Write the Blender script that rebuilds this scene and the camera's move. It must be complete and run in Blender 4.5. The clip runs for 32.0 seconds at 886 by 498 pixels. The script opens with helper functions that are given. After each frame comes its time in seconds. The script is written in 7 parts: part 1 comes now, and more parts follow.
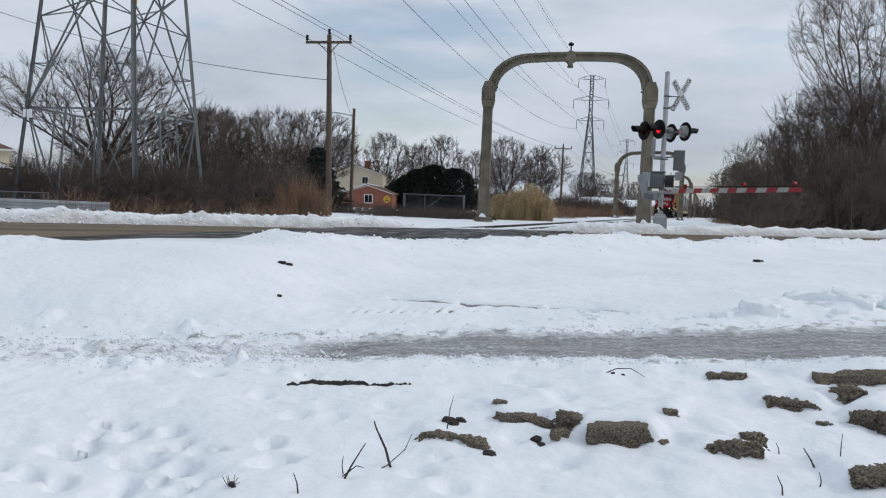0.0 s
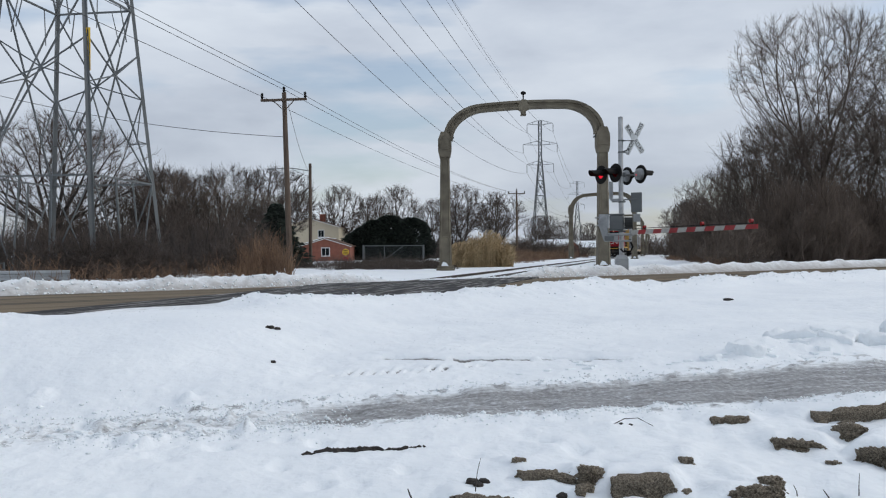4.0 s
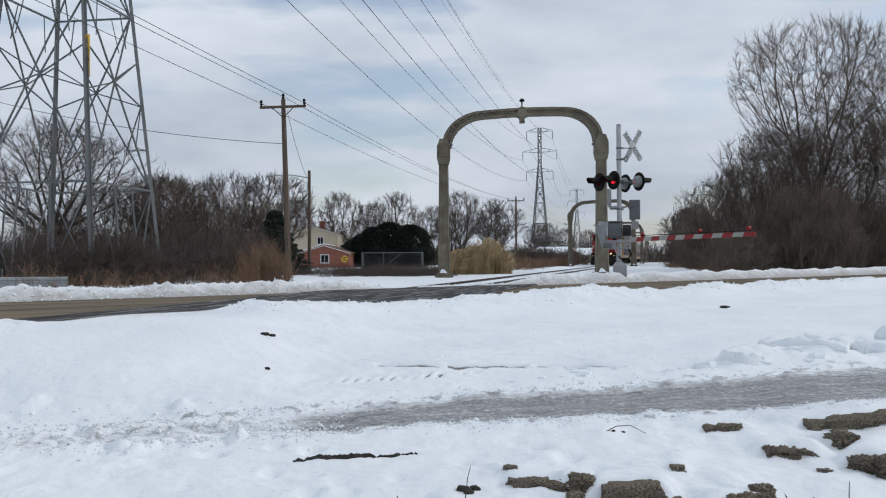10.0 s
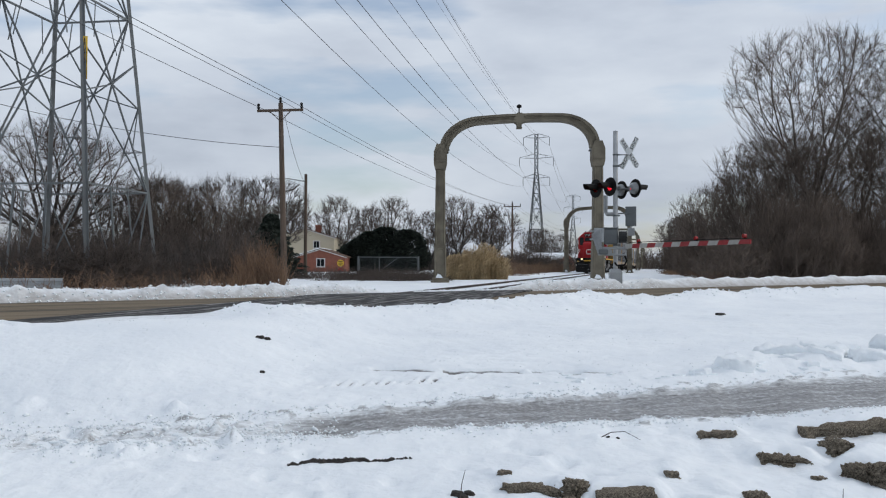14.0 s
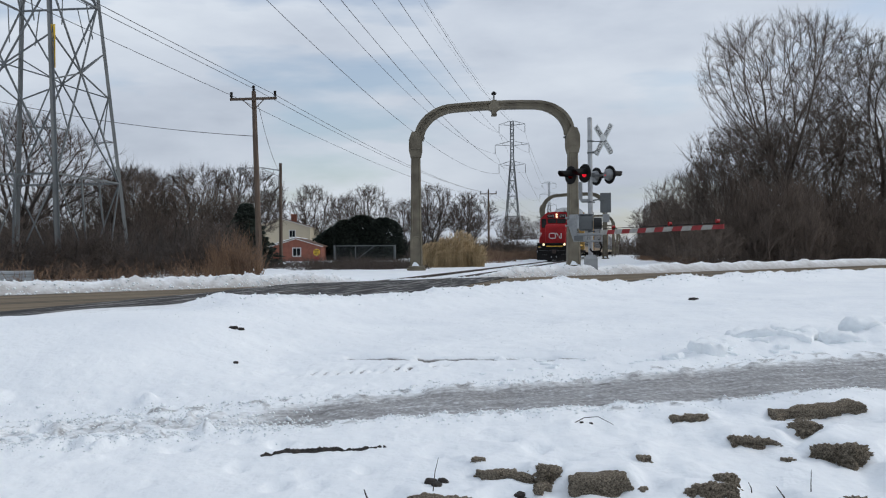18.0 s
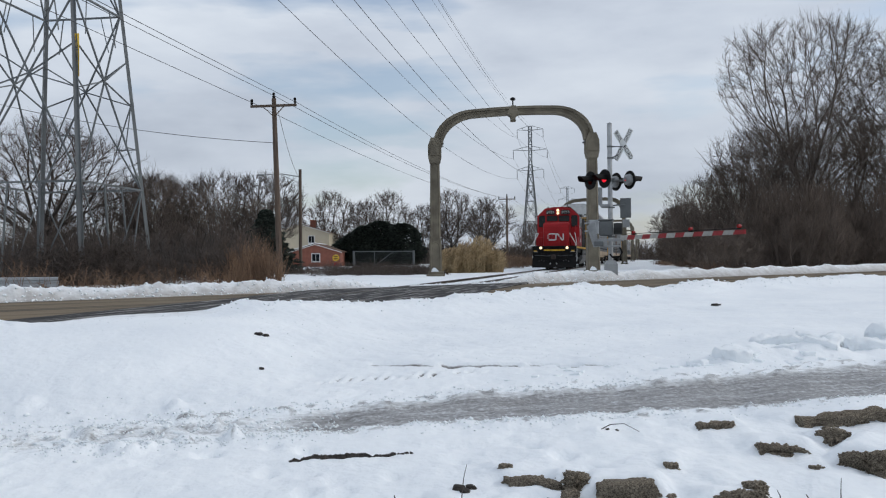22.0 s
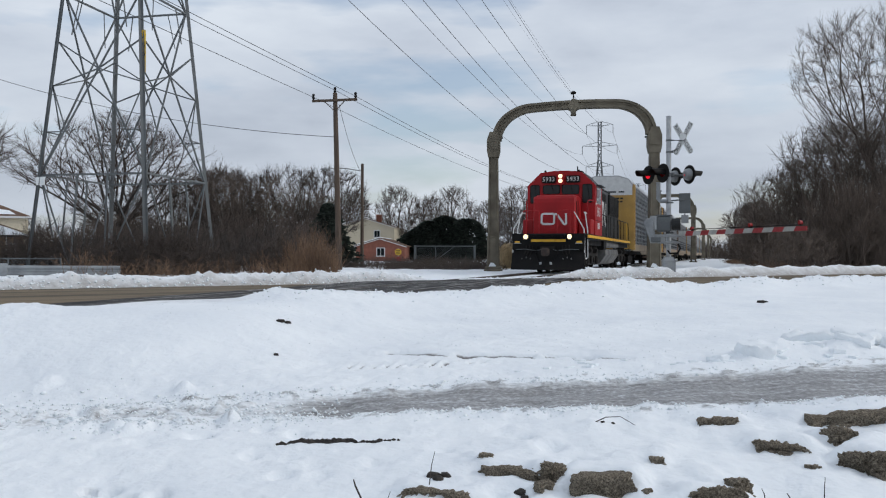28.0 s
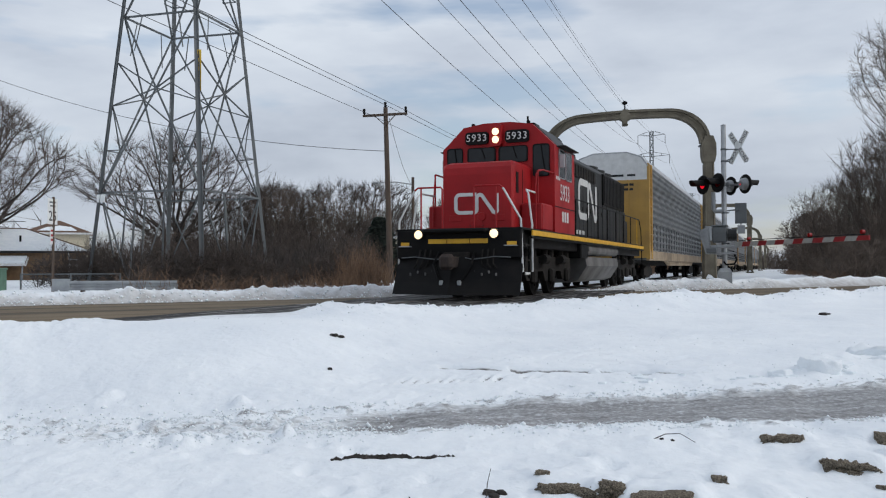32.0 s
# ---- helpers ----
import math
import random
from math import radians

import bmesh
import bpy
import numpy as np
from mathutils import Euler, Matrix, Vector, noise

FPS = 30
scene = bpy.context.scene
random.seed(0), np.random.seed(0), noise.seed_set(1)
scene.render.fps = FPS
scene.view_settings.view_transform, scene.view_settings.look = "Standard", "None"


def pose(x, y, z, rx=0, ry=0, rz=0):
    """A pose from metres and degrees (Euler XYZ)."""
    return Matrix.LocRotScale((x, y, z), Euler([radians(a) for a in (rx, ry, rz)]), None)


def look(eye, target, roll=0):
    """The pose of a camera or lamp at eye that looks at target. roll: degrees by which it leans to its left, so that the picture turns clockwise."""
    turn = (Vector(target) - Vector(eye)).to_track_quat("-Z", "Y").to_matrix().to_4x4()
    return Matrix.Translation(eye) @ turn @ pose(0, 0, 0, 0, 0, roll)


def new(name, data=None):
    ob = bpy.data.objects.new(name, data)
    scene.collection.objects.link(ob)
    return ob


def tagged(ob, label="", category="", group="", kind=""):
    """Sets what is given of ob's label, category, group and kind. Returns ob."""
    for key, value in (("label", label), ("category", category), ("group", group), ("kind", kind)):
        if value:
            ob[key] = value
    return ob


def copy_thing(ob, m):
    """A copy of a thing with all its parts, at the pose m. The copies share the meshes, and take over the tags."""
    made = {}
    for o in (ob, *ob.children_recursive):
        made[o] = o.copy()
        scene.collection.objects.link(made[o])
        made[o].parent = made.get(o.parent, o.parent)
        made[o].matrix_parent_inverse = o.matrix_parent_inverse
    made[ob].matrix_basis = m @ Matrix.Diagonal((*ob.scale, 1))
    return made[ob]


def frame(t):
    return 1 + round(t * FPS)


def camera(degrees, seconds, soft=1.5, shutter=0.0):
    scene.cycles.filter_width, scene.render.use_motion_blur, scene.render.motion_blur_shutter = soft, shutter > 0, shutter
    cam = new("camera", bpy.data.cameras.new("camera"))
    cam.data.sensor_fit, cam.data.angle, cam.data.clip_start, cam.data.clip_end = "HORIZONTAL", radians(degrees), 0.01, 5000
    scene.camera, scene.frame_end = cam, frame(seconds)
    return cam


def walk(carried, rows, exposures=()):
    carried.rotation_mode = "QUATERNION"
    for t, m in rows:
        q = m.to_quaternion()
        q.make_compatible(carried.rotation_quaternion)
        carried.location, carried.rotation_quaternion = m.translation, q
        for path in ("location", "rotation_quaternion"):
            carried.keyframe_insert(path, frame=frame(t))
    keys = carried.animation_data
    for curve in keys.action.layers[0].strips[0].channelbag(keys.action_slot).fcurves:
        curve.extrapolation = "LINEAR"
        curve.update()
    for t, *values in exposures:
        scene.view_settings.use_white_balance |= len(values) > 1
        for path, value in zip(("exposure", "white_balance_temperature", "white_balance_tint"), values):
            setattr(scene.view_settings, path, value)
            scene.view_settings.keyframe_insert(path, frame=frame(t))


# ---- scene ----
cam = camera(55.8, 32.0, 1.15)
PATH = [
    (0, (0.298, -0.188, 0.68), (-0.271, 1.726, 0.574), 2.3),
    (0.5, (0.274, -0.208, 0.67), (-0.304, 1.705, 0.583), 1.6),
    (1, (0.045, -0.377, 0.76), (-0.483, 1.551, 0.677), 0.1),
    (1.5, (0.02, -0.392, 0.796), (-0.456, 1.55, 0.744), -0.6),
    (2, (-0.011, -0.385, 0.781), (-0.465, 1.562, 0.753), -0.3),
    (2.5, (-0.028, -0.398, 0.78), (-0.489, 1.548, 0.767), -0.3),
    (4.5, (-0.014, -0.393, 0.779), (-0.488, 1.55, 0.792), -0.5),
    (5, (-0.018, -0.391, 0.783), (-0.481, 1.555, 0.799), -1.1),
    (5.5, (-0.02, -0.383, 0.779), (-0.483, 1.563, 0.788), -0.5),
    (6, (-0.023, -0.379, 0.778), (-0.497, 1.564, 0.779), 0.1),
    (6.5, (-0.015, -0.376, 0.779), (-0.482, 1.569, 0.777), 0.3),
    (7, (-0.011, -0.373, 0.777), (-0.464, 1.575, 0.775), 0.6),
    (7.5, (-0.009, -0.389, 0.778), (-0.45, 1.561, 0.775), 1.1),
    (8, (0.004, -0.394, 0.777), (-0.424, 1.559, 0.77), 1.2),
    (8.5, (0.011, -0.392, 0.781), (-0.411, 1.563, 0.784), 0.8),
    (9, (0.023, -0.394, 0.781), (-0.416, 1.557, 0.8), 0.2),
    (9.5, (0.028, -0.396, 0.783), (-0.43, 1.551, 0.813), -0.3),
    (10, (0.036, -0.385, 0.777), (-0.433, 1.559, 0.804), -0.3),
    (10.5, (0.05, -0.394, 0.778), (-0.419, 1.55, 0.804), -0.4),
    (11, (0.045, -0.391, 0.773), (-0.433, 1.551, 0.798), -0.1),
    (11.5, (0.029, -0.401, 0.778), (-0.469, 1.536, 0.802), 0.2),
    (12, (0.051, -0.417, 0.778), (-0.437, 1.522, 0.816), 0.5),
    (12.5, (0.057, -0.403, 0.777), (-0.418, 1.54, 0.828), 0.4),
    (13, (0.05, -0.401, 0.776), (-0.423, 1.542, 0.821), 0.2),
    (13.5, (0.038, -0.395, 0.774), (-0.432, 1.549, 0.81), 0.2),
    (14, (0.035, -0.387, 0.774), (-0.425, 1.56, 0.813), 0.2),
    (14.5, (0.029, -0.379, 0.772), (-0.421, 1.57, 0.804), 0.3),
    (15, (0.033, -0.379, 0.77), (-0.405, 1.573, 0.79), 0.4),
    (15.5, (0.044, -0.374, 0.775), (-0.377, 1.581, 0.791), 0.2),
    (17.5, (0.08, -0.375, 0.777), (-0.323, 1.584, 0.787), -0.3),
    (18, (0.064, -0.363, 0.774), (-0.342, 1.596, 0.784), -0.4),
    (18.5, (0.061, -0.358, 0.776), (-0.348, 1.599, 0.777), -0.6),
    (19, (0.059, -0.363, 0.773), (-0.353, 1.594, 0.774), -0.6),
    (19.5, (0.057, -0.372, 0.772), (-0.361, 1.584, 0.773), -0.5),
    (20, (0.052, -0.37, 0.776), (-0.378, 1.583, 0.773), -0.4),
    (20.5, (0.049, -0.375, 0.776), (-0.386, 1.578, 0.768), -0.5),
    (21, (0.056, -0.384, 0.778), (-0.376, 1.569, 0.778), -0.8),
    (21.5, (0.055, -0.393, 0.785), (-0.385, 1.558, 0.799), -0.9),
    (22, (0.017, -0.418, 0.79), (-0.431, 1.531, 0.813), -0.5),
    (22.5, (-0.011, -0.459, 0.781), (-0.449, 1.492, 0.799), -0.4),
    (23, (0.14, -0.37, 0.744), (-0.318, 1.577, 0.749), 1.0),
    (23.5, (0.45, -0.165, 0.689), (-0.061, 1.768, 0.677), 2.3),
    (24, (0.49, -0.21, 0.709), (-0.07, 1.71, 0.713), 1.8),
    (24.5, (0.482, -0.201, 0.704), (-0.097, 1.713, 0.708), 1.8),
    (25, (0.487, -0.187, 0.709), (-0.094, 1.727, 0.709), 1.0),
    (25.5, (0.488, -0.164, 0.717), (-0.091, 1.75, 0.736), 0.3),
    (27.5, (0.519, -0.161, 0.717), (-0.068, 1.751, 0.747), 0.1),
    (28, (0.53, -0.179, 0.712), (-0.076, 1.727, 0.726), 0.2),
    (28.5, (0.528, -0.2, 0.714), (-0.103, 1.698, 0.715), 0.2),
    (29, (0.519, -0.203, 0.717), (-0.127, 1.689, 0.735), 0.1),
    (29.5, (0.522, -0.175, 0.729), (-0.12, 1.718, 0.785), -0.1),
    (30, (0.497, -0.164, 0.732), (-0.169, 1.72, 0.804), -0.1),
    (30.5, (0.494, -0.151, 0.73), (-0.186, 1.729, 0.792), 0.2),
    (31, (0.498, -0.158, 0.729), (-0.187, 1.721, 0.783), 0.1),
    (31.5, (0.509, -0.164, 0.729), (-0.188, 1.71, 0.775), -0.1),
    (32, (0.5, -0.151, 0.725), (-0.22, 1.715, 0.769), -0.2),
]
walk(cam, [(t, look(eye, target, roll)) for t, eye, target, roll in PATH])

# world, sun, exposure
world = bpy.data.worlds.new("overcast_sky")
scene.world = world
world.use_nodes = True


def build_sky():
    nt = world.node_tree
    nt.nodes.clear()
    out = nt.nodes.new("ShaderNodeOutputWorld")
    sky = nt.nodes.new("ShaderNodeTexSky")
    sky.sky_type, sky.sun_disc = "NISHITA", False
    sky.sun_elevation, sky.sun_rotation = radians(32), radians(76)
    sky.air_density, sky.dust_density = 1.0, 2.0
    clear = nt.nodes.new("ShaderNodeBackground")
    clear.inputs["Strength"].default_value = 0.15
    nt.links.new(sky.outputs["Color"], clear.inputs["Color"])
    co = nt.nodes.new("ShaderNodeTexCoord")
    mp = nt.nodes.new("ShaderNodeMapping")
    mp.inputs["Scale"].default_value = (1.0, 1.0, 3.2)
    nt.links.new(co.outputs["Generated"], mp.inputs["Vector"])
    big = nt.nodes.new("ShaderNodeTexNoise")
    big.inputs["Scale"].default_value, big.inputs["Detail"].default_value = 2.6, 7
    big.inputs["Roughness"].default_value = 0.55
    nt.links.new(mp.outputs["Vector"], big.inputs["Vector"])
    ramp = nt.nodes.new("ShaderNodeValToRGB")
    el = ramp.color_ramp.elements
    el[0].position, el[0].color = 0.30, (0.45, 0.505, 0.60, 1)
    el[1].position, el[1].color = 0.66, (0.725, 0.785, 0.865, 1)
    mid = ramp.color_ramp.elements.new(0.47)
    mid.color = (0.59, 0.65, 0.745, 1)
    nt.links.new(big.outputs["Fac"], ramp.inputs["Fac"])
    cloud = nt.nodes.new("ShaderNodeBackground")
    nt.links.new(ramp.outputs["Color"], cloud.inputs["Color"])
    # the cloud deck is dimmer low over the land than overhead
    hz = nt.nodes.new("ShaderNodeSeparateXYZ")
    nt.links.new(co.outputs["Generated"], hz.inputs["Vector"])
    deck = nt.nodes.new("ShaderNodeMapRange")
    deck.inputs["From Min"].default_value, deck.inputs["From Max"].default_value = 0.02, 0.32
    deck.inputs["To Min"].default_value, deck.inputs["To Max"].default_value = 0.90, 1.01
    nt.links.new(hz.outputs["Z"], deck.inputs["Value"])
    nt.links.new(deck.outputs["Result"], cloud.inputs["Strength"])
    # a few thin places where the blue shows
    gap = nt.nodes.new("ShaderNodeTexNoise")
    gap.inputs["Scale"].default_value, gap.inputs["Detail"].default_value = 3.4, 5
    mp2 = nt.nodes.new("ShaderNodeMapping")
    mp2.inputs["Location"].default_value = (3.1, 1.7, 0.4)
    mp2.inputs["Scale"].default_value = (1.0, 1.0, 4.5)
    nt.links.new(co.outputs["Generated"], mp2.inputs["Vector"])
    nt.links.new(mp2.outputs["Vector"], gap.inputs["Vector"])
    thin = nt.nodes.new("ShaderNodeMapRange")
    thin.inputs["From Min"].default_value, thin.inputs["From Max"].default_value = 0.54, 0.68
    thin.inputs["To Min"].default_value, thin.inputs["To Max"].default_value = 0.04, 0.72
    nt.links.new(gap.outputs["Fac"], thin.inputs["Value"])
    mix = nt.nodes.new("ShaderNodeMixShader")
    nt.links.new(thin.outputs["Result"], mix.inputs["Fac"])
    nt.links.new(cloud.outputs["Background"], mix.inputs[1])
    nt.links.new(clear.outputs["Background"], mix.inputs[2])
    nt.links.new(mix.outputs["Shader"], out.inputs["Surface"])


build_sky()
sun = new("sun", bpy.data.lights.new("sun", "SUN"))
sun.data.energy, sun.data.angle, sun.data.color = 0.85, radians(12), (1.0, 0.96, 0.90)
sun.matrix_world = look((58, 28, 40), (0, 15, 0))


# materials
def material(name, color, rough=0.7, metal=0.0, color2=None, scale=3.0, detail=6, spread=(0.35, 0.7), bump=0.0, bump_scale=40.0,
             fine=0.12, coat=0.0, turn=0.0, per_object=0.0, stretch=(1, 1, 1), spec=0.5, island=False):
    """Two scales of variation: large patches between two colours and a fine grain, with relief."""
    m = bpy.data.materials.new(name)
    m.use_nodes = True
    nt = m.node_tree
    bs = nt.nodes["Principled BSDF"]
    bs.inputs["Roughness"].default_value, bs.inputs["Metallic"].default_value = rough, metal
    bs.inputs["Specular IOR Level"].default_value = spec
    bs.inputs["Coat Weight"].default_value = coat
    co = nt.nodes.new("ShaderNodeTexCoord")
    mp = nt.nodes.new("ShaderNodeMapping")
    mp.inputs["Scale"].default_value = stretch
    src = co.outputs["Object"]
    if turn:
        tn = nt.nodes.new("ShaderNodeMapping")
        tn.inputs["Rotation"].default_value = (0, 0, radians(turn))
        nt.links.new(src, tn.inputs["Vector"])
        src = tn.outputs["Vector"]
    nt.links.new(src, mp.inputs["Vector"])
    n1 = nt.nodes.new("ShaderNodeTexNoise")
    n1.inputs["Scale"].default_value, n1.inputs["Detail"].default_value = scale, detail
    nt.links.new(mp.outputs["Vector"], n1.inputs["Vector"])
    mr = nt.nodes.new("ShaderNodeMapRange")
    mr.inputs["From Min"].default_value, mr.inputs["From Max"].default_value = spread
    nt.links.new(n1.outputs["Fac"], mr.inputs["Value"])
    mix = nt.nodes.new("ShaderNodeMix")
    mix.data_type = "RGBA"
    c2 = color2 or tuple(c * 0.72 for c in color)
    mix.inputs["A"].default_value, mix.inputs["B"].default_value = (*color, 1), (*c2, 1)
    nt.links.new(mr.outputs["Result"], mix.inputs["Factor"])
    n2 = nt.nodes.new("ShaderNodeTexNoise")
    n2.inputs["Scale"].default_value, n2.inputs["Detail"].default_value = bump_scale, 4
    nt.links.new(mp.outputs["Vector"], n2.inputs["Vector"])
    hsv = nt.nodes.new("ShaderNodeHueSaturation")
    vr = nt.nodes.new("ShaderNodeMapRange")
    vr.inputs["To Min"].default_value, vr.inputs["To Max"].default_value = 1 - 2 * fine, 1 + 2 * fine
    nt.links.new(n2.outputs["Fac"], vr.inputs["Value"])
    val = vr.outputs["Result"]
    if per_object:
        if island:
            src = nt.nodes.new("ShaderNodeNewGeometry").outputs["Random Per Island"]
        else:
            src = nt.nodes.new("ShaderNodeObjectInfo").outputs["Random"]
        pr = nt.nodes.new("ShaderNodeMapRange")
        pr.inputs["To Min"].default_value, pr.inputs["To Max"].default_value = 1 - per_object, 1 + per_object
        nt.links.new(src, pr.inputs["Value"])
        mu = nt.nodes.new("ShaderNodeMath")
        mu.operation = "MULTIPLY"
        nt.links.new(val, mu.inputs[0])
        nt.links.new(pr.outputs["Result"], mu.inputs[1])
        val = mu.outputs["Value"]
    nt.links.new(val, hsv.inputs["Value"])
    nt.links.new(mix.outputs["Result"], hsv.inputs["Color"])
    nt.links.new(hsv.outputs["Color"], bs.inputs["Base Color"])
    rr = nt.nodes.new("ShaderNodeMapRange")
    rr.inputs["To Min"].default_value, rr.inputs["To Max"].default_value = max(0.03, rough - 0.12), min(1.0, rough + 0.12)
    nt.links.new(n1.outputs["Fac"], rr.inputs["Value"])
    nt.links.new(rr.outputs["Result"], bs.inputs["Roughness"])
    if bump:
        b = nt.nodes.new("ShaderNodeBump")
        b.inputs["Strength"].default_value, b.inputs["Distance"].default_value = 0.8, bump
        nt.links.new(n2.outputs["Fac"], b.inputs["Height"])
        nt.links.new(b.outputs["Normal"], bs.inputs["Normal"])
    return m


def glow(name, color, strength):
    m = bpy.data.materials.new(name)
    m.use_nodes = True
    bs = m.node_tree.nodes["Principled BSDF"]
    bs.inputs["Base Color"].default_value = (*color, 1)
    bs.inputs["Emission Color"].default_value = (*color, 1)
    bs.inputs["Emission Strength"].default_value = strength
    bs.inputs["Roughness"].default_value = 0.2
    return m


# mesh building
class Build:
    """Collects vertices and faces for one mesh."""

    def __init__(self):
        self.v, self.f = [], []

    def add(self, verts, faces):
        n = len(self.v)
        self.v += [tuple(p) for p in verts]
        self.f += [tuple(i + n for i in q) for q in faces]
        return self

    def box(self, c, s, bevel=0.0, m=None):
        hx, hy, hz = s[0] / 2, s[1] / 2, s[2] / 2
        if bevel <= 0:
            vs = [(x * hx, y * hy, z * hz) for x in (-1, 1) for y in (-1, 1) for z in (-1, 1)]
            fs = [(0, 1, 3, 2), (4, 6, 7, 5), (0, 4, 5, 1), (2, 3, 7, 6), (0, 2, 6, 4), (1, 5, 7, 3)]
        else:
            b = min(bevel, hx * 0.9, hy * 0.9, hz * 0.9)
            vs, fs, idx = [], [], {}
            for x in (-1, 1):
                for y in (-1, 1):
                    for z in (-1, 1):
                        for k in range(3):
                            p = [x * (hx - b), y * (hy - b), z * (hz - b)]
                            p[k] = (x * hx, y * hy, z * hz)[k]
                            idx[x, y, z, k] = len(vs)
                            vs.append(tuple(p))
                        q = (idx[x, y, z, 0], idx[x, y, z, 1], idx[x, y, z, 2])
                        fs.append(q if x * y * z > 0 else q[::-1])
            cyc = [(-1, -1), (1, -1), (1, 1), (-1, 1)]
            for k in range(3):
                for s0 in (-1, 1):
                    q = []
                    for a, b2 in cyc:
                        p = [0, 0, 0]
                        p[k], p[(k + 1) % 3], p[(k + 2) % 3] = s0, a, b2
                        q.append(idx[(*p, k)])
                    fs.append(tuple(q) if s0 > 0 else tuple(q[::-1]))
                i, j = (k + 1) % 3, (k + 2) % 3
                for a in (-1, 1):
                    for b2 in (-1, 1):
                        p, q = [0, 0, 0], [0, 0, 0]
                        p[k], q[k] = -1, 1
                        p[i] = q[i] = a
                        p[j] = q[j] = b2
                        face = (idx[(*p, i)], idx[(*q, i)], idx[(*q, j)], idx[(*p, j)])
                        fs.append(face if a * b2 < 0 else face[::-1])
        m = m or Matrix.Identity(4)
        c = Vector(c)
        return self.add([m @ (Vector(p) + c) for p in vs], fs)

    def tube(self, pts, r, n=8, caps=True):
        """A tube along points; r is one radius or one a point."""
        pts = [Vector(p) for p in pts]
        rs = [r] * len(pts) if isinstance(r, (int, float)) else r
        vs, fs = [], []
        side = None
        for i, p in enumerate(pts):
            d = (pts[min(i + 1, len(pts) - 1)] - pts[max(i - 1, 0)])
            d = d.normalized() if d.length > 1e-9 else Vector((0, 0, 1))
            if side is None:
                side = d.orthogonal().normalized()
            else:
                side = side - d * side.dot(d)
                side = side.normalized() if side.length > 1e-6 else d.orthogonal().normalized()
            up = d.cross(side)
            for k in range(n):
                a = 2 * math.pi * k / n
                vs.append(p + (side * math.cos(a) + up * math.sin(a)) * rs[i])
        for i in range(len(pts) - 1):
            for k in range(n):
                k2 = (k + 1) % n
                fs.append((i * n + k, i * n + k2, (i + 1) * n + k2, (i + 1) * n + k))
        if caps:
            fs.append(tuple(range(n - 1, -1, -1)))
            fs.append(tuple((len(pts) - 1) * n + k for k in range(n)))
        return self.add(vs, fs)

    def prism(self, poly, a, b, axis="y"):
        """A polygon of (p, q) pairs pushed from a to b along an axis: y takes (x, z), x takes (y, z), z takes (x, y)."""
        def put(p, q, t):
            return (p, t, q) if axis == "y" else (t, p, q) if axis == "x" else (p, q, t)
        n = len(poly)
        vs = [put(p, q, a) for p, q in poly] + [put(p, q, b) for p, q in poly]
        area = sum(poly[i][0] * poly[(i + 1) % n][1] - poly[(i + 1) % n][0] * poly[i][1] for i in range(n))
        fs = [tuple(range(n)), tuple(range(2 * n - 1, n - 1, -1))]
        fs += [(i, i + n, (i + 1) % n + n, (i + 1) % n) for i in range(n)]
        flip = (area > 0) == (b > a)
        if axis == "y":
            flip = not flip
        if flip:
            fs = [q[::-1] for q in fs]
        return self.add(vs, fs)

    def lathe(self, profile, m=None, n=20):
        """Profile of (radius, z) turned about z, then moved by m."""
        m = m or Matrix.Identity(4)
        vs, fs = [], []
        for r, z in profile:
            for k in range(n):
                a = 2 * math.pi * k / n
                vs.append(m @ Vector((r * math.cos(a), r * math.sin(a), z)))
        for i in range(len(profile) - 1):
            for k in range(n):
                k2 = (k + 1) % n
                fs.append((i * n + k, i * n + k2, (i + 1) * n + k2, (i + 1) * n + k))
        return self.add(vs, fs)

    def beam(self, a, b, w, h=None):
        """A straight bar of rectangular section between two points."""
        a, b = Vector(a), Vector(b)
        d = b - a
        if d.length < 1e-6:
            return self
        m = Matrix.Translation((a + b) / 2) @ d.to_track_quat("Z", "Y").to_matrix().to_4x4()
        return self.box((0, 0, 0), (w, h or w, d.length), m=m)

    def mesh(self, name, smooth=False):
        me = bpy.data.meshes.new(name)
        me.from_pydata(self.v, [], self.f)
        if smooth:
            me.shade_smooth()
        me.update()
        return me


def part(name, b, mat, parent=None, label="", smooth=False, m=None):
    ob = new(name, b.mesh(name, smooth) if isinstance(b, Build) else b)
    if mat and not ob.data.materials:
        ob.data.materials.append(mat)
    if parent:
        ob.parent = parent
    if m is not None:
        ob.matrix_basis = m
    if label:
        ob["label"] = label
    return ob


def thing(name, m, label, category, group="", kind=""):
    ob = new(name)
    ob.empty_display_size = 0.3
    ob.matrix_basis = m
    return tagged(ob, label, category, group, kind)


def nz(x, y, z=0.0):
    return noise.noise(Vector((x, y, z)))


def fbm(x, y, z=0.0, octaves=4):
    return noise.fractal(Vector((x, y, z)), 1.0, 2.1, octaves)


def smooth01(a, b, x):
    t = min(1.0, max(0.0, (x - a) / (b - a)))
    return t * t * (3 - 2 * t)


# plan: the rails run along the track frame's y; the road crosses them askew
TRACK = pose(-6.17, 0, 0, 0, 0, -0.74)
RU, RN = Vector((0.615, 0.788, 0)), Vector((-0.788, 0.615, 0))
ROAD_NEAR, ROAD_FAR = 11.75, 19.2


def road_point(u, n, z=0.0):
    p = RU * u + RN * n
    return Vector((p.x, p.y, z))


def track_x(y):
    return -6.17 + 0.01292 * y


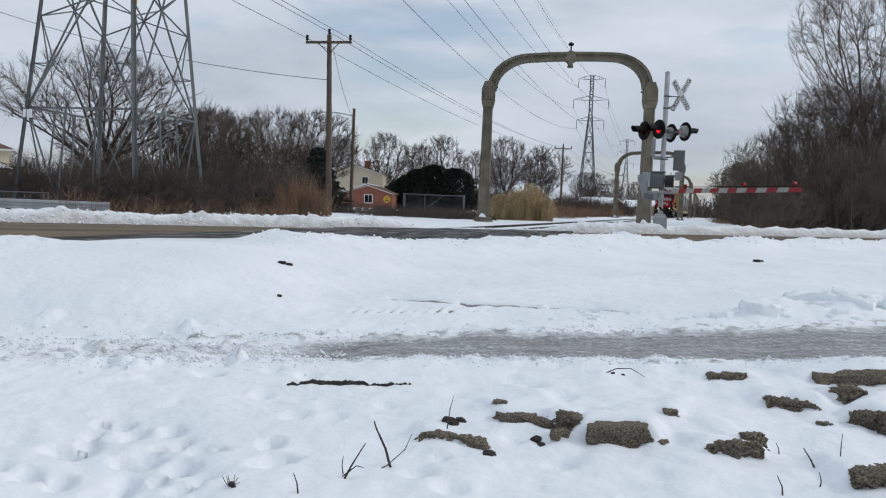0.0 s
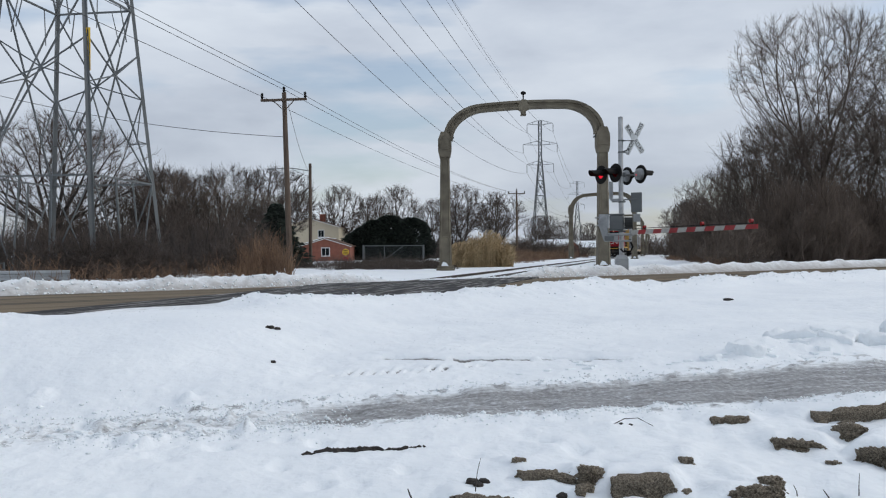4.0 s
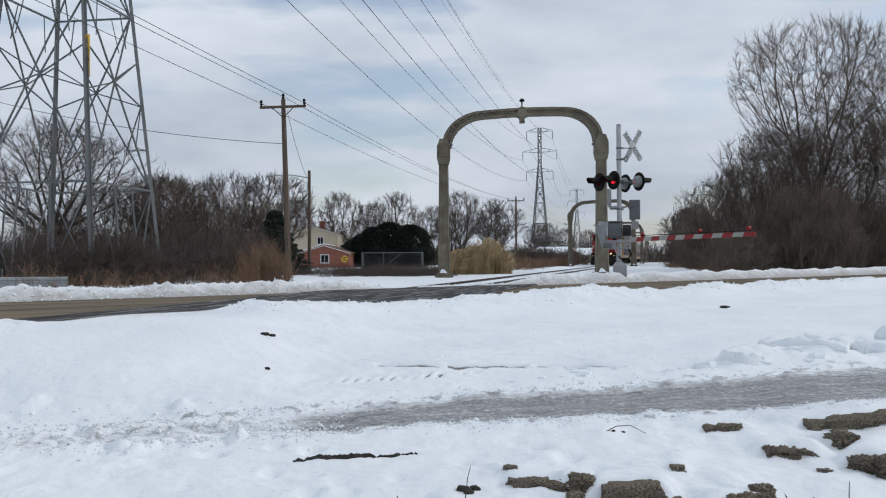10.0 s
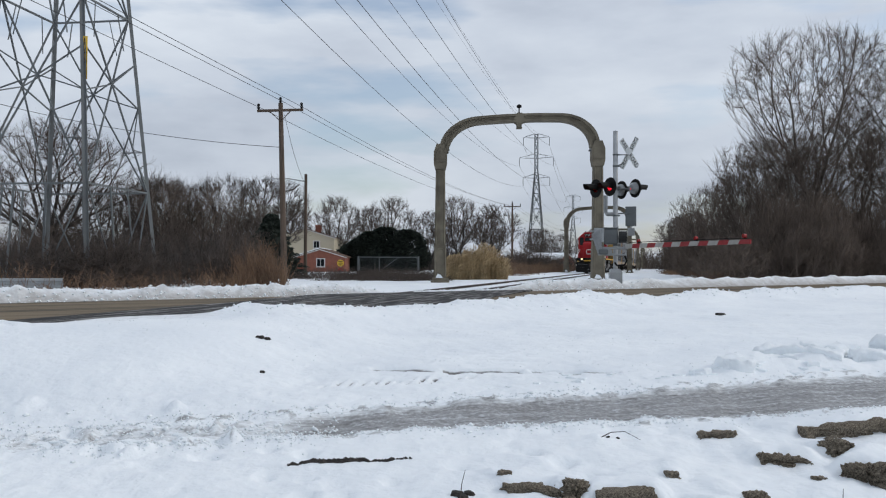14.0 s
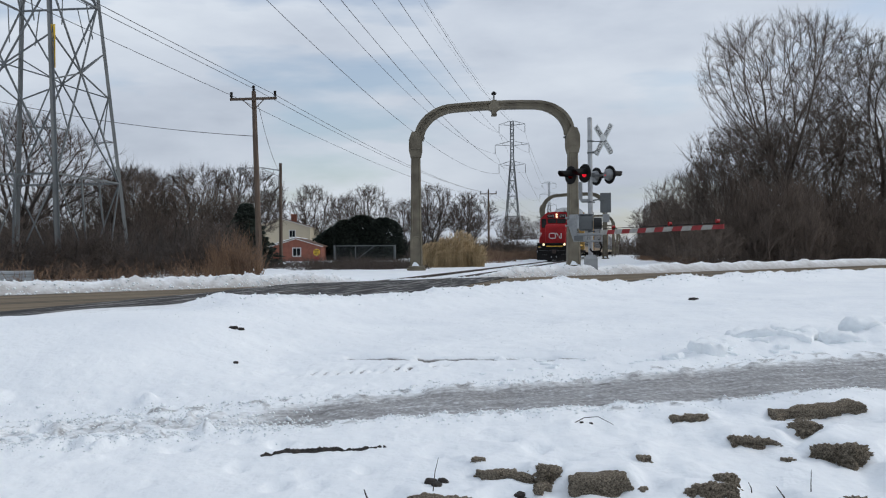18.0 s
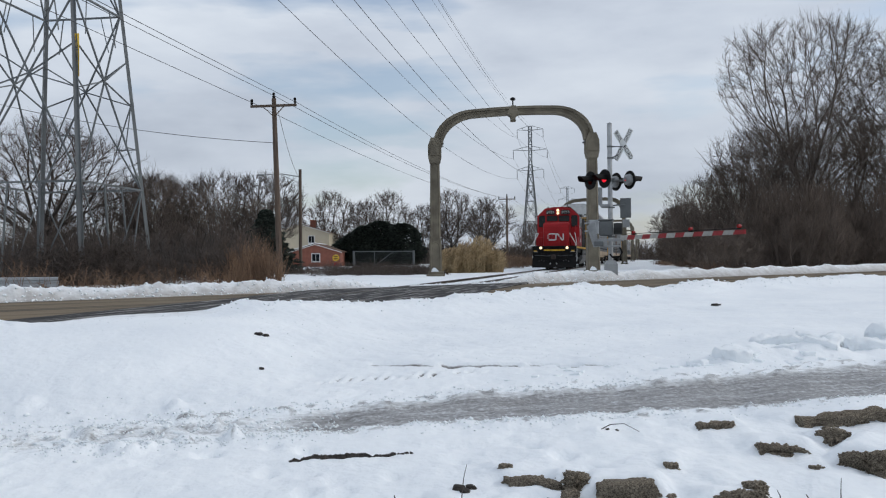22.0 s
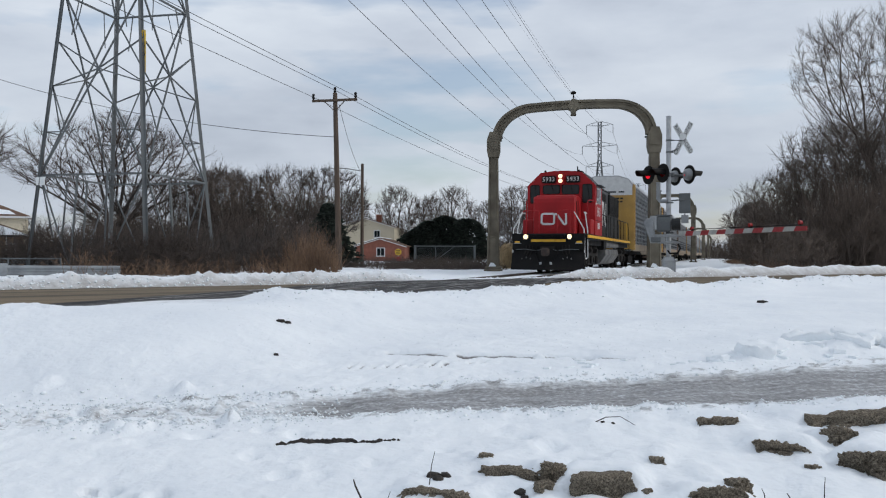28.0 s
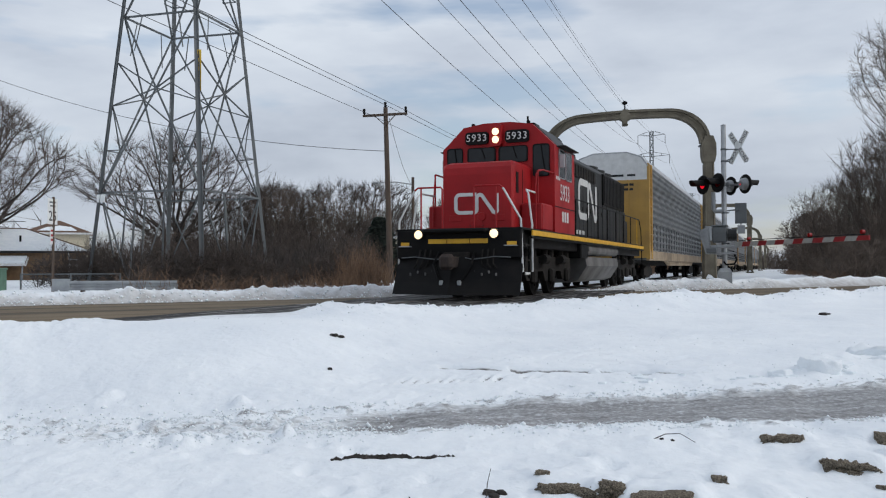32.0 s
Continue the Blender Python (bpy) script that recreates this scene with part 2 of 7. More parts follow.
def snow_material():
    m = material("snow", (0.872, 0.903, 0.922), 0.75, color2=(0.795, 0.832, 0.866), scale=0.8, bump=0.02, bump_scale=14, fine=0.02, spec=0.3)
    nt = m.node_tree
    bs = nt.nodes["Principled BSDF"]
    src = bs.inputs["Base Color"].links[0].from_socket
    co = nt.nodes.new("ShaderNodeTexCoord")

    def layer(src, attr, color, scale, stretch, lo, hi):
        at = nt.nodes.new("ShaderNodeAttribute")
        at.attribute_name = attr
        mp = nt.nodes.new("ShaderNodeMapping")
        tn = nt.nodes.new("ShaderNodeMapping")
        tn.inputs["Rotation"].default_value = (0, 0, radians(-21 if attr == "ice_shade" else -52))
        nt.links.new(co.outputs["Object"], tn.inputs["Vector"])
        mp.inputs["Scale"].default_value = stretch
        nt.links.new(tn.outputs["Vector"], mp.inputs["Vector"])
        n = nt.nodes.new("ShaderNodeTexNoise")
        n.inputs["Scale"].default_value, n.inputs["Detail"].default_value, n.inputs["Roughness"].default_value = scale, 10, 0.72
        nt.links.new(mp.outputs["Vector"], n.inputs["Vector"])
        ad = nt.nodes.new("ShaderNodeMath")
        ad.operation = "ADD"
        nt.links.new(n.outputs["Fac"], ad.inputs[0])
        nt.links.new(at.outputs["Fac"], ad.inputs[1])
        mr = nt.nodes.new("ShaderNodeMapRange")
        mr.inputs["From Min"].default_value, mr.inputs["From Max"].default_value = lo, hi
        nt.links.new(ad.outputs["Value"], mr.inputs["Value"])
        mx = nt.nodes.new("ShaderNodeMix")
        mx.data_type = "RGBA"
        nt.links.new(mr.outputs["Result"], mx.inputs["Factor"])
        nt.links.new(src, mx.inputs["A"])
        mx.inputs["B"].default_value = (*color, 1)
        if attr == "ice_shade":
            # packed ice: long pale and dark streaks, broken by a fine grit
            tone = nt.nodes.new("ShaderNodeValToRGB")
            te = tone.color_ramp.elements
            te[0].position, te[0].color = 0.36, (0.150, 0.146, 0.142, 1)
            te[1].position, te[1].color = 0.66, (0.62, 0.645, 0.67, 1)
            half = tone.color_ramp.elements.new(0.52)
            half.color = (0.29, 0.288, 0.288, 1)
            long = nt.nodes.new("ShaderNodeMapping")
            long.inputs["Scale"].default_value = (0.45, 8.0, 1)
            nt.links.new(tn.outputs["Vector"], long.inputs["Vector"])
            streak = nt.nodes.new("ShaderNodeTexNoise")
            streak.inputs["Scale"].default_value, streak.inputs["Detail"].default_value, streak.inputs["Roughness"].default_value = 2.2, 8, 0.7
            nt.links.new(long.outputs["Vector"], streak.inputs["Vector"])
            grit = nt.nodes.new("ShaderNodeTexNoise")
            grit.inputs["Scale"].default_value, grit.inputs["Detail"].default_value = 26.0, 5
            nt.links.new(co.outputs["Object"], grit.inputs["Vector"])
            both = nt.nodes.new("ShaderNodeMix")
            both.inputs["Factor"].default_value = 0.45
            nt.links.new(streak.outputs["Fac"], both.inputs["A"])
            nt.links.new(grit.outputs["Fac"], both.inputs["B"])
            nt.links.new(both.outputs["Result"], tone.inputs["Fac"])
            nt.links.new(tone.outputs["Color"], mx.inputs["B"])
        return mx.outputs["Result"], mr.outputs["Result"]

    src, ice_shade = layer(src, "ice_shade", (0.215, 0.208, 0.20), 8.0, (0.8, 4.5, 1), 1.12, 1.55)
    src, dirt = layer(src, "dirt", (0.33, 0.31, 0.29), 3.5, (1, 1, 1), 0.80, 1.5)
    src, bare = layer(src, "bare", (0.10, 0.085, 0.07), 6.0, (1, 1, 1), 0.90, 1.2)
    nt.links.new(src, bs.inputs["Base Color"])
    rr = nt.nodes.new("ShaderNodeMapRange")
    rr.inputs["To Min"].default_value, rr.inputs["To Max"].default_value = 0.72, 0.42
    nt.links.new(ice_shade, rr.inputs["Value"])
    nt.links.new(rr.outputs["Result"], bs.inputs["Roughness"])
    return m


SNOW = snow_material()
SNOWCAP = material("snow_cap", (0.85, 0.885, 0.905), 0.8, color2=(0.77, 0.815, 0.85), bump=0.01, bump_scale=20, fine=0.02)
ASPHALT = material("road_asphalt", (0.20, 0.158, 0.108), 0.85, color2=(0.065, 0.058, 0.050), scale=1.4, detail=10, spread=(0.42, 0.66), stretch=(0.10, 1.6, 1), bump=0.004, bump_scale=30, fine=0.2, spec=0.1)
CROSSING = material("crossing_asphalt", (0.034, 0.033, 0.033), 0.75, color2=(0.34, 0.33, 0.32), scale=4.0, detail=8, spread=(0.50, 0.68), stretch=(2.2, 0.16, 1), bump=0.01, bump_scale=26, fine=0.25, spec=0.08)
RAIL = material("rail_steel", (0.10, 0.075, 0.06), 0.55, 0.6, color2=(0.05, 0.04, 0.035), scale=6)
RAILTOP = material("polished_rail", (0.16, 0.155, 0.15), 0.5, 0.6, scale=8)
CONCRETE = material("weathered_concrete", (0.18, 0.157, 0.116), 0.9, color2=(0.10, 0.086, 0.064), scale=1.6, detail=9, bump=0.006, bump_scale=35, fine=0.10)
RUBBLE = material("broken_concrete", (0.36, 0.31, 0.24), 0.95, color2=(0.105, 0.087, 0.068), scale=95, detail=6, spread=(0.36, 0.64), bump=0.05, bump_scale=120, fine=0.40, spec=0.12)


GALV = material("galvanised_steel", (0.36, 0.375, 0.38), 0.5, 0.55, color2=(0.24, 0.25, 0.26), scale=2.0, bump_scale=30, fine=0.08)
GALVDARK = material("dull_galvanised_steel", (0.145, 0.157, 0.162), 0.65, 0.25, color2=(0.085, 0.092, 0.096), scale=0.6, bump_scale=20, fine=0.08)
ALU = material("brushed_aluminium", (0.42, 0.43, 0.44), 0.45, 0.6, color2=(0.32, 0.33, 0.34), scale=5, bump_scale=40, fine=0.05)
WOODPOLE = material("creosoted_pole_wood", (0.12, 0.085, 0.062), 0.85, color2=(0.06, 0.043, 0.033), scale=2, stretch=(6, 6, 0.4), bump=0.008, bump_scale=20, fine=0.2)
WIRE = material("wire", (0.05, 0.05, 0.055), 0.6, 0.2)
BLACK = material("black_paint", (0.0045, 0.0045, 0.005), 0.55, color2=(0.011, 0.010, 0.0095), scale=2.5, bump_scale=30, fine=0.15, spec=0.12)
UNDER = material("sooty_underframe", (0.010, 0.0095, 0.009), 0.85, color2=(0.034, 0.030, 0.027), scale=2.2, detail=8, bump=0.004, bump_scale=30, fine=0.25, spec=0.15)
RED = material("loco_red_paint", (0.36, 0.010, 0.013), 0.5, color2=(0.25, 0.008, 0.011), scale=1.2, detail=8, bump_scale=25, fine=0.07, spec=0.25)
YELLOW = material("safety_yellow_paint", (0.75, 0.42, 0.02), 0.5, color2=(0.60, 0.32, 0.02), scale=4, fine=0.06)
WHITE = material("white_paint", (0.66, 0.66, 0.65), 0.55, color2=(0.54, 0.54, 0.53), scale=4, fine=0.04)
HOODGREY = material("hood_dark_grey_paint", (0.016, 0.0175, 0.018), 0.55, color2=(0.032, 0.033, 0.034), scale=1.4, detail=8, fine=0.12, spec=0.25)
TANKGREY = material("dusty_tank_paint", (0.16, 0.155, 0.15), 0.65, color2=(0.07, 0.068, 0.065), scale=1.5, detail=8, fine=0.12)
GLASSDARK = material("dark_cab_glass", (0.010, 0.012, 0.014), 0.12, color2=(0.016, 0.018, 0.02), fine=0.02, spec=0.3)
LENSRED = glow("lit_red_lens", (1.0, 0.012, 0.03), 0.7)
LENSDIM = material("dim_red_lens", (0.30, 0.012, 0.012), 0.25, fine=0.03)
LAMPWARM = glow("lit_headlight", (1.0, 0.76, 0.45), 1.45)
RACKYELLOW = material("railcar_yellow_paint", (0.46, 0.27, 0.06), 0.6, color2=(0.34, 0.20, 0.055), scale=1.4, detail=8, fine=0.1)
RACKPANEL = material("dirty_galvanised_panel", (0.175, 0.184, 0.19), 0.6, 0.2, color2=(0.062, 0.065, 0.067), scale=1.1, detail=9, stretch=(1, 0.5, 2.0), bump_scale=18, fine=0.15, per_object=0.10)
RUST = material("rusty_casting", (0.042, 0.027, 0.022), 0.85, color2=(0.022, 0.017, 0.015), scale=6, bump=0.01, bump_scale=40, fine=0.25)
RACKSILL = material("dusty_tan_sill", (0.34, 0.26, 0.17), 0.75, color2=(0.20, 0.15, 0.105), scale=1.6, fine=0.12)
RACKBROWN = material("oxide_brown_railcar_paint", (0.15, 0.10, 0.075), 0.7, color2=(0.09, 0.065, 0.052), scale=1.4, fine=0.12)
BARK = material("grey_brown_bark", (0.060, 0.049, 0.043), 0.9, color2=(0.030, 0.025, 0.022), scale=3, stretch=(2, 2, 0.5), fine=0.2, per_object=0.15)
TWIG = material("brown_twigs", (0.090, 0.070, 0.060), 0.9, color2=(0.055, 0.043, 0.037), scale=0.6, fine=0.2, per_object=0.25, island=True)
PALEBARK = material("pale_brown_bark", (0.135, 0.112, 0.094), 0.9, color2=(0.070, 0.058, 0.049), scale=3, stretch=(2, 2, 0.5), fine=0.2, per_object=0.15)
PALETWIG = material("pale_brown_twigs", (0.130, 0.102, 0.084), 0.9, color2=(0.085, 0.066, 0.055), scale=0.6, fine=0.2, per_object=0.25, island=True)
PALETHICKET = material("brown_thicket_twigs", (0.118, 0.089, 0.069), 0.9, color2=(0.070, 0.052, 0.042), scale=0.5, fine=0.25, per_object=0.35, island=True)
TWIGDARK = material("dark_thicket_twigs", (0.082, 0.062, 0.050), 0.9, color2=(0.046, 0.035, 0.029), scale=0.5, fine=0.25, per_object=0.35, island=True)
TANGRASS = material("dry_reed", (0.44, 0.325, 0.18), 0.85, color2=(0.27, 0.195, 0.105), scale=1.2, fine=0.15, per_object=0.3, island=True)
RUSTGRASS = material("dry_russet_weed", (0.21, 0.125, 0.072), 0.9, color2=(0.105, 0.066, 0.045), scale=0.8, fine=0.2, per_object=0.35, island=True)
CONIFER = material("dark_evergreen_needles", (0.034, 0.042, 0.034), 1.0, spec=0.05, color2=(0.015, 0.019, 0.017), scale=1.5, fine=0.3, per_object=0.5, island=True)
BRICKRED = material("red_brick", (0.26, 0.095, 0.062), 0.85, color2=(0.20, 0.075, 0.052), scale=2.5, fine=0.15)
BRICKTAN = material("tan_brick", (0.27, 0.17, 0.095), 0.85, color2=(0.19, 0.12, 0.072), scale=2.5, fine=0.18)
CREAM = material("cream_siding", (0.56, 0.49, 0.36), 0.7, color2=(0.50, 0.44, 0.33), scale=0.5, fine=0.03)
SHINGLE = material("brown_shingles", (0.15, 0.085, 0.055), 0.9, color2=(0.10, 0.06, 0.042), scale=3, fine=0.2)
SIGNYELLOW = material("sign_yellow", (0.72, 0.45, 0.03), 0.5, fine=0.04)
GREENBOX = material("green_cabinet_paint", (0.11, 0.21, 0.15), 0.55, fine=0.06)
SIGNWHITE = material("sign_white_sheeting", (0.78, 0.79, 0.78), 0.45, color2=(0.70, 0.71, 0.70), scale=3, fine=0.03)


# ground: one sheet from underfoot to the horizon
def shore(y):
    pts = ((-400, -0.9), (0, -0.86), (3, -0.74), (5, -0.60), (6.3, -0.50), (8.5, -0.30), (10, -0.23), (14.5, -0.09), (20, -0.06), (400, -0.06))
    for (a, za), (b, zb) in zip(pts, pts[1:]):
        if y <= b:
            return za + (zb - za) * (max(y, a) - a) / (b - a)
    return -0.06


LANE = ((-5.6, 5.30, 0.26), (-4.5, 5.42, 0.28), (-3.6, 5.70, 0.28), (-2.7, 6.15, 0.28), (-1.18, 6.73, 0.38), (0.24, 7.13, 0.43), (2.03, 7.89, 0.50), (6.0, 9.6, 0.62), (12.0, 12.3, 0.7))


def lane_offset(x, y):
    """How far a place lies across the icy lane, in half widths."""
    best = 9.0
    for (x0, y0, w0), (x1, y1, w1) in zip(LANE, LANE[1:]):
        dx, dy = x1 - x0, y1 - y0
        k = ((x - x0) * dx + (y - y0) * dy) / (dx * dx + dy * dy)
        k = min(1.0, max(0.0, k))
        w = w0 + (w1 - w0) * k
        off = ((x - x0) * dy - (y - y0) * dx) / math.hypot(dx, dy)
        d = math.hypot(x - x0 - k * dx, y - y0 - k * dy) / w
        if d < abs(best):
            best = math.copysign(d, off)
    return best


def make_footprints():
    """Trampled places: x, y, radius, depth."""
    rng = random.Random(77)
    out = [(-2.86, 3.56, 0.075, 0.10), (-2.45, 3.62, 0.09, 0.05), (-2.2, 3.58, 0.08, 0.06)]
    for _ in range(34):
        out.append((rng.uniform(-3.1, -1.7), rng.uniform(3.15, 4.05), rng.uniform(0.035, 0.085), rng.uniform(0.02, 0.075)))
    for _ in range(30):
        out.append((rng.uniform(-3.6, 0.2), rng.uniform(3.3, 5.6), rng.uniform(0.05, 0.12), rng.uniform(0.008, 0.025)))
    for _ in range(40):
        out.append((rng.uniform(-6.5, -2.9), rng.uniform(4.9, 6.4), rng.uniform(0.05, 0.12), rng.uniform(-0.03, 0.03)))
    return out


FOOTPRINTS = make_footprints()
# broken concrete: x, y, width, depth, height, turn, seed, how deep it is sunk, roughness
STONES = [
    (-0.62, 4.83, 0.44, 0.22, 0.15, -14, 1, 0.55, 1.0), (-0.36, 4.76, 0.17, 0.26, 0.20, 20, 2, 0.45, 1.3), (-0.38, 4.58, 0.11, 0.10, 0.08, 50, 3, 0.45, 1.3),
    (-0.05, 4.68, 0.40, 0.30, 0.22, 9, 4, 0.42, 0.55), (-0.93, 4.29, 0.42, 0.12, 0.12, 3, 5, 0.55, 1.3), (0.56, 4.62, 0.34, 0.16, 0.14, 18, 6, 0.55, 1.2), (0.69, 4.78, 0.16, 0.14, 0.15, 40, 7, 0.45, 1.3),
    (0.60, 6.24, 0.34, 0.16, 0.13, 16, 8, 0.58, 1.0), (1.55, 6.54, 0.80, 0.22, 0.18, 17, 9, 0.58, 0.85), (0.98, 5.71, 0.36, 0.20, 0.12, 5, 10, 0.5, 1.2), (1.36, 5.94, 0.18, 0.18, 0.16, 30, 11, 0.45, 1.1),
    (1.45, 5.45, 0.36, 0.34, 0.24, -35, 12, 0.45, 0.9), (1.24, 4.38, 0.30, 0.22, 0.18, 15, 13, 0.5, 1.0), (0.23, 5.15, 0.11, 0.09, 0.08, 0, 14, 0.5, 1.1), (-0.82, 4.98, 0.10, 0.08, 0.07, 30, 15, 0.5, 1.3),
    (2.25, 6.1, 0.45, 0.3, 0.22, -20, 16, 0.5, 1.0), (1.9, 5.0, 0.4, 0.3, 0.2, 10, 17, 0.5, 1.0), (0.20, 4.62, 0.09, 0.06, 0.05, 70, 18, 0.5, 1.3), (1.14, 5.36, 0.12, 0.08, 0.06, 0, 19, 0.5, 1.3),
]


def drift(x, y):
    """Snow banked up against the backs of the stones and over their rear edges."""
    z = 0.0
    for sx, sy, w, d, h, turn, seed, bury, rough in STONES:
        dx, dy = x - sx, y - sy
        if dx * dx + dy * dy > 1.2:
            continue
        c, k = math.cos(radians(turn)), math.sin(radians(turn))
        lx, ly = dx * c + dy * k, dy * c - dx * k
        edge = 0.12 * d * nz(x * 14, y * 14, seed)
        back = smooth01(-0.22 * d, 0.30 * d, ly + edge)
        fall = math.exp(-(max(0.0, ly - 0.2 * d) / (0.22 + 0.5 * d)) ** 2)
        z = max(z, (1.06 - bury) * 0.80 * h * back * fall * smooth01(0.85 * w, 0.40 * w, abs(lx) + edge))
    return z


# worn wheel traces in the snow: ends, half width, and whether a tread shows
TRACES = (((-2.75, 8.27), (-0.60, 8.29), 0.055, 0), ((-2.0, 8.36), (-0.2, 8.34), 0.035, 0), ((-3.05, 7.42), (-1.95, 7.80), 0.075, 1), ((-2.95, 7.62), (-1.6, 8.02), 0.06, 1),
          ((-8.1, 9.15), (-6.9, 11.0), 0.05, 1), ((-7.6, 8.05), (-6.6, 9.6), 0.05, 0), ((-8.6, 8.2), (-7.9, 9.1), 0.06, 1))


def land(x, y):
    """Height of the ground and its masks for ice, dirt and bare soil; the ice and bare masks also carry painted shade.
    """
    u, n = x * RU.x + y * RU.y, x * RN.x + y * RN.y
    ice_shade = dirt = bare = 0.0
    near = smooth01(60, 25, math.hypot(x, y))
    z = shore(y)
    if x < 0:
        z += 0.016 * max(x, -12) * smooth01(12, 6, y)
    tx = x - track_x(y)
    z += 0.035 * fbm(x * 0.45, y * 0.45) * near
    z += 0.030 * fbm(x * 1.5, y * 1.5, 3) * near * (1 - 0.5 * smooth01(7.5, 9.5, y)) + (0.015 + 0.010 * smooth01(-2.5, -5, x)) * fbm(x * 5.0, y * 5.0, 4, 3) * near
    # snow laid over the rails on the near side
    if y < 13:
        z = z + (0.05 - z) * smooth01(3.0, 0.8, abs(tx)) * smooth01(5.5, 8.8, y)
    lump = abs(fbm(x * 2.6, y * 2.6, 7, 5))
    crumb = max(0.0, fbm(x * 6.5, y * 6.5, 11, 3))
    gap = 1 - smooth01(1.7, 2.6, u) * smooth01(5.3, 4.4, u)
    # near bank, ploughed up beside the road
    crest = 0.13 + 0.05 * smooth01(5, 16, u) + 0.03 * smooth01(14, 30, u)
    rise = math.exp(-((n - 11.15) / (1.0 if n < 11.15 else 0.38)) ** 2)
    top = crest + 0.10 * fbm(u * 0.55, n * 0.6, 5) + 0.09 * (lump - 0.25)
    if n > 7 and n < 13:
        z = z + (top - z) * rise * gap * smooth01(60, 45, abs(u))
    # far bank
    cross = smooth01(1.2, 2.6, abs(tx))
    wob = 0.12 * fbm(u * 0.8, 2.2)
    rise2 = math.exp(-((n - 20.0 - wob) / (0.42 if n < 20 + wob else 0.75)) ** 2)
    if n > 19:
        z = -0.09 + 0.05 * fbm(x * 0.25, y * 0.25, 9)
        top2 = 0.20 + 0.07 * smooth01(4, 20, u) + 0.10 * fbm(u * 0.9, n * 0.8, 15) + 0.11 * (lump - 0.22) + 0.03 * crumb
        z = z + (top2 - z) * rise2 * (0.25 + 0.75 * cross)
    if ROAD_NEAR - 0.15 < n < ROAD_FAR + 0.12:
        k = smooth01(ROAD_NEAR - 0.15, ROAD_NEAR + 0.08, n) * smooth01(ROAD_FAR + 0.12, ROAD_FAR - 0.08, n)
        z = z + (-0.13 - z) * k
    if 10.6 < n < 11.8:
        dirt = 0.30 * smooth01(10.9, 11.7, n) * (0.4 + lump)
    if n > 19:
        dirt = max(dirt, 0.72 * smooth01(20.3, 19.3, n) + 0.18 * smooth01(21.4, 20.1, n))
    if 1.0 < u < 5.6 and 9.2 < n < 12:
        dirt = max(dirt, 0.45 * smooth01(9.4, 11.6, n) * (1 - gap))
    # ballast beside the rails beyond the road
    if n > 20.6 and abs(tx) < 3 and y < 400:
        z = z + (-0.075 - z) * smooth01(2.9, 2.2, abs(tx))
        bare = max(bare, 0.85 * smooth01(0.34, 0.12, abs(abs(tx) - 0.76)))
    # scrub floor with patches of snow among the weeds
    if n > 22.5 and abs(tx) > 3.2:
        bare = max(bare, 0.30 * smooth01(22.5, 26, n))
    # the icy lane and its crumbled edges
    if -8 < x < 14 and 3 < y < 17:
        off = lane_offset(x, y)
        a = abs(off)
        fade = smooth01(-3.7, -2.4, x)
        ice_shade = 1.12 * smooth01(1.65, 0.7, a) * fade
        ice_shade = max(ice_shade, 0.74 * smooth01(2.0, 0.5, a) * smooth01(-6.0, -4.5, x))
        edge = smooth01(0.8, 1.05, a) * smooth01(2.0, 1.3, a)
        z -= 0.035 * smooth01(1.15, 0.8, a) * fade
        z += edge * ((0.035 if off > 0 else 0.015) * max(0.0, lump - 0.12) + 0.018 * crumb) * smooth01(-6.5, -5, x)
        # shade of the small holes among the crumbs, painted through the lane's mask
        ice_shade = max(ice_shade, edge * min(0.95, crumb * 3.4) * smooth01(-7.5, -5, x))
        # churned slush where the lane fades out
        churn = smooth01(2.6, 0.5, a) * smooth01(-2.4, -3.4, x)
        if churn > 0:
            knob = fbm(x * 11.0, y * 12.0, 43, 2)
            z += churn * (0.05 * max(0.0, fbm(x * 3.2, y * 3.2, 41, 3)) + 0.038 * max(0.0, knob) - 0.015 * max(0.0, -knob))
            # pits between the knobs get painted shade; the lane's middle stays icy
            ice_shade = max(ice_shade, churn * min(0.95, 1.7 * max(0.0, -knob - 0.05) + 0.50 * smooth01(1.3, 0.3, a)))
        # a shallow rut along the lane's near side
        z -= 0.02 * math.exp(-((off - 2.9) / 0.22) ** 2) * smooth01(-3, -1.5, x)
        # rough lumps beyond the lane on its right
        z += (0.20 * max(0.0, fbm(x * 1.5, y * 1.5, 21, 3) + 0.15) + 0.05 * lump) * math.exp(-((off + 2.7) / 0.9) ** 2) * smooth01(0.2, 1.2, x)
        # trampled footprints
        for px, py, pr, pd in FOOTPRINTS:
            q = ((x - px) ** 2 + (y - py) ** 2) / (pr * pr)
            if q < 9:
                z += 2.5 * pd * (0.6 * q - 1) * math.exp(-q * q * 0.6 - 0.3 * q)
    # soft swells over the buried concrete
    if -1.6 < x < 4 and 3 < y < 7:
        z += 0.05 * fbm(x * 1.7, y * 1.7, 31) * smooth01(-1.6, -0.8, x) * smooth01(7, 6.2, y)
    if -1.8 < x < 3.2 and 3.6 < y < 7.4:
        z += drift(x, y)
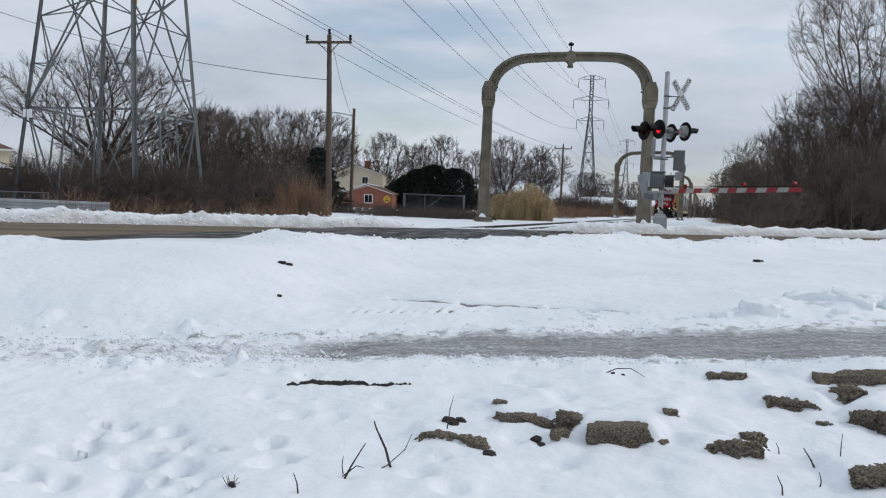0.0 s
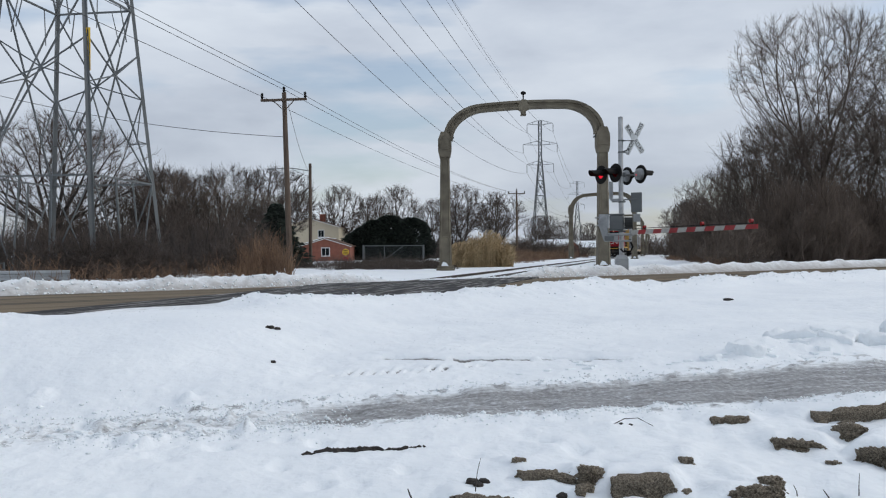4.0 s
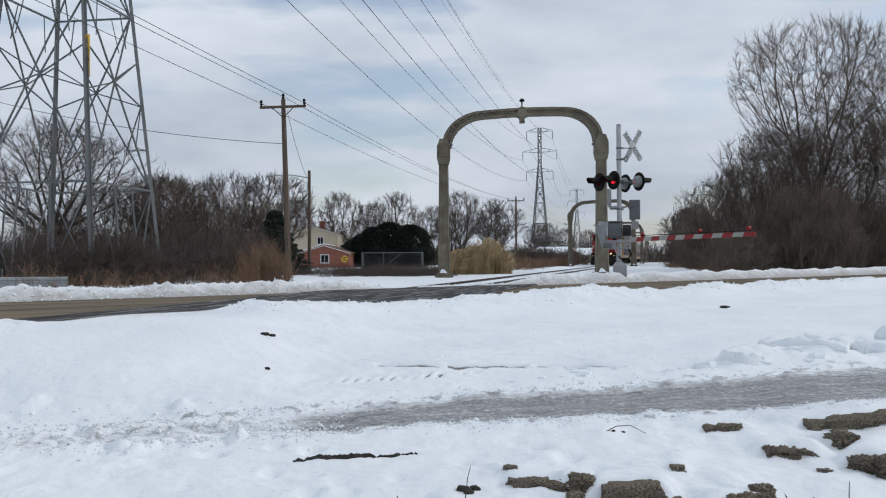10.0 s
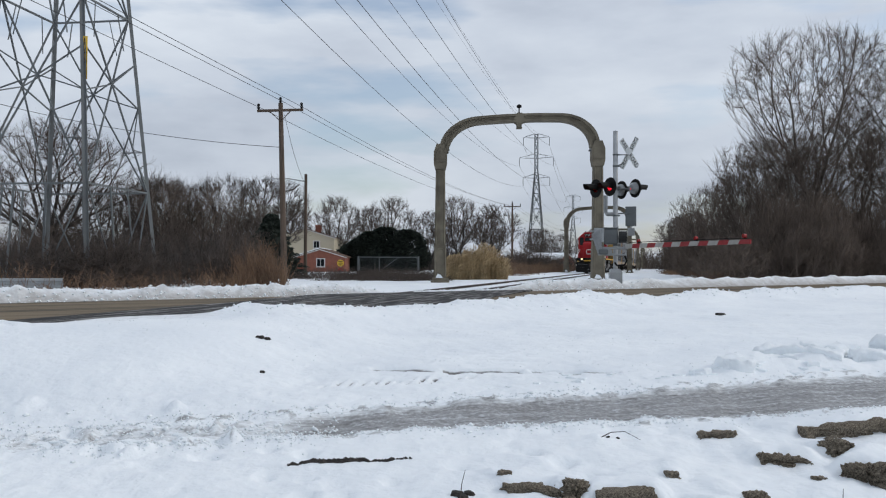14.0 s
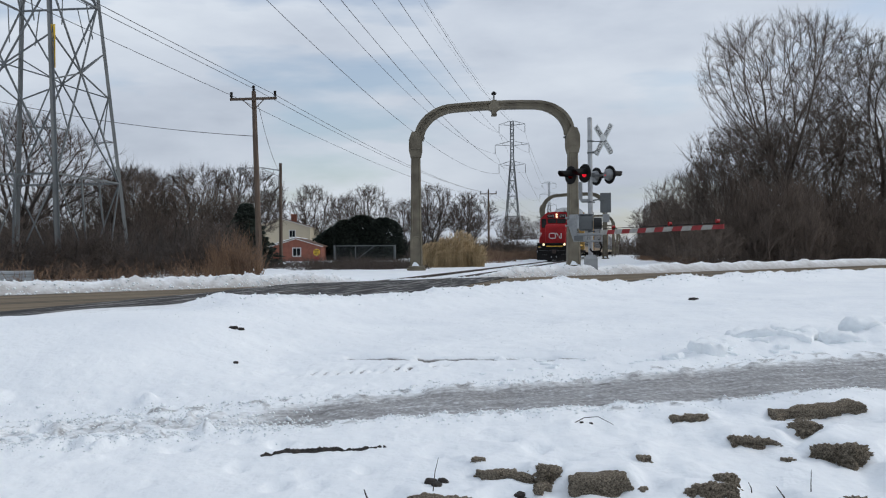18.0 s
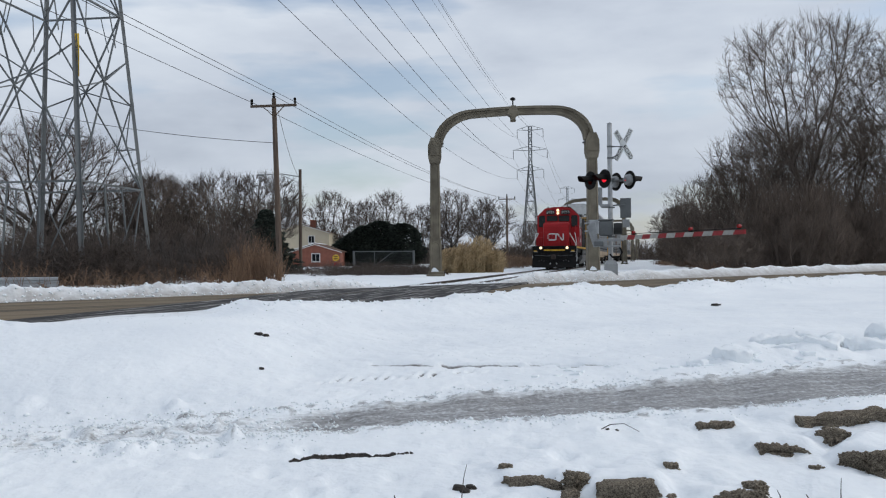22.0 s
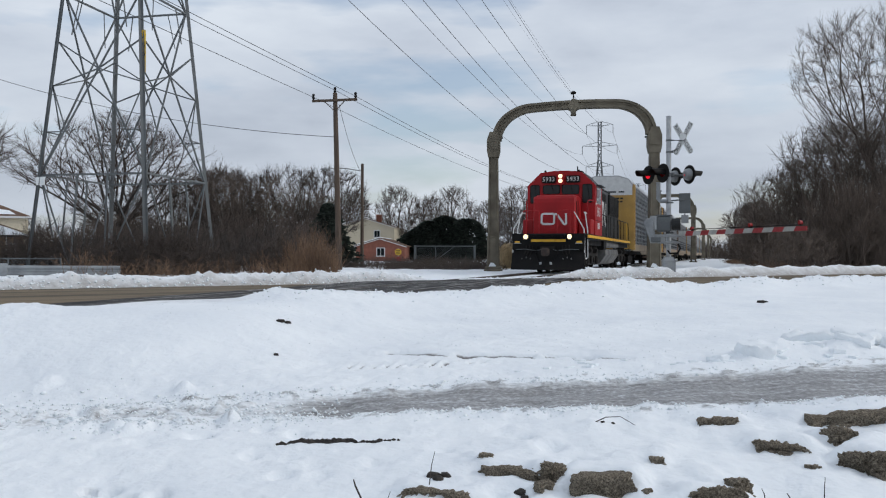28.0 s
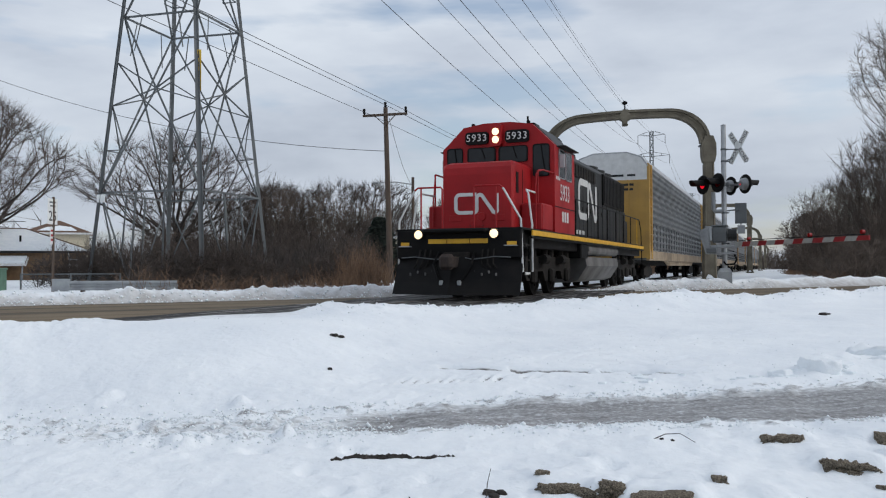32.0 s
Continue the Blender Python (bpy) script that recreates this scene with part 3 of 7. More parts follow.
    for (x0, y0), (x1, y1), wide, tread in TRACES:
        dx, dy = x1 - x0, y1 - y0
        span = math.hypot(dx, dy)
        k = ((x - x0) * dx + (y - y0) * dy) / (span * span)
        if -0.02 < k < 1.02:
            off = ((x - x0) * dy - (y - y0) * dx) / span + 0.02 * fbm(k * span * 1.3, x0, 3)
            t = math.exp(-(off / wide) ** 2) * smooth01(-0.55, -0.1, fbm(x * 4, y * 2.5, 2) + 0.10)
            if t > 0.01:
                if tread:
                    t *= smooth01(-0.1, 0.5, math.sin(k * span * 52 + 25 * off))
                z -= 0.045 * t
                # groove shade put in as dark colour through both masks, over the dent
                ice_shade = max(ice_shade, 1.35 * t)
                bare = max(bare, 0.62 * t if tread else 0.78 * t)
    far = smooth01(90, 400, math.hypot(x, y))
    return z * (1 - far) - 0.25 * far, ice_shade, dirt, bare


def steps(spans):
    """Grid lines from (start, end, step) spans."""
    out = []
    for a, b, s in spans:
        k = max(1, round((b - a) / s))
        out += [a + (b - a) * i / k for i in range(k)]
    out.append(spans[-1][1])
    return out


def build_ground():
    us = steps(((-1500, -400, 220), (-400, -100, 60), (-100, -40, 12), (-40, -14, 1.6), (-14, -7, 0.25), (-7, -2, 0.12), (-2, 0.0, 0.06), (0.0, 6.8, 0.032), (6.8, 14, 0.07), (14, 24, 0.16), (24, 45, 0.35),
                (45, 120, 3), (120, 400, 40), (400, 1800, 280)))
    ns = steps(((-1500, -300, 240), (-300, -60, 40), (-60, -12, 8), (-12, -3, 0.8), (-3, 0, 0.2), (0, 0.8, 0.07), (0.8, 7.6, 0.034), (7.6, 11.9, 0.065), (11.9, 19.0, 0.7), (19.0, 21.8, 0.09), (21.8, 30, 0.4),
                (30, 80, 1.6), (80, 300, 16), (300, 1800, 250)))
    vs, ice_shade, dirt, bare = [], [], [], []
    for n in ns:
        for u in us:
            p = RU * u + RN * n
            z, a, b, c = land(p.x, p.y)
            vs.append((p.x, p.y, z))
            ice_shade.append(a), dirt.append(b), bare.append(c)
    w = len(us)
    fs = [(j * w + i, j * w + i + 1, (j + 1) * w + i + 1, (j + 1) * w + i) for j in range(len(ns) - 1) for i in range(w - 1)]
    me = bpy.data.meshes.new("ground")
    me.from_pydata(vs, [], fs)
    me.shade_smooth()
    for name, values in (("ice_shade", ice_shade), ("dirt", dirt), ("bare", bare)):
        me.attributes.new(name, "FLOAT", "POINT").data.foreach_set("value", np.array(values, dtype=np.float32))
    me.materials.append(SNOW)
    return tagged(new("ground", me), "snow-covered ground with banks ploughed up along the road", "ground", kind="structure")


build_ground()


def build_road():
    b = Build()
    us = steps(((-400, -30, 37), (-30, 50, 2), (50, 400, 35)))
    ns = [ROAD_NEAR - 0.15, ROAD_NEAR + 1.2, 13.8, 15.45, 17.1, ROAD_FAR - 1.2, ROAD_FAR + 0.15]
    crown = [-0.06, -0.045, -0.03, -0.02, -0.03, -0.045, -0.06]
    vs = [(u, n, z) for n, z in zip(ns, crown) for u in us]
    w = len(us)
    b.add(vs, [(j * w + i, j * w + i + 1, (j + 1) * w + i + 1, (j + 1) * w + i) for j in range(len(ns) - 1) for i in range(w - 1)])
    m = Matrix(((RU.x, RN.x, 0, 0), (RU.y, RN.y, 0, 0), (0, 0, 1, 0), (0, 0, 0, 1)))
    road = part("road", b, ASPHALT, m=m)
    return tagged(road, "wet brown two-lane asphalt road with salt stains", "road", kind="structure")


build_road()


def build_crossing():
    """Dark asphalt let into the road along the rails, in the track's own frame."""
    top = thing("crossing_panel", TRACK, "black asphalt crossing strips laid along the rails", "level crossing", kind="structure")

    def edge(x, n):
        # y in the track frame where the strip's side meets the road's edge line
        lo, hi = -5.0, 60.0
        for _ in range(40):
            mid = (lo + hi) / 2
            p = TRACK @ Vector((x, mid, 0))
            if p.dot(RN) < n:
                lo = mid
            else:
                hi = mid
        return lo

    for name, a, b in (("strip", -2.4, -0.80), ("strip", -0.655, 0.655), ("strip", 0.80, 2.4)):
        bd = Build()
        k = 14
        vs = []
        for i in range(k + 1):
            t = i / k
            n0 = ROAD_NEAR - 0.1 + (ROAD_FAR + 0.2 - ROAD_NEAR) * t
            for x in (a, b):
                j = 0.12 * nz(x * 3, t * 9)
                vs.append((x + j * (abs(x) > 2), edge(x, n0), -0.008 + 0.006 * nz(x, t * 5)))
        bd.add(vs, [(2 * i, 2 * i + 1, 2 * i + 3, 2 * i + 2) for i in range(k)])
        low = len(bd.v)
        bd.add([(x, y, z - 0.08) for x, y, z in vs], [(2 * i, 2 * i + 2, 2 * i + 3, 2 * i + 1) for i in range(k)])
        bd.f += [(0, low, low + 1, 1), (2 * k, 2 * k + 1, low + 2 * k + 1, low + 2 * k)]
        bd.f += [q for i in range(k) for q in ((2 * i, 2 * i + 2, low + 2 * i + 2, low + 2 * i), (2 * i + 1, low + 2 * i + 1, low + 2 * i + 3, 2 * i + 3))]
        part(name, bd, CROSSING, top)
    return top


build_crossing()


def build_rails():
    top = thing("railway_track", TRACK, "pair of rusty steel rails half buried in snow", "railway track", kind="structure")
    prof = ((-0.075, -0.17), (0.075, -0.17), (0.075, -0.155), (0.012, -0.135), (0.012, -0.045), (0.036, -0.035), (0.036, -0.003),
            (-0.036, -0.003), (-0.036, -0.035), (-0.012, -0.045), (-0.012, -0.135), (-0.075, -0.155))
    for x in (-0.7525, 0.7525):
        rail = part("rail", Build().prism([(x + p, q) for p, q in prof], 9.4, 420.0), RAIL, top)
        part("rail_head", Build().prism([(x - 0.030, -0.004), (x + 0.030, -0.004), (x + 0.026, 0.001), (x - 0.026, 0.001)], 9.4, 420.0), RAILTOP, rail, "polished running surface")
    sleeper = Build().box((0, 0, -0.20), (2.5, 0.22, 0.16), 0.015).mesh("sleeper")
    for i in range(60):
        part("sleeper", sleeper, WOODPOLE, top, m=pose(0.04 * nz(i * 3.1, 0), 27.0 + 0.55 * i, -0.012, 0, 0, 0.8 * nz(i * 1.7, 2)))
    return top


build_rails()


# concrete catenary arches over the track
def build_arch():
    top = thing("catenary_arch", pose(-6.063, 42.409, 0.1, 0, 0, 13.0), "tall weathered concrete arch standing over the railway", "railway arch", "arches over the track")
    half, spring = 4.05, 6.58
    for s in (-1, 1):
        # the far side of the arch has settled a little
        sp = spring - (0.20 if s < 0 else 0.0)
        leg = Build()
        # tapered shaft with a raised border round a recessed panel
        w0, d0 = 0.325, 0.31
        def ring(w, d, z, cx):
            return [(cx - w, -d, z), (cx + w, -d, z), (cx + w, d, z), (cx - w, d, z)]
        zs = [(0.0, 1.0), (1.6, 0.92), (1.72, 0.86), (3.8, 0.80), (sp - 0.75, 0.74)]
        vs, fs = [], []
        for z, k in zs:
            vs += ring(w0 * k, d0 * k, z, s * half)
        for i in range(len(zs) - 1):
            for j in range(4):
                fs.append((i * 4 + j, i * 4 + (j + 1) % 4, i * 4 + 4 + (j + 1) % 4, i * 4 + 4 + j))
        leg.add(vs, fs)
        # borders of the panels, front and back
        for f in (-1, 1):
            for side in (-1, 1):
                leg.beam((s * half + side * 0.215, f * 0.275, 1.75), (s * half + side * 0.19, f * 0.235, sp - 0.9), 0.08, 0.07)
            leg.beam((s * half - 0.2, f * 0.285, 1.70), (s * half + 0.2, f * 0.285, 1.70), 0.11, 0.07)
            for side in (-1, 1):
                leg.beam((s * half + side * 0.265, f * 0.31, 0.10), (s * half + side * 0.25, f * 0.29, 1.62), 0.09, 0.06)
            leg.tube([(s * half + 0.21 * math.cos(a), f * 0.295, 1.32 + 0.22 * math.sin(a)) for a in [math.pi * i / 8 for i in range(9)]], 0.04, 5)
        part("shaft", leg, CONCRETE, top)
        cap = Build()
        cap.prism([(s * half - 0.27, sp - 0.78), (s * half + 0.27, sp - 0.78), (s * half + 0.345, sp - 0.45), (s * half + 0.345, sp + 0.12), (s * half + 0.20, sp + 0.52),
                   (s * half - 0.20, sp + 0.52), (s * half - 0.345, sp + 0.12), (s * half - 0.345, sp - 0.45)], -0.31, 0.31)
        for f in (-1, 1):
            cap.prism([(s * half - 0.24, sp - 0.40), (s * half + 0.24, sp - 0.40), (s * half + 0.24, sp + 0.02), (s * half, sp + 0.34), (s * half - 0.24, sp + 0.02)], f * 0.31, f * 0.35)
        part("capital", cap, CONCRETE, top)
        base = Build().box((s * half, 0, -0.03), (0.84, 0.84, 0.14), 0.03).box((s * half, 0, -0.35), (0.95, 0.95, 0.5), 0.04)
        part("plinth", base, CONCRETE, top)
        part("snow_patch", Build().prism([(s * half - 0.24, 0.03), (s * half + 0.16, 0.03), (s * half + 0.02, 0.20), (s * half - 0.12, 0.24)], -0.42, -0.32), SNOWCAP, top)
        for z, dx in ((6.62, -0.42), (7.0, -0.36)):
            part("bolt", Build().tube([(s * half + s * dx, -0.1, z), (s * half + s * dx, 0.1, z)], 0.05, 8), GALVDARK, top)
    # the curved head: two ribs with a thinner web between
    def curve(flat, foot, rx, rz, crown):
        """Half a bowed lintel, then a quarter ellipse down to the capital; mirrored, and leaning a little."""
        right = [(flat * i / 8, foot + rz + crown * (1 - (i / 8) ** 2)) for i in range(8)]
        right += [(flat + rx * math.sin(a), foot + rz * math.cos(a)) for a in [math.pi / 2 * i / 14 for i in range(15)]]
        return [(x, z + 0.04 * x) for x, z in [(-x, z) for x, z in reversed(right)] + right[1:]]
    outer, inner = curve(2.05, 6.70, 2.08, 1.72, 0.06), curve(1.93, 6.60, 1.71, 1.42, 0.05)
    def band(a, b, y0, y1):
        bd = Build()
        n = len(a)
        vs = [(x, y0, z) for x, z in a] + [(x, y0, z) for x, z in b] + [(x, y1, z) for x, z in a] + [(x, y1, z) for x, z in b]
        fs = []
        for i in range(n - 1):
            fs += [(i, n + i, n + i + 1, i + 1), (2 * n + i, 2 * n + i + 1, 3 * n + i + 1, 3 * n + i), (i, i + 1, 2 * n + i + 1, 2 * n + i), (n + i, 3 * n + i, 3 * n + i + 1, n + i + 1)]
        fs += [(0, 2 * n, 3 * n, n), (n - 1, 2 * n - 1, 4 * n - 1, 3 * n - 1)]
        return bd.add(vs, fs)
    def between(k):
        return [(x0 + (x1 - x0) * k, z0 + (z1 - z0) * k) for (x0, z0), (x1, z1) in zip(outer, inner)]
    part("top_rib", band(outer, between(0.30), -0.27, 0.27), CONCRETE, top)
    part("web", band(between(0.28), between(0.75), -0.17, 0.17), CONCRETE, top)
    part("bottom_rib", band(between(0.72), inner, -0.25, 0.25), CONCRETE, top)
    part("keystone_hanger", Build().prism([(-0.34, 8.10), (-0.13, 7.98), (-0.10, 7.78), (0.10, 7.78), (0.13, 7.98), (0.34, 8.10), (0.12, 8.52), (-0.12, 8.52)], -0.28, 0.28).box((0, 0, 7.77), (0.28, 0.34, 0.09), 0.02), CONCRETE, top)
    fin = Build().tube([(0, 0, 8.55), (0, 0, 8.84)], 0.035, 8).lathe([(0.02, 8.80), (0.13, 8.84), (0.14, 8.92), (0.05, 8.99), (0.0, 9.0)], n=12)
    part("insulator_pin", fin, BLACK, top, "small black insulator pin")
    return top


arch = build_arch()
bx = thing("junction_box", pose(-2.12, 43.36, 0.1, 0, 0, 13.0), "grey steel box strapped to the arch's leg", "box")
part("box", Build().box((0, -0.36, 2.25), (0.52, 0.16, 0.72), 0.03), GALV, bx)
part("strap", Build().box((0, 0.0, 2.45), (0.72, 0.70, 0.07), 0.01).box((0, 0.0, 2.05), (0.72, 0.70, 0.07), 0.01), GALV, bx)
for ax, ay, turn in ((-5.33, 109.2, 11.0), (-4.55, 176.0, 8.0), (-3.7, 243.0, 5.0), (-2.9, 310.0, 3.0)):
    copy_thing(arch, pose(ax, ay, 0.0, 0, 0, turn))


# crossing signal with its lowered gate
def text_mesh(body, size, extrude=0.004, spacing=1.0, align="CENTER"):
    cu = bpy.data.curves.new("lettering", "FONT")
    cu.body, cu.size, cu.extrude, cu.space_character, cu.resolution_u = body, size, extrude, spacing, 2
    cu.align_x, cu.align_y = align, "CENTER"
    ob = bpy.data.objects.new("lettering", cu)
    scene.collection.objects.link(ob)
    bpy.context.view_layer.update()
    me = bpy.data.meshes.new_from_object(ob.evaluated_get(bpy.context.evaluated_depsgraph_get()))
    bpy.data.objects.remove(ob)
    return me


def frame_axes(origin, right, up):
    """A pose whose x runs along right, y along up, z out of the face."""
    r, w = Vector(right).normalized(), Vector(up).normalized()
    o = r.cross(w)
    m = Matrix((r, w, o)).transposed().to_4x4()
    m.translation = origin
    return m


MAST = Vector((-0.88, 31.5, -0.05))


FLASHERS = []


def build_signal():
    top = thing("crossing_signal", Matrix.Translation(MAST), "grey steel railway crossing signal with red flashing lamps", "crossing signal")
    part("mast", Build().tube([(0, 0, 0.5), (0, 0, 5.84)], 0.088, 16).lathe([(0.088, 5.84), (0.095, 5.86), (0.0, 5.90)], n=16), ALU, top, smooth=False)
    for z in (1.6, 2.7, 4.55, 4.98):
        part("clamp", Build().tube([(0, 0, z - 0.03), (0, 0, z + 0.03)], 0.105, 12).box((0.13, 0, z), (0.09, 0.06, 0.05), 0.005), GALVDARK, top)
    base = Build()
    base.add([(sx * w, sy * w, z) for z, w in ((-0.2, 0.23), (0.58, 0.23), (0.72, 0.15)) for sx, sy in ((-1, -1), (1, -1), (1, 1), (-1, 1))],
             [(i * 4 + j, i * 4 + (j + 1) % 4, i * 4 + 4 + (j + 1) % 4, i * 4 + 4 + j) for i in range(2) for j in range(4)] + [(8, 9, 10, 11)])
    part("base", base, GALV, top, "boxed galvanised base", m=pose(0, 0, 0, 0, 0, 8))
    # crossed blades, facing traffic on the near side
    face = -RU
    centre = Vector((0, 0, 5.05)) + face * 0.02 + Vector((0.52, 0.10, 0))
    r2 = Vector((0.80, -0.60, 0)).normalized()
    out = r2.cross(Vector((0, 0, 1)))
    for sgn, words, push in ((1, "CROSSING", 0.0), (-1, "RAILROAD", 0.014)):
        a = radians(56) * sgn
        along = r2 * math.cos(a) + Vector((0, 0, 1)) * math.sin(a)
        m = frame_axes(centre + out * push, along, out.cross(along))
        blade = part("crossbuck_blade", Build().box((0, 0, 0), (1.30, 0.23, 0.012), 0.004), SIGNWHITE, top, "white reflective blade with black lettering", m=m)
        halves = (words[:4], words[4:])
        for hx, h in zip((-0.385, 0.385), halves):
            me = text_mesh(h, 0.225, 0.001, 1.0)
            part("lettering", me, BLACK, blade, m=pose(hx, 0, 0.0085) @ Matrix.Diagonal((1.0, 1.0, 1, 1)))
    part("crossbuck_bracket", Build().beam((0, 0, 4.98), tuple(centre + Vector((0, 0.02, -0.07))), 0.05, 0.03), GALVDARK, top)
    part("crossbuck_bracket", Build().beam((0, 0, 4.55), tuple(centre - r2 * 0.25 + Vector((0, 0.02, -0.36))), 0.04, 0.03), GALVDARK, top)
    # lamp pairs, one for each way along the road
    for way, facing in ((-1, -RU), (1, RU)):
        arm0 = Vector((0, 0, 3.72)) + facing * 0.10
        f2 = (facing * 0.92 + Vector((-0.25 if way < 0 else 0.35, 0.0, 0))).normalized()
        side = Vector((0, 0, 1)).cross(f2).normalized()
        arm = part("lamp_arm", Build().tube([arm0 + f2 * 0.42 - side * 0.42, arm0 + f2 * 0.42 + side * 0.42], 0.035, 8).tube([arm0 - f2 * 0.1, arm0 + f2 * 0.42], 0.045, 8).box(tuple(arm0), (0.26, 0.26, 0.16), 0.03), GALVDARK, top)
        for k in (-1, 1):
            c = arm0 + f2 * 0.50 + side * 0.41 * k
            m = frame_axes(c, Vector((0, 0, 1)).cross(f2), (0, 0, 1))
            unit = part("flasher_lamp", Build().lathe([(0.0, -0.20), (0.12, -0.19), (0.20, -0.12), (0.225, 0.0), (0.225, 0.02), (0.15, 0.025), (0.15, 0.01)], n=28), BLACK if way < 0 else GALV, top, m=m)
            part("background_disc", Build().lathe([(0.22, 0.0), (0.345, 0.002), (0.345, 0.022), (0.16, 0.028)], n=28), BLACK, unit, "black round background disc")
            part("lens", Build().lathe([(0.0, -0.12), (0.08, -0.115), (0.15, -0.09), (0.155, 0.02)], n=20), LENSDIM, unit, "dim red lens", smooth=True)
            # added glowing disc; turning it edge-on stands for the lamp going out
            flap = part("reflector", Build().lathe([(0.0, 0.012), (0.07, 0.010), (0.135, 0.0)], n=20), LENSRED, unit, "added glowing red disc that swings to stand for the lamp's flash", smooth=True, m=pose(0, 0, 0.03))
            part("shell", Build().lathe([(0.137, 0.0), (0.137, -0.006), (0.0, -0.010)], n=20), BLACK, flap, "black back")
            FLASHERS.append((flap, k * way))
            if way > 0:
                part("peep_lens", Build().lathe([(0.0, 0.014), (0.022, 0.008), (0.028, 0.0)], pose(0.0, -0.03, -0.195, 180, 0, 0), n=10), LENSRED, unit, "small red peep lens", smooth=True)
            hood = Build()
            seg = 14
            vs = []
            for i in range(seg + 1):
                a = radians(-20) + radians(220) * i / seg
                for rr, zz in ((0.175, 0.02), (0.15, 0.46 + 0.10 * math.sin(a))):
                    vs.append((rr * math.cos(a), rr * math.sin(a), zz))
                for rr, zz in ((0.14, 0.45 + 0.10 * math.sin(a)), (0.165, 0.02)):
                    vs.append((rr * math.cos(a), rr * math.sin(a), zz))
            hood.add(vs, [(4 * i + a, 4 * i + b, 4 * i + 4 + b, 4 * i + 4 + a) for i in range(seg) for a, b in ((0, 1), (1, 2), (2, 3), (3, 0))])
            part("visor", hood, BLACK, unit)
    # conduit from the mast to the lamps
    part("conduit", Build().tube([(-0.05, -0.1, 2.75), (-0.30, -0.1, 2.75), (-0.36, -0.1, 2.84), (-0.36, -0.1, 3.45)], 0.075, 10), GALV, top)
    # gate mechanism
    mech = part("gate_mechanism", Build().box((-0.16, 0.05, 1.92), (0.52, 0.55, 0.58), 0.05).box((-0.16, 0.05, 2.23), (0.58, 0.60, 0.05), 0.02), GALVDARK, top, "grey gate motor case")
    part("motor_cover", Build().tube([(0.12, -0.05, 1.90), (0.42, -0.05, 1.90)], 0.22, 14), HOODGREY, mech)
    for a, b in ((-0.42, -0.37), (0.44, 0.49)):
        part("counterweight_arm", Build().prism([(-0.86, 2.0), (-0.55, 2.20), (-0.50, 1.45), (-0.12, 1.42), (-0.12, 1.25), (-0.62, 1.22)], a, b), GALV, top)
    part("counterweight", Build().box((-0.42, -0.50, 1.34), (0.34, 0.12, 0.18), 0.02), GALVDARK, top)
    part("pivot_plate", Build().box((0.0, -0.30, 1.48), (0.95, 0.10, 0.10), 0.02).box((0.0, -0.30, 1.24), (0.75, 0.10, 0.08), 0.02), GALV, top)
    part("cable", Build().tube([(0.30, -0.2, 1.30), (0.42, -0.25, 1.02), (0.34, -0.25, 0.86), (0.06, -0.15, 0.84), (-0.02, -0.1, 0.95)], 0.035, 8), BLACK, top, "slack black cable")
    part("plate_bracket", Build().beam((0, 0, 2.76), (0.55, 0.12, 2.82), 0.05), GALVDARK, top)
    plate = part("sign_back", Build().box((0.56, 0.15, 2.68), (0.40, 0.02, 0.74), 0.008), GALVDARK, top, "bare metal back of a sign")
    part("small_plate", Build().box((0.57, 0.15, 2.10), (0.26, 0.02, 0.30), 0.006).beam((0.56, 0.17, 2.35), (0.56, 0.17, 1.95), 0.05), GALV, plate)
    return top


build_signal()


def build_gate():
    a, b = Vector((-0.50, 31.1, 1.50)), Vector((3.12, 25.06, 1.49))
    d = (b - a)
    length = d.length
    m = frame_axes(a, d, Vector((0, 0, 1)) - d.normalized() * d.normalized().z)
    top = thing("gate_arm", m, "lowered crossing gate arm with red and white stripes", "gate arm")
    n = 13
    for i in range(n + 1):
        x0, x1 = i * length / (n + 1), (i + 1) * length / (n + 1)
        h0, h1 = 0.085 - 0.02 * x0 / length, 0.085 - 0.02 * x1 / length
        sk = 0.05
        red = i % 2 == (n % 2)
        bd = Build()
        e0 = sk if i else 0
        e1 = sk if i < n else 0
        bd.prism([(x0 - e0, -h0), (x1 - e1, -h1), (x1 + e1, h1), (x0 + e0, h0)], -0.02, 0.02, axis="z")
        part("stripe", bd, STRIPERED if red else STRIPEWHITE, top, "red band" if red else "white band")
    for x in (0.9, length * 0.62, length - 0.28):
        lamp = part("gate_lamp", Build().tube([(x, 0.09, 0), (x, 0.15, 0)], 0.025, 8).box((x, 0.10, 0), (0.14, 0.03, 0.06), 0.01), BLACK, top)
        part("lens", Build().tube([(x, 0.17, -0.045), (x, 0.17, 0.045)], 0.06, 12), LENSDIM, lamp, "red lens")
    part("cable", Build().tube([(0.3, 0.13, 0.02), (length * 0.3, 0.125, 0.02), (length * 0.62, 0.12, 0.02), (length - 0.3, 0.105, 0.02)], 0.012, 5), BLACK, top)
    return top


STRIPERED = material("red_reflective_band", (0.33, 0.018, 0.022), 0.5, color2=(0.25, 0.016, 0.018), scale=5, fine=0.05)
STRIPEWHITE = material("dirty_white_band", (0.42, 0.42, 0.40), 0.55, color2=(0.32, 0.32, 0.30), scale=5, fine=0.05)
build_gate()


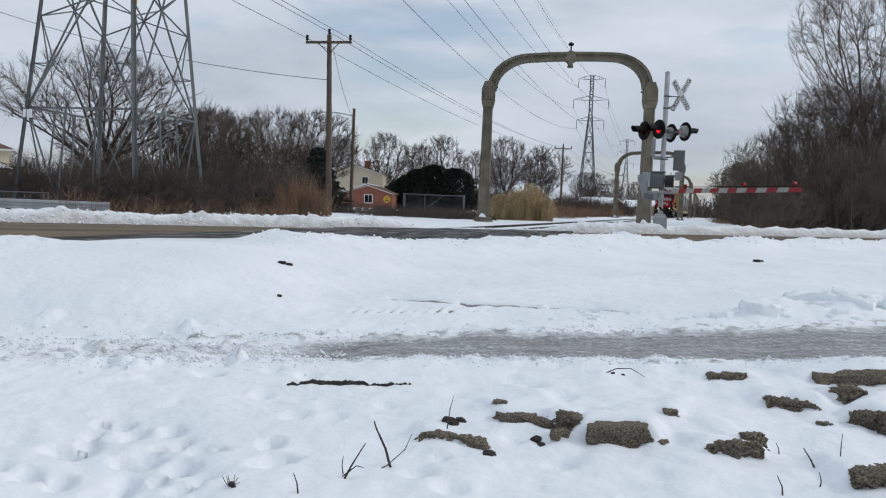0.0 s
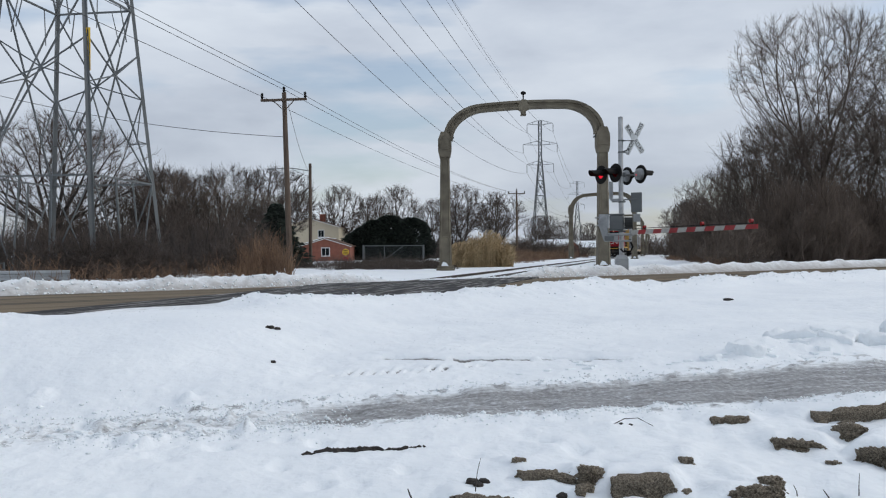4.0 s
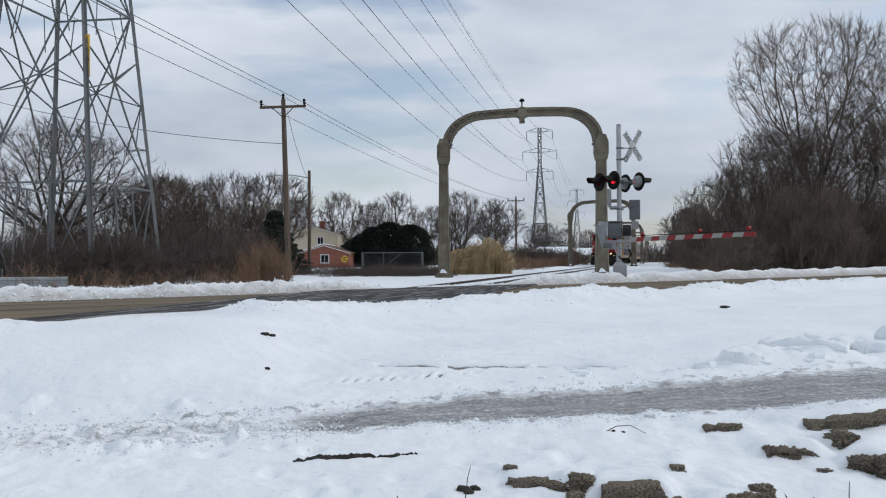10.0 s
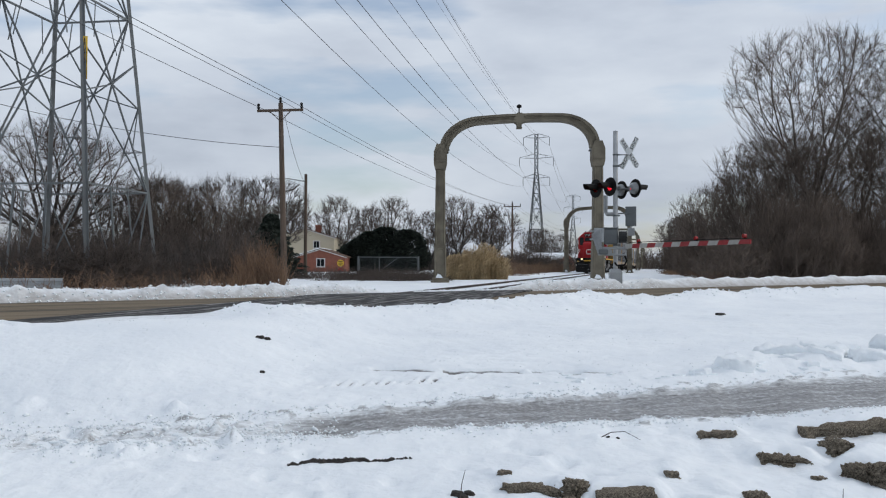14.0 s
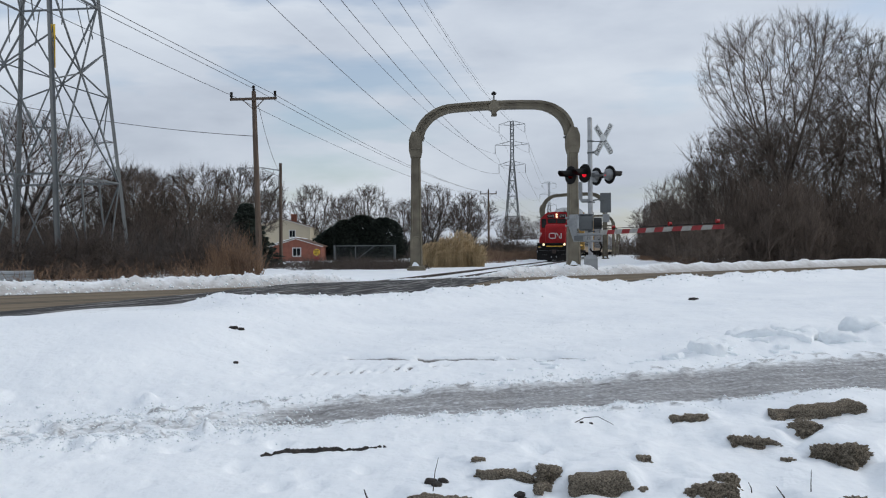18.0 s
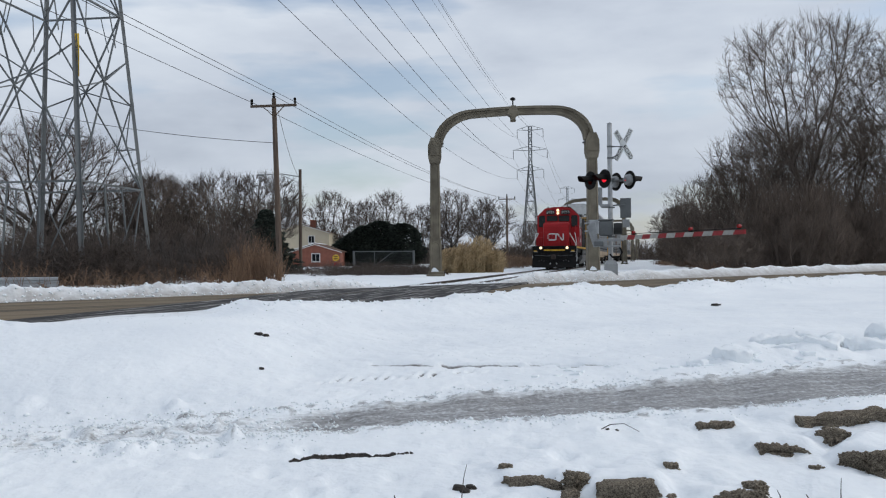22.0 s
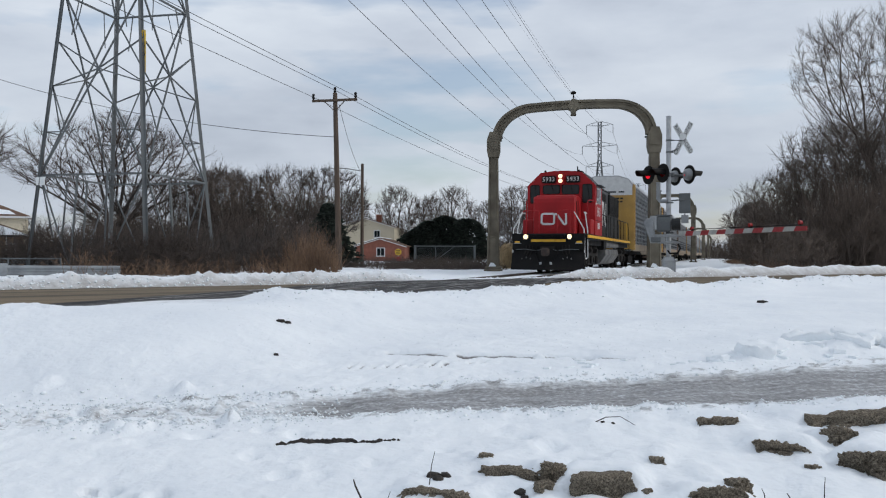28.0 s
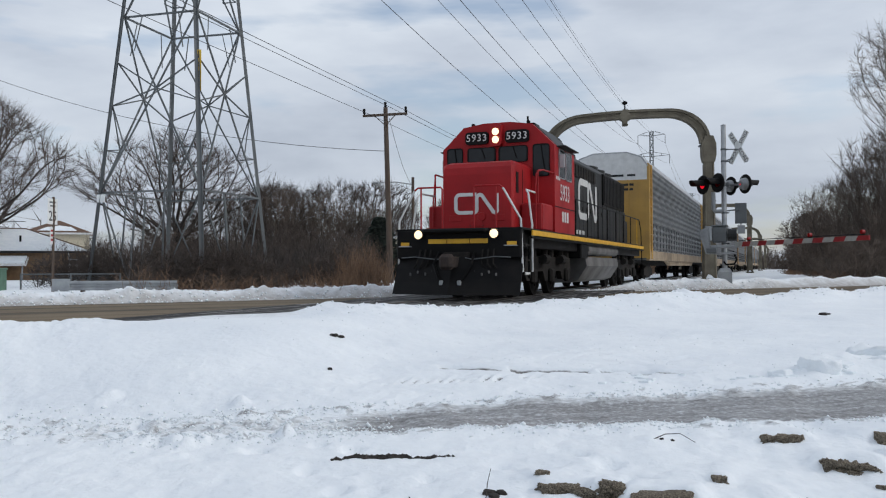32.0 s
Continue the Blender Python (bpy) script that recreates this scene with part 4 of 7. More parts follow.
# lattice towers of the power line
def lattice_tower(m, label, detail=True, reach=1.0):
    top = thing("lattice_tower", m, label, "power pylon", "towers of the power line")
    def hw(z):
        return max(0.52, 2.82 - 0.085 * z)
    panels = [0.0, 4.12, 11.9, 18.0, 22.6, 26.0, 29.0, 32.0, 35.0, 38.0, 40.4]
    corner = [(-1, -1), (1, -1), (1, 1), (-1, 1)]
    for cx, cy in corner:
        leg = Build()
        for z0, z1 in ((0, 29.0), (29.0, 40.4)):
            a, b = Vector((cx * hw(z0), cy * hw(z0), z0)), Vector((cx * hw(z1 - 0.01), cy * hw(z1 - 0.01), z1))
            w = (0.15 if z0 == 0 else 0.10) * (1.0 if detail else 1.5)
            # an angle section: two flanges
            leg.beam(a, b, 0.022, w)
            off = Vector((-cx * w / 2, cy * w / 2 * 0, 0))
            leg.beam(a + off + Vector((0, cy * w / 2, 0)), b + off + Vector((0, cy * w / 2, 0)), w, 0.022)
        part("leg", leg, GALVDARK, top)
        part("footing", Build().box((cx * hw(0), cy * hw(0), -0.2), (0.7, 0.7, 0.9), 0.05), CONCRETE, top)
    lattice = Build()
    for i, (z0, z1) in enumerate(zip(panels, panels[1:])):
        w0, w1 = hw(z0), hw(min(z1, 39.9))
        t = 0.062 if detail else 0.10
        for k in range(4):
            (ax, ay), (bx, by) = corner[k], corner[(k + 1) % 4]
            face = Build()
            p = lambda s, z, w: Vector((ax + (bx - ax) * s, ay + (by - ay) * s, 0)) * w + Vector((0, 0, z))
            if z0 == 0:
                mid = p(0.5, z1, w1)
                face.beam(p(0.36, 0.3, hw(0.3)), p(0.36, z1, w1), t).beam(p(0.64, 0.3, hw(0.3)), p(0.64, z1, w1), t)
                face.beam(p(0.0, z1, w1), p(0.36, 0.2, hw(0.2)), t * 0.8).beam(p(1.0, z1, w1), p(0.64, 0.2, hw(0.2)), t * 0.8)
            else:
                zc = z0 + (z1 - z0) * w0 / (w0 + w1)
                face.beam(p(0, z0, w0), p(1, z1, w1), t).beam(p(1, z0, w0), p(0, z1, w1), t)
                if z1 - z0 > 4:
                    # struts from the crossing to two points of each leg, and a small triangle below them
                    zl = lambda q: z0 + (z1 - z0) * q
                    for e in (0, 1):
                        centre = p(0.5, zc, hw(zc))
                        face.beam(centre, p(e, zl(0.735), hw(zl(0.735))), t * 0.85).beam(centre, p(e, zl(0.49), hw(zl(0.49))), t * 0.85)
                        q = 0.236 * (z1 - z0) / (zc - z0) * 0.5
                        low = p(e + (0.5 - e) * 2 * q, zl(0.236), hw(zl(0.236)))
                        face.beam(p(e, zl(0.236), hw(zl(0.236))), low, t * 0.7).beam(p(e, zl(0.49), hw(zl(0.49))), low, t * 0.7)
                        q = 0.25 + 0.5 * e
                        face.beam(p(q, z1, w1), p(q + (0.06 if e else -0.06), zl(0.80), hw(zl(0.80))), t * 0.6)
            face.beam(p(0, z1, w1), p(1, z1, w1), t * 1.2)
            if detail:
                for q in range(0, len(face.f), 6):
                    one = Build()
                    one.add(face.v[q // 6 * 8:q // 6 * 8 + 8], [tuple(v - q // 6 * 8 for v in fq) for fq in face.f[q:q + 6]])
                    part("brace", one, GALVDARK, top)
            else:
                lattice.add(face.v, face.f)
    if not detail:
        tagged(part("lattice", lattice, GALVDARK, top, "steel lattice bracing"), kind="stuff")
    for z, half in ((39.3, 3.9), (33.2, 5.1), (27.2, 4.0)):
        half *= reach
        for s in (-1, 1):
            arm = Build()
            for y in (-1, 1):
                w = hw(z)
                arm.beam((s * w, y * w, z), (s * half, 0, z + 0.25), 0.08).beam((s * w, y * w, z + 1.3), (s * half, 0, z + 0.3), 0.07)
                arm.beam((s * (w + half) / 2, y * w / 2, z + 0.1), (s * (w + half) / 2, y * w / 2, z + 0.75), 0.05)
            armp = part("crossarm", arm, GALVDARK, top)
            ins = Build().lathe([(0.03, 0)] + [(0.13 if i % 2 else 0.05, -0.15 - 0.14 * i) for i in range(16)] + [(0.02, -2.6)], Matrix.Translation((s * half, 0, z + 0.25)), n=8)
            part("insulator_string", ins, GALVDARK, armp)
    return top


TOWER = Vector((-24.15, 31.0, -0.1))
tower = lattice_tower(pose(*TOWER, 0, 0, 5.5), "galvanised lattice power tower with a yellow number strip", True, 0.72)
far_tower = lattice_tower(pose(-30.4, 250.0, -0.2), "distant galvanised lattice power tower", False)
copy_thing(far_tower, pose(-36.6, 470.0, -0.2))
strip = part("number_strip", Build().box((2.82 - 0.085 * 9.25 + 0.02, -(2.82 - 0.085 * 9.25) - 0.03, 9.25), (0.24, 0.02, 1.75), 0.004), SIGNYELLOW, tower, "yellow strip with black figures")
for i, ch in enumerate("1493"):
    part("figure", text_mesh(ch, 0.42, 0.002), BLACK, strip, m=frame_axes((2.82 - 0.085 * 9.25 + 0.02, -(2.82 - 0.085 * 9.25) - 0.044, 9.9 - 0.43 * i), (1, 0, 0), (0, 0, 1)))
part("notice", Build().box((-2.35, -2.62, 3.85), (0.42, 0.015, 0.34), 0.004), SIGNWHITE, tower, "small white warning notice")


def wire(a, b, sag, r=0.026, name="power_wire", label="thin dark overhead power wire", n=28):
    a, b = Vector(a), Vector(b)
    pts = []
    for i in range(n + 1):
        t = i / n
        p = a.lerp(b, t)
        p.z -= 4 * sag * t * (1 - t)
        pts.append(p)
    ob = part(name, Build().tube(pts, r, 5), WIRE)
    return tagged(ob, label, "wire", "overhead wires")


for z, half in ((39.3, 3.9), (33.2, 5.1), (27.2, 4.0)):
    for s in (-1, 1):
        for (x0, y0, k0), (x1, y1, k1) in (((-18.0, -185.0, 0.72), (TOWER.x, TOWER.y, 0.72)), ((TOWER.x, TOWER.y, 0.72), (-30.4, 250.0, 1.0)), ((-30.4, 250.0, 1.0), (-36.6, 470.0, 1.0))):
            wire((x0 + s * half * k0, y0, z - 2.5), (x1 + s * half * k1, y1, z - 2.5), 5.5, 0.030)
for s in (-1, 1):
    wire((TOWER.x + s * 0.5, TOWER.y, 40.3), (-30.4 + s * 0.5, 250.0, 40.2), 4.0, 0.014)


# wooden distribution poles
def utility_pole(m, label, height=9.5, arms=True):
    top = thing("utility_pole", m, label, "utility pole", "wooden poles along the railway")
    part("pole", Build().tube([(0, 0, -0.5), (0, 0, height * 0.5), (0, 0, height)], [0.17, 0.145, 0.115], 12), WOODPOLE, top)
    arm = part("crossarm", Build().box((0, -0.16, height - 0.42), (2.42, 0.10, 0.13), 0.01), WOODPOLE, top)
    part("brace", Build().beam((-0.55, -0.16, height - 0.46), (0, -0.12, height - 1.0), 0.04).beam((0.55, -0.16, height - 0.46), (0, -0.12, height - 1.0), 0.04), WOODPOLE, arm)
    for x, z in ((-1.13, height - 0.36), (1.13, height - 0.36), (0, height - 0.02)):
        part("insulator", Build().lathe([(0.02, z), (0.07, z + 0.06), (0.085, z + 0.13), (0.05, z + 0.17), (0.075, z + 0.22), (0.07, z + 0.30), (0.0, z + 0.34)], Matrix.Translation((x, -0.16 if x else 0, 0)), n=10), BLACK, top)
    return top


POLES = ((-19.6, -38.0), (-18.25, 40.45), (-17.75, 117.8), (-17.3, 200.0), (-16.8, 280.0))
pole = utility_pole(pose(-18.16, 40.45, -0.2, 0, -1.6, 13), "tall weathered wooden utility pole with one crossarm")
for px, py in POLES[2:]:
    copy_thing(pole, pose(px, py, 0.1, 0, 0, 4))
for (x0, y0), (x1, y1) in zip(POLES, POLES[1:]):
    for dx, z in ((-1.13, 9.15), (1.13, 9.15), (0, 9.5)):
        dz = -0.15
        wire((x0 + dx, y0 - 0.1 - dx * 0.0, z + dz + (3.4 if y0 < 0 else 0)), (x1 + dx, y1 - 0.1, z + dz), 0.3 if y0 < 0 else 0.9, 0.013, n=20)
wire((-18.35, 40.4, 6.95), (-47.0, 38.2, 13.6), 1.1, 0.016, name="service_cable", label="black service cable strung from the wooden pole")
wire((-18.2, 40.4, 8.7), (-22.2, 52.9, 6.3), 0.5, 0.012, name="service_cable", label="thin feed cable to the street lamp")


def street_lamp():
    top = thing("street_lamp", pose(-22.18, 52.9, -0.3), "wooden lamp post with a long steel arm", "street lamp")
    part("post", Build().tube([(0, 0, -0.3), (0, 0, 7.25)], [0.13, 0.10], 10), WOODPOLE, top)
    part("arm", Build().tube([(0, 0, 6.75), (-1.2, -0.3, 6.95), (-2.35, -0.6, 6.92)], 0.035, 8).tube([(0, 0, 6.3), (-1.2, -0.3, 6.88)], 0.022, 6).tube([(-0.45, -0.11, 6.82), (-0.45, -0.11, 6.48)], 0.02, 6), GALV, top)
    part("lamp_head", Build().box((-2.55, -0.65, 6.90), (0.50, 0.20, 0.12), 0.04), GALV, top)
    return top


street_lamp()


# the train
def ribbon(points, width, depth, m):
    """A flat band of even width along points in the plane, pushed out by depth."""
    pts = [Vector((*p, 0)) for p in points]
    left, right = [], []
    for i, p in enumerate(pts):
        a = (p - pts[i - 1]).normalized() if i else (pts[1] - p).normalized()
        b = (pts[i + 1] - p).normalized() if i < len(pts) - 1 else a
        t = (a + b)
        t = t.normalized() if t.length > 1e-6 else a
        nrm = Vector((-t.y, t.x, 0))
        k = 1 / max(0.5, nrm.dot(Vector((-a.y, a.x, 0))))
        left.append(p + nrm * width / 2 * k), right.append(p - nrm * width / 2 * k)
    n = len(pts)
    vs = [m @ (p + Vector((0, 0, d))) for d in (depth, 0) for row in (left, right) for p in row]
    fs = []
    for i in range(n - 1):
        fs += [(i, n + i, n + i + 1, i + 1), (i, i + 1, 2 * n + i + 1, 2 * n + i), (n + i, 3 * n + i, 3 * n + i + 1, n + i + 1)]
    fs += [(0, 2 * n, 3 * n, n), (n - 1, 2 * n - 1, 4 * n - 1, 3 * n - 1)]
    return Build().add(vs, fs)


def emblem(parent, m, scale):
    """Two white bands: an open bracket and a zigzag."""
    def arc(cx, cy, r, a0, a1, n=5):
        return [(cx + r * math.cos(radians(a0 + (a1 - a0) * i / n)), cy + r * math.sin(radians(a0 + (a1 - a0) * i / n))) for i in range(n + 1)]
    s = scale
    one = [(0.02, 0.42)] + arc(-0.80, 0.22, 0.20, 90, 180) + arc(-0.80, -0.22, 0.20, 180, 270) + [(-0.14, -0.42)]
    two = [(-0.14, -0.42)] + arc(-0.10, -0.28, 0.14, 270, 360) + [(0.04, 0.22)] + arc(0.20, 0.24, 0.16, 180, 60) + [(0.78, -0.32)] + arc(0.92, -0.30, 0.13, 200, 330) + [(1.02, 0.44)]
    for pts in (one, two):
        part("emblem_band", ribbon([(x * s, y * s) for x, y in pts], 0.165 * s, 0.006, m), WHITE, parent, "white painted band")


def rounded_panel(x0, x1, z0, z1, r, n=4):
    pts = []
    for cx, cz, a0 in ((x1 - r, z1 - r, 0), (x0 + r, z1 - r, 90), (x0 + r, z0 + r, 180), (x1 - r, z0 + r, 270)):
        for i in range(n + 1):
            a = radians(a0 + 90 * i / n)
            pts.append((cx + r * math.cos(a), cz + r * math.sin(a)))
    return pts


def frame_ring(pts, grow, a, b, axis):
    """A raised ring round a closed outline, from a to b along an axis."""
    cx = sum(p for p, q in pts) / len(pts)
    cz = sum(q for p, q in pts) / len(pts)
    out = []
    for p, q in pts:
        d = math.hypot(p - cx, q - cz)
        out.append((p + (p - cx) / d * grow, q + (q - cz) / d * grow))
    n = len(pts)
    def put(p, q, t):
        return (p, t, q) if axis == "y" else (t, p, q)
    vs = [put(p, q, t) for t in (a, b) for ring in (pts, out) for p, q in ring]
    fs = []
    for i in range(n):
        j = (i + 1) % n
        fs += [(2 * n + i, 2 * n + j, 3 * n + j, 3 * n + i), (n + i, n + j, 3 * n + j, 3 * n + i), (i, 2 * n + i, 2 * n + j, j)]
    return Build().add(vs, fs)


def wheelset(parent, y, r=0.51):
    ws = part("wheelset", Build().tube([(-0.95, 0, 0), (0.95, 0, 0)], 0.09, 10), UNDER, parent, m=pose(0, y, r))
    for s in (-1, 1):
        turn = pose(s * 0.72, 0, 0, 0, 90 * s, 0)
        part("wheel", Build().lathe([(0.0, 0.075), (0.12, 0.075), (0.16, 0.05), (0.40, 0.035), (0.43, 0.07), (r, 0.07), (r, -0.06), (r + 0.025, -0.07), (r + 0.02, -0.09), (0.2, -0.06), (0.0, -0.06)], turn, n=28), UNDER, ws)
        part("hub_bolts", Build().box((s * 0.80, 0.24, 0), (0.03, 0.05, 0.05)).box((s * 0.80, -0.24, 0), (0.03, 0.05, 0.05)), UNDER, ws)
    return ws


def locomotive():
    top = thing("locomotive", TRACK @ pose(0, 60, 0), "red and black diesel freight locomotive with lit headlights", "locomotive")
    # underframe
    part("frame", Build().box((0, 8.9, 1.36), (2.7, 17.6, 0.40), 0.02), BLACK, top)
    part("deck", Build().box((0, 8.9, 1.575), (3.02, 17.6, 0.05), 0.01), BLACK, top)
    for s in (-1, 1):
        part("sill_stripe", Build().box((s * 1.505, 9.3, 1.505), (0.03, 16.8, 0.12), 0.004), YELLOW, top, "yellow safety stripe")
        part("sill_lip", Build().box((s * 1.49, 9.3, 1.40), (0.05, 16.8, 0.05), 0.004), BLACK, top)
    part("buffer_beam", Build().box((0, 0.20, 1.25), (2.98, 0.22, 0.66), 0.03), BLACK, top)
    part("anticlimber", Build().box((0, -0.02, 1.54), (1.50, 0.34, 0.10), 0.03), BLACK, top)
    for x, w, z in ((-0.47, 0.44, 1.31), (0.03, 0.52, 1.31), (0.52, 0.42, 1.31), (-1.27, 0.20, 1.24), (1.28, 0.22, 1.24)):
        part("end_stripe", Build().box((x, 0.07, z), (w, 0.03, 0.105), 0.005), YELLOW, top, "yellow safety stripe")
    # plough, a shallow vee bent forward at the foot
    for s in (-1, 1):
        bd = Build()
        prof = ((0.95, 0.16), (0.70, 0.02), (0.40, -0.10), (0.12, -0.24))
        vs = []
        for z, fwd in prof:
            vs += [(0, fwd - 0.30, z), (s * 1.50, fwd + 0.10, z)]
        k = len(vs)
        vs += [(x, y + 0.05, z) for x, y, z in vs]
        fs = []
        for i in range(len(prof) - 1):
            a = 2 * i
            fs += [(a, a + 1, a + 3, a + 2), (k + a, k + a + 2, k + a + 3, k + a + 1), (a, a + 2, k + a + 2, k + a), (a + 1, k + a + 1, k + a + 3, a + 3)]
        fs += [(0, k, k + 1, 1), (k - 2, k - 1, 2 * k - 1, 2 * k - 2)]
        part("snowplough_blade", bd.add(vs, fs), BLACK, top, "black steel plough blade")
        part("plough_brace", Build().beam((s * 0.55, 0.25, 0.98), (s * 0.55, -0.02, 0.62), 0.05).beam((s * 1.0, 0.25, 0.98), (s * 1.0, 0.04, 0.62), 0.05), UNDER, top)
        part("uncoupling_lever", Build().tube([(s * 0.25, -0.08, 0.94), (s * 0.42, -0.10, 0.90), (s * 0.95, -0.10, 0.96), (s * 1.30, -0.06, 0.94)], 0.013, 6), GALVDARK, top)
        part("air_hose", Build().tube([(s * 0.42, 0.05, 1.05), (s * 0.45, -0.20, 0.80), (s * 0.30, -0.32, 0.50), (s * 0.22, -0.34, 0.42)], 0.03, 7), BLACK, top)
        part("hose_coupling", Build().box((s * 0.21, -0.35, 0.38), (0.10, 0.07, 0.12), 0.02), GALV, top)
        for k3 in range(3):
            x = s * (0.62 + 0.13 * k3)
            part("brake_hose", Build().tube([(x, 0.06, 1.12), (x + 0.02, -0.06, 0.96), (x + 0.03 * s, -0.10, 0.80), (x + 0.10 * s, -0.08, 0.70)], 0.022, 6), UNDER, top)
        for k3 in range(4):
            x = s * (0.50 + 0.17 * k3)
            part("hose_end", Build().box((x, -0.15 - 0.02 * k3, 0.62 - 0.05 * (k3 % 2)), (0.04, 0.04, 0.07), 0.012), TANKGREY, top, "worn metal hose end")
        part("grab_iron", Build().tube([(s * 1.12, 0.09, 1.20), (s * 1.12, 0.02, 1.20), (s * 1.40, 0.02, 1.20), (s * 1.40, 0.09, 1.20)], 0.014, 6), ALU, top)
        # ditch lamps
        lamp = part("ditch_lamp", Build().tube([(s * 0.90, 0.12, 1.466), (s * 0.90, -0.02, 1.466)], 0.115, 18), BLACK, top)
        part("lens", Build().lathe([(0.0, 0.03), (0.07, 0.02), (0.098, 0.0)], pose(s * 0.90, -0.022, 1.466, 90, 0, 0), n=18), LAMPWARM, lamp, "lit warm white lens", smooth=True)
        # corner steps
        for k2, z in enumerate((0.55, 0.88, 1.21)):
            part("step_tread", Build().box((s * 1.30, 0.55, z), (0.42, 0.36, 0.035), 0.006), UNDER, top)
        part("step_side", Build().box((s * 1.08, 0.55, 0.95), (0.03, 0.42, 0.95), 0.005).box((s * 1.47, 0.78, 0.95), (0.05, 0.04, 0.95), 0.005), BLACK, top)
        part("step_edge", Build().box((s * 1.50, 0.55, 0.58), (0.02, 0.38, 0.06), 0.004), WHITE, top)
        # handrails
        part("end_rail", Build().tube([(s * 0.38, 0.15, 1.60), (s * 0.38, 0.15, 2.50), (s * 0.42, 0.15, 2.54), (s * 0.98, 0.15, 2.54), (s * 1.06, 0.15, 2.48)], 0.021, 8), RED, top)
        part("corner_rail", Build().tube([(s * 1.06, 0.15, 2.48), (s * 1.46, 0.18, 1.78), (s * 1.49, 0.20, 0.62)], 0.024, 8), WHITE, top, "white grab rail")
        part("rail_post", Build().tube([(s * 0.90, 0.15, 1.60), (s * 0.90, 0.15, 2.54)], 0.02, 7), RED, top)
        part("step_rail", Build().tube([(s * 1.49, 0.98, 0.62), (s * 1.48, 1.0, 1.70), (s * 1.38, 1.05, 2.42), (s * 1.32, 1.12, 2.50), (s * 1.30, 1.9, 2.50)], 0.024, 8), WHITE, top, "white grab rail")
        part("cab_rail", Build().tube([(s * 1.30, 1.9, 2.50), (s * 1.31, 2.0, 2.95), (s * 1.34, 2.08, 3.05), (s * 1.40, 2.3, 3.08), (s * 1.46, 3.02, 3.08)], 0.022, 8), RED, top)
        part("rail_post", Build().tube([(s * 1.33, 2.05, 1.60), (s * 1.33, 2.05, 3.05)], 0.022, 7), RED, top)
        part("rail_post", Build().tube([(s * 1.32, 1.9, 1.60), (s * 1.32, 1.9, 2.50)], 0.02, 7), RED, top)
        part("side_box", Build().box((s * 1.20, 2.45, 1.93), (0.55, 1.0, 0.66), 0.04), RED, top)
    part("coupler", Build().box((0, -0.25, 0.84), (0.26, 0.75, 0.24), 0.03).box((0.03, -0.62, 0.84), (0.32, 0.26, 0.34), 0.07), RUST, top)
    part("coupler_pocket", Build().box((0, 0.06, 0.86), (0.62, 0.12, 0.42), 0.03), UNDER, top)
    part("end_plate", Build().box((0, 0.22, 0.90), (2.9, 0.06, 0.20), 0.01), BLACK, top)
    # short hood
    nose = Build()
    sec = [(1.42, 1.60, 0.86), (1.42, 2.95, 0.86), (1.46, 3.12, 0.84), (1.56, 3.23, 0.80), (1.74, 3.28, 0.78), (3.02, 3.30, 0.80)]
    vs, fs = [], []
    ring = []
    for y, z, w in sec:
        ring.append((y, z, w))
    n = len(ring)
    for y, z, w in ring:
        vs += [(-w, y, z), (w, y, z)]
    for i in range(n - 1):
        fs.append((2 * i, 2 * i + 1, 2 * i + 3, 2 * i + 2))
    base = len(vs)
    for y, z, w in ring:
        yy = max(y, 1.50)
        vs += [(-0.905, min(yy + 0.02, 3.02), min(z, 3.20)), (0.905, min(yy + 0.02, 3.02), min(z, 3.20))]
    for i in range(n - 1):
        fs.append((2 * i, 2 * i + 2, base + 2 * i + 2, base + 2 * i))
        fs.append((2 * i + 1, base + 2 * i + 1, base + 2 * i + 3, 2 * i + 3))
    side = [base + 2 * i for i in range(n)]
    vs += [(-0.905, 3.02, 1.60), (0.905, 3.02, 1.60)]
    fs.append(tuple(side) + (len(vs) - 2,))
    fs.append((len(vs) - 1,) + tuple(i + 1 for i in reversed(side)))
    hood = part("short_hood", nose.add(vs, fs), RED, top, "red painted short hood")
    for x, z in ((-0.55, 1.90), (0.55, 1.90), (0.0, 1.78)):
        part("hatch", Build().box((x, 1.412, z), (0.30, 0.02, 0.16), 0.01), RED, hood)
    part("sand_filler", Build().lathe([(0.0, 0.03), (0.10, 0.025), (0.11, 0.0)], pose(0.12, 1.41, 1.93, 90, 0, 0), n=14), RED, hood)
    part("door_seam", Build().box((0.905, 2.2, 2.4), (0.012, 0.03, 1.4)).box((0.905, 1.75, 2.75), (0.012, 0.20, 0.50)), BLACK, hood)
    emblem(hood, frame_axes((-0.02, 1.418, 2.25), (1, 0, 0), (0, 0, 1)), 0.515)
    for x, w in ((-0.1, 0.16), (0.12, 0.10)):
        part("stencil_bar", Build().box((x, 1.415, 1.72), (w, 0.006, 0.03)), HOODGREY, hood)
    # cab
    sect = [(-1.50, 1.60), (1.50, 1.60), (1.50, 3.80), (0.92, 4.36), (0.35, 4.44), (-0.35, 4.44), (-0.92, 4.36), (-1.50, 3.80)]
    cab = part("cab", Build().prism(sect, 3.02, 5.20), RED, top, "red cab shell")
    part("cab_roof", Build().prism([(-1.52, 3.79), (-0.935, 4.375), (-0.355, 4.458), (0.355, 4.458), (0.935, 4.375), (1.52, 3.79), (1.50, 3.77), (0.90, 4.33), (-0.90, 4.33), (-1.50, 3.77)][::-1], 3.25, 5.26), HOODGREY, cab, "dark sooty roof skin")
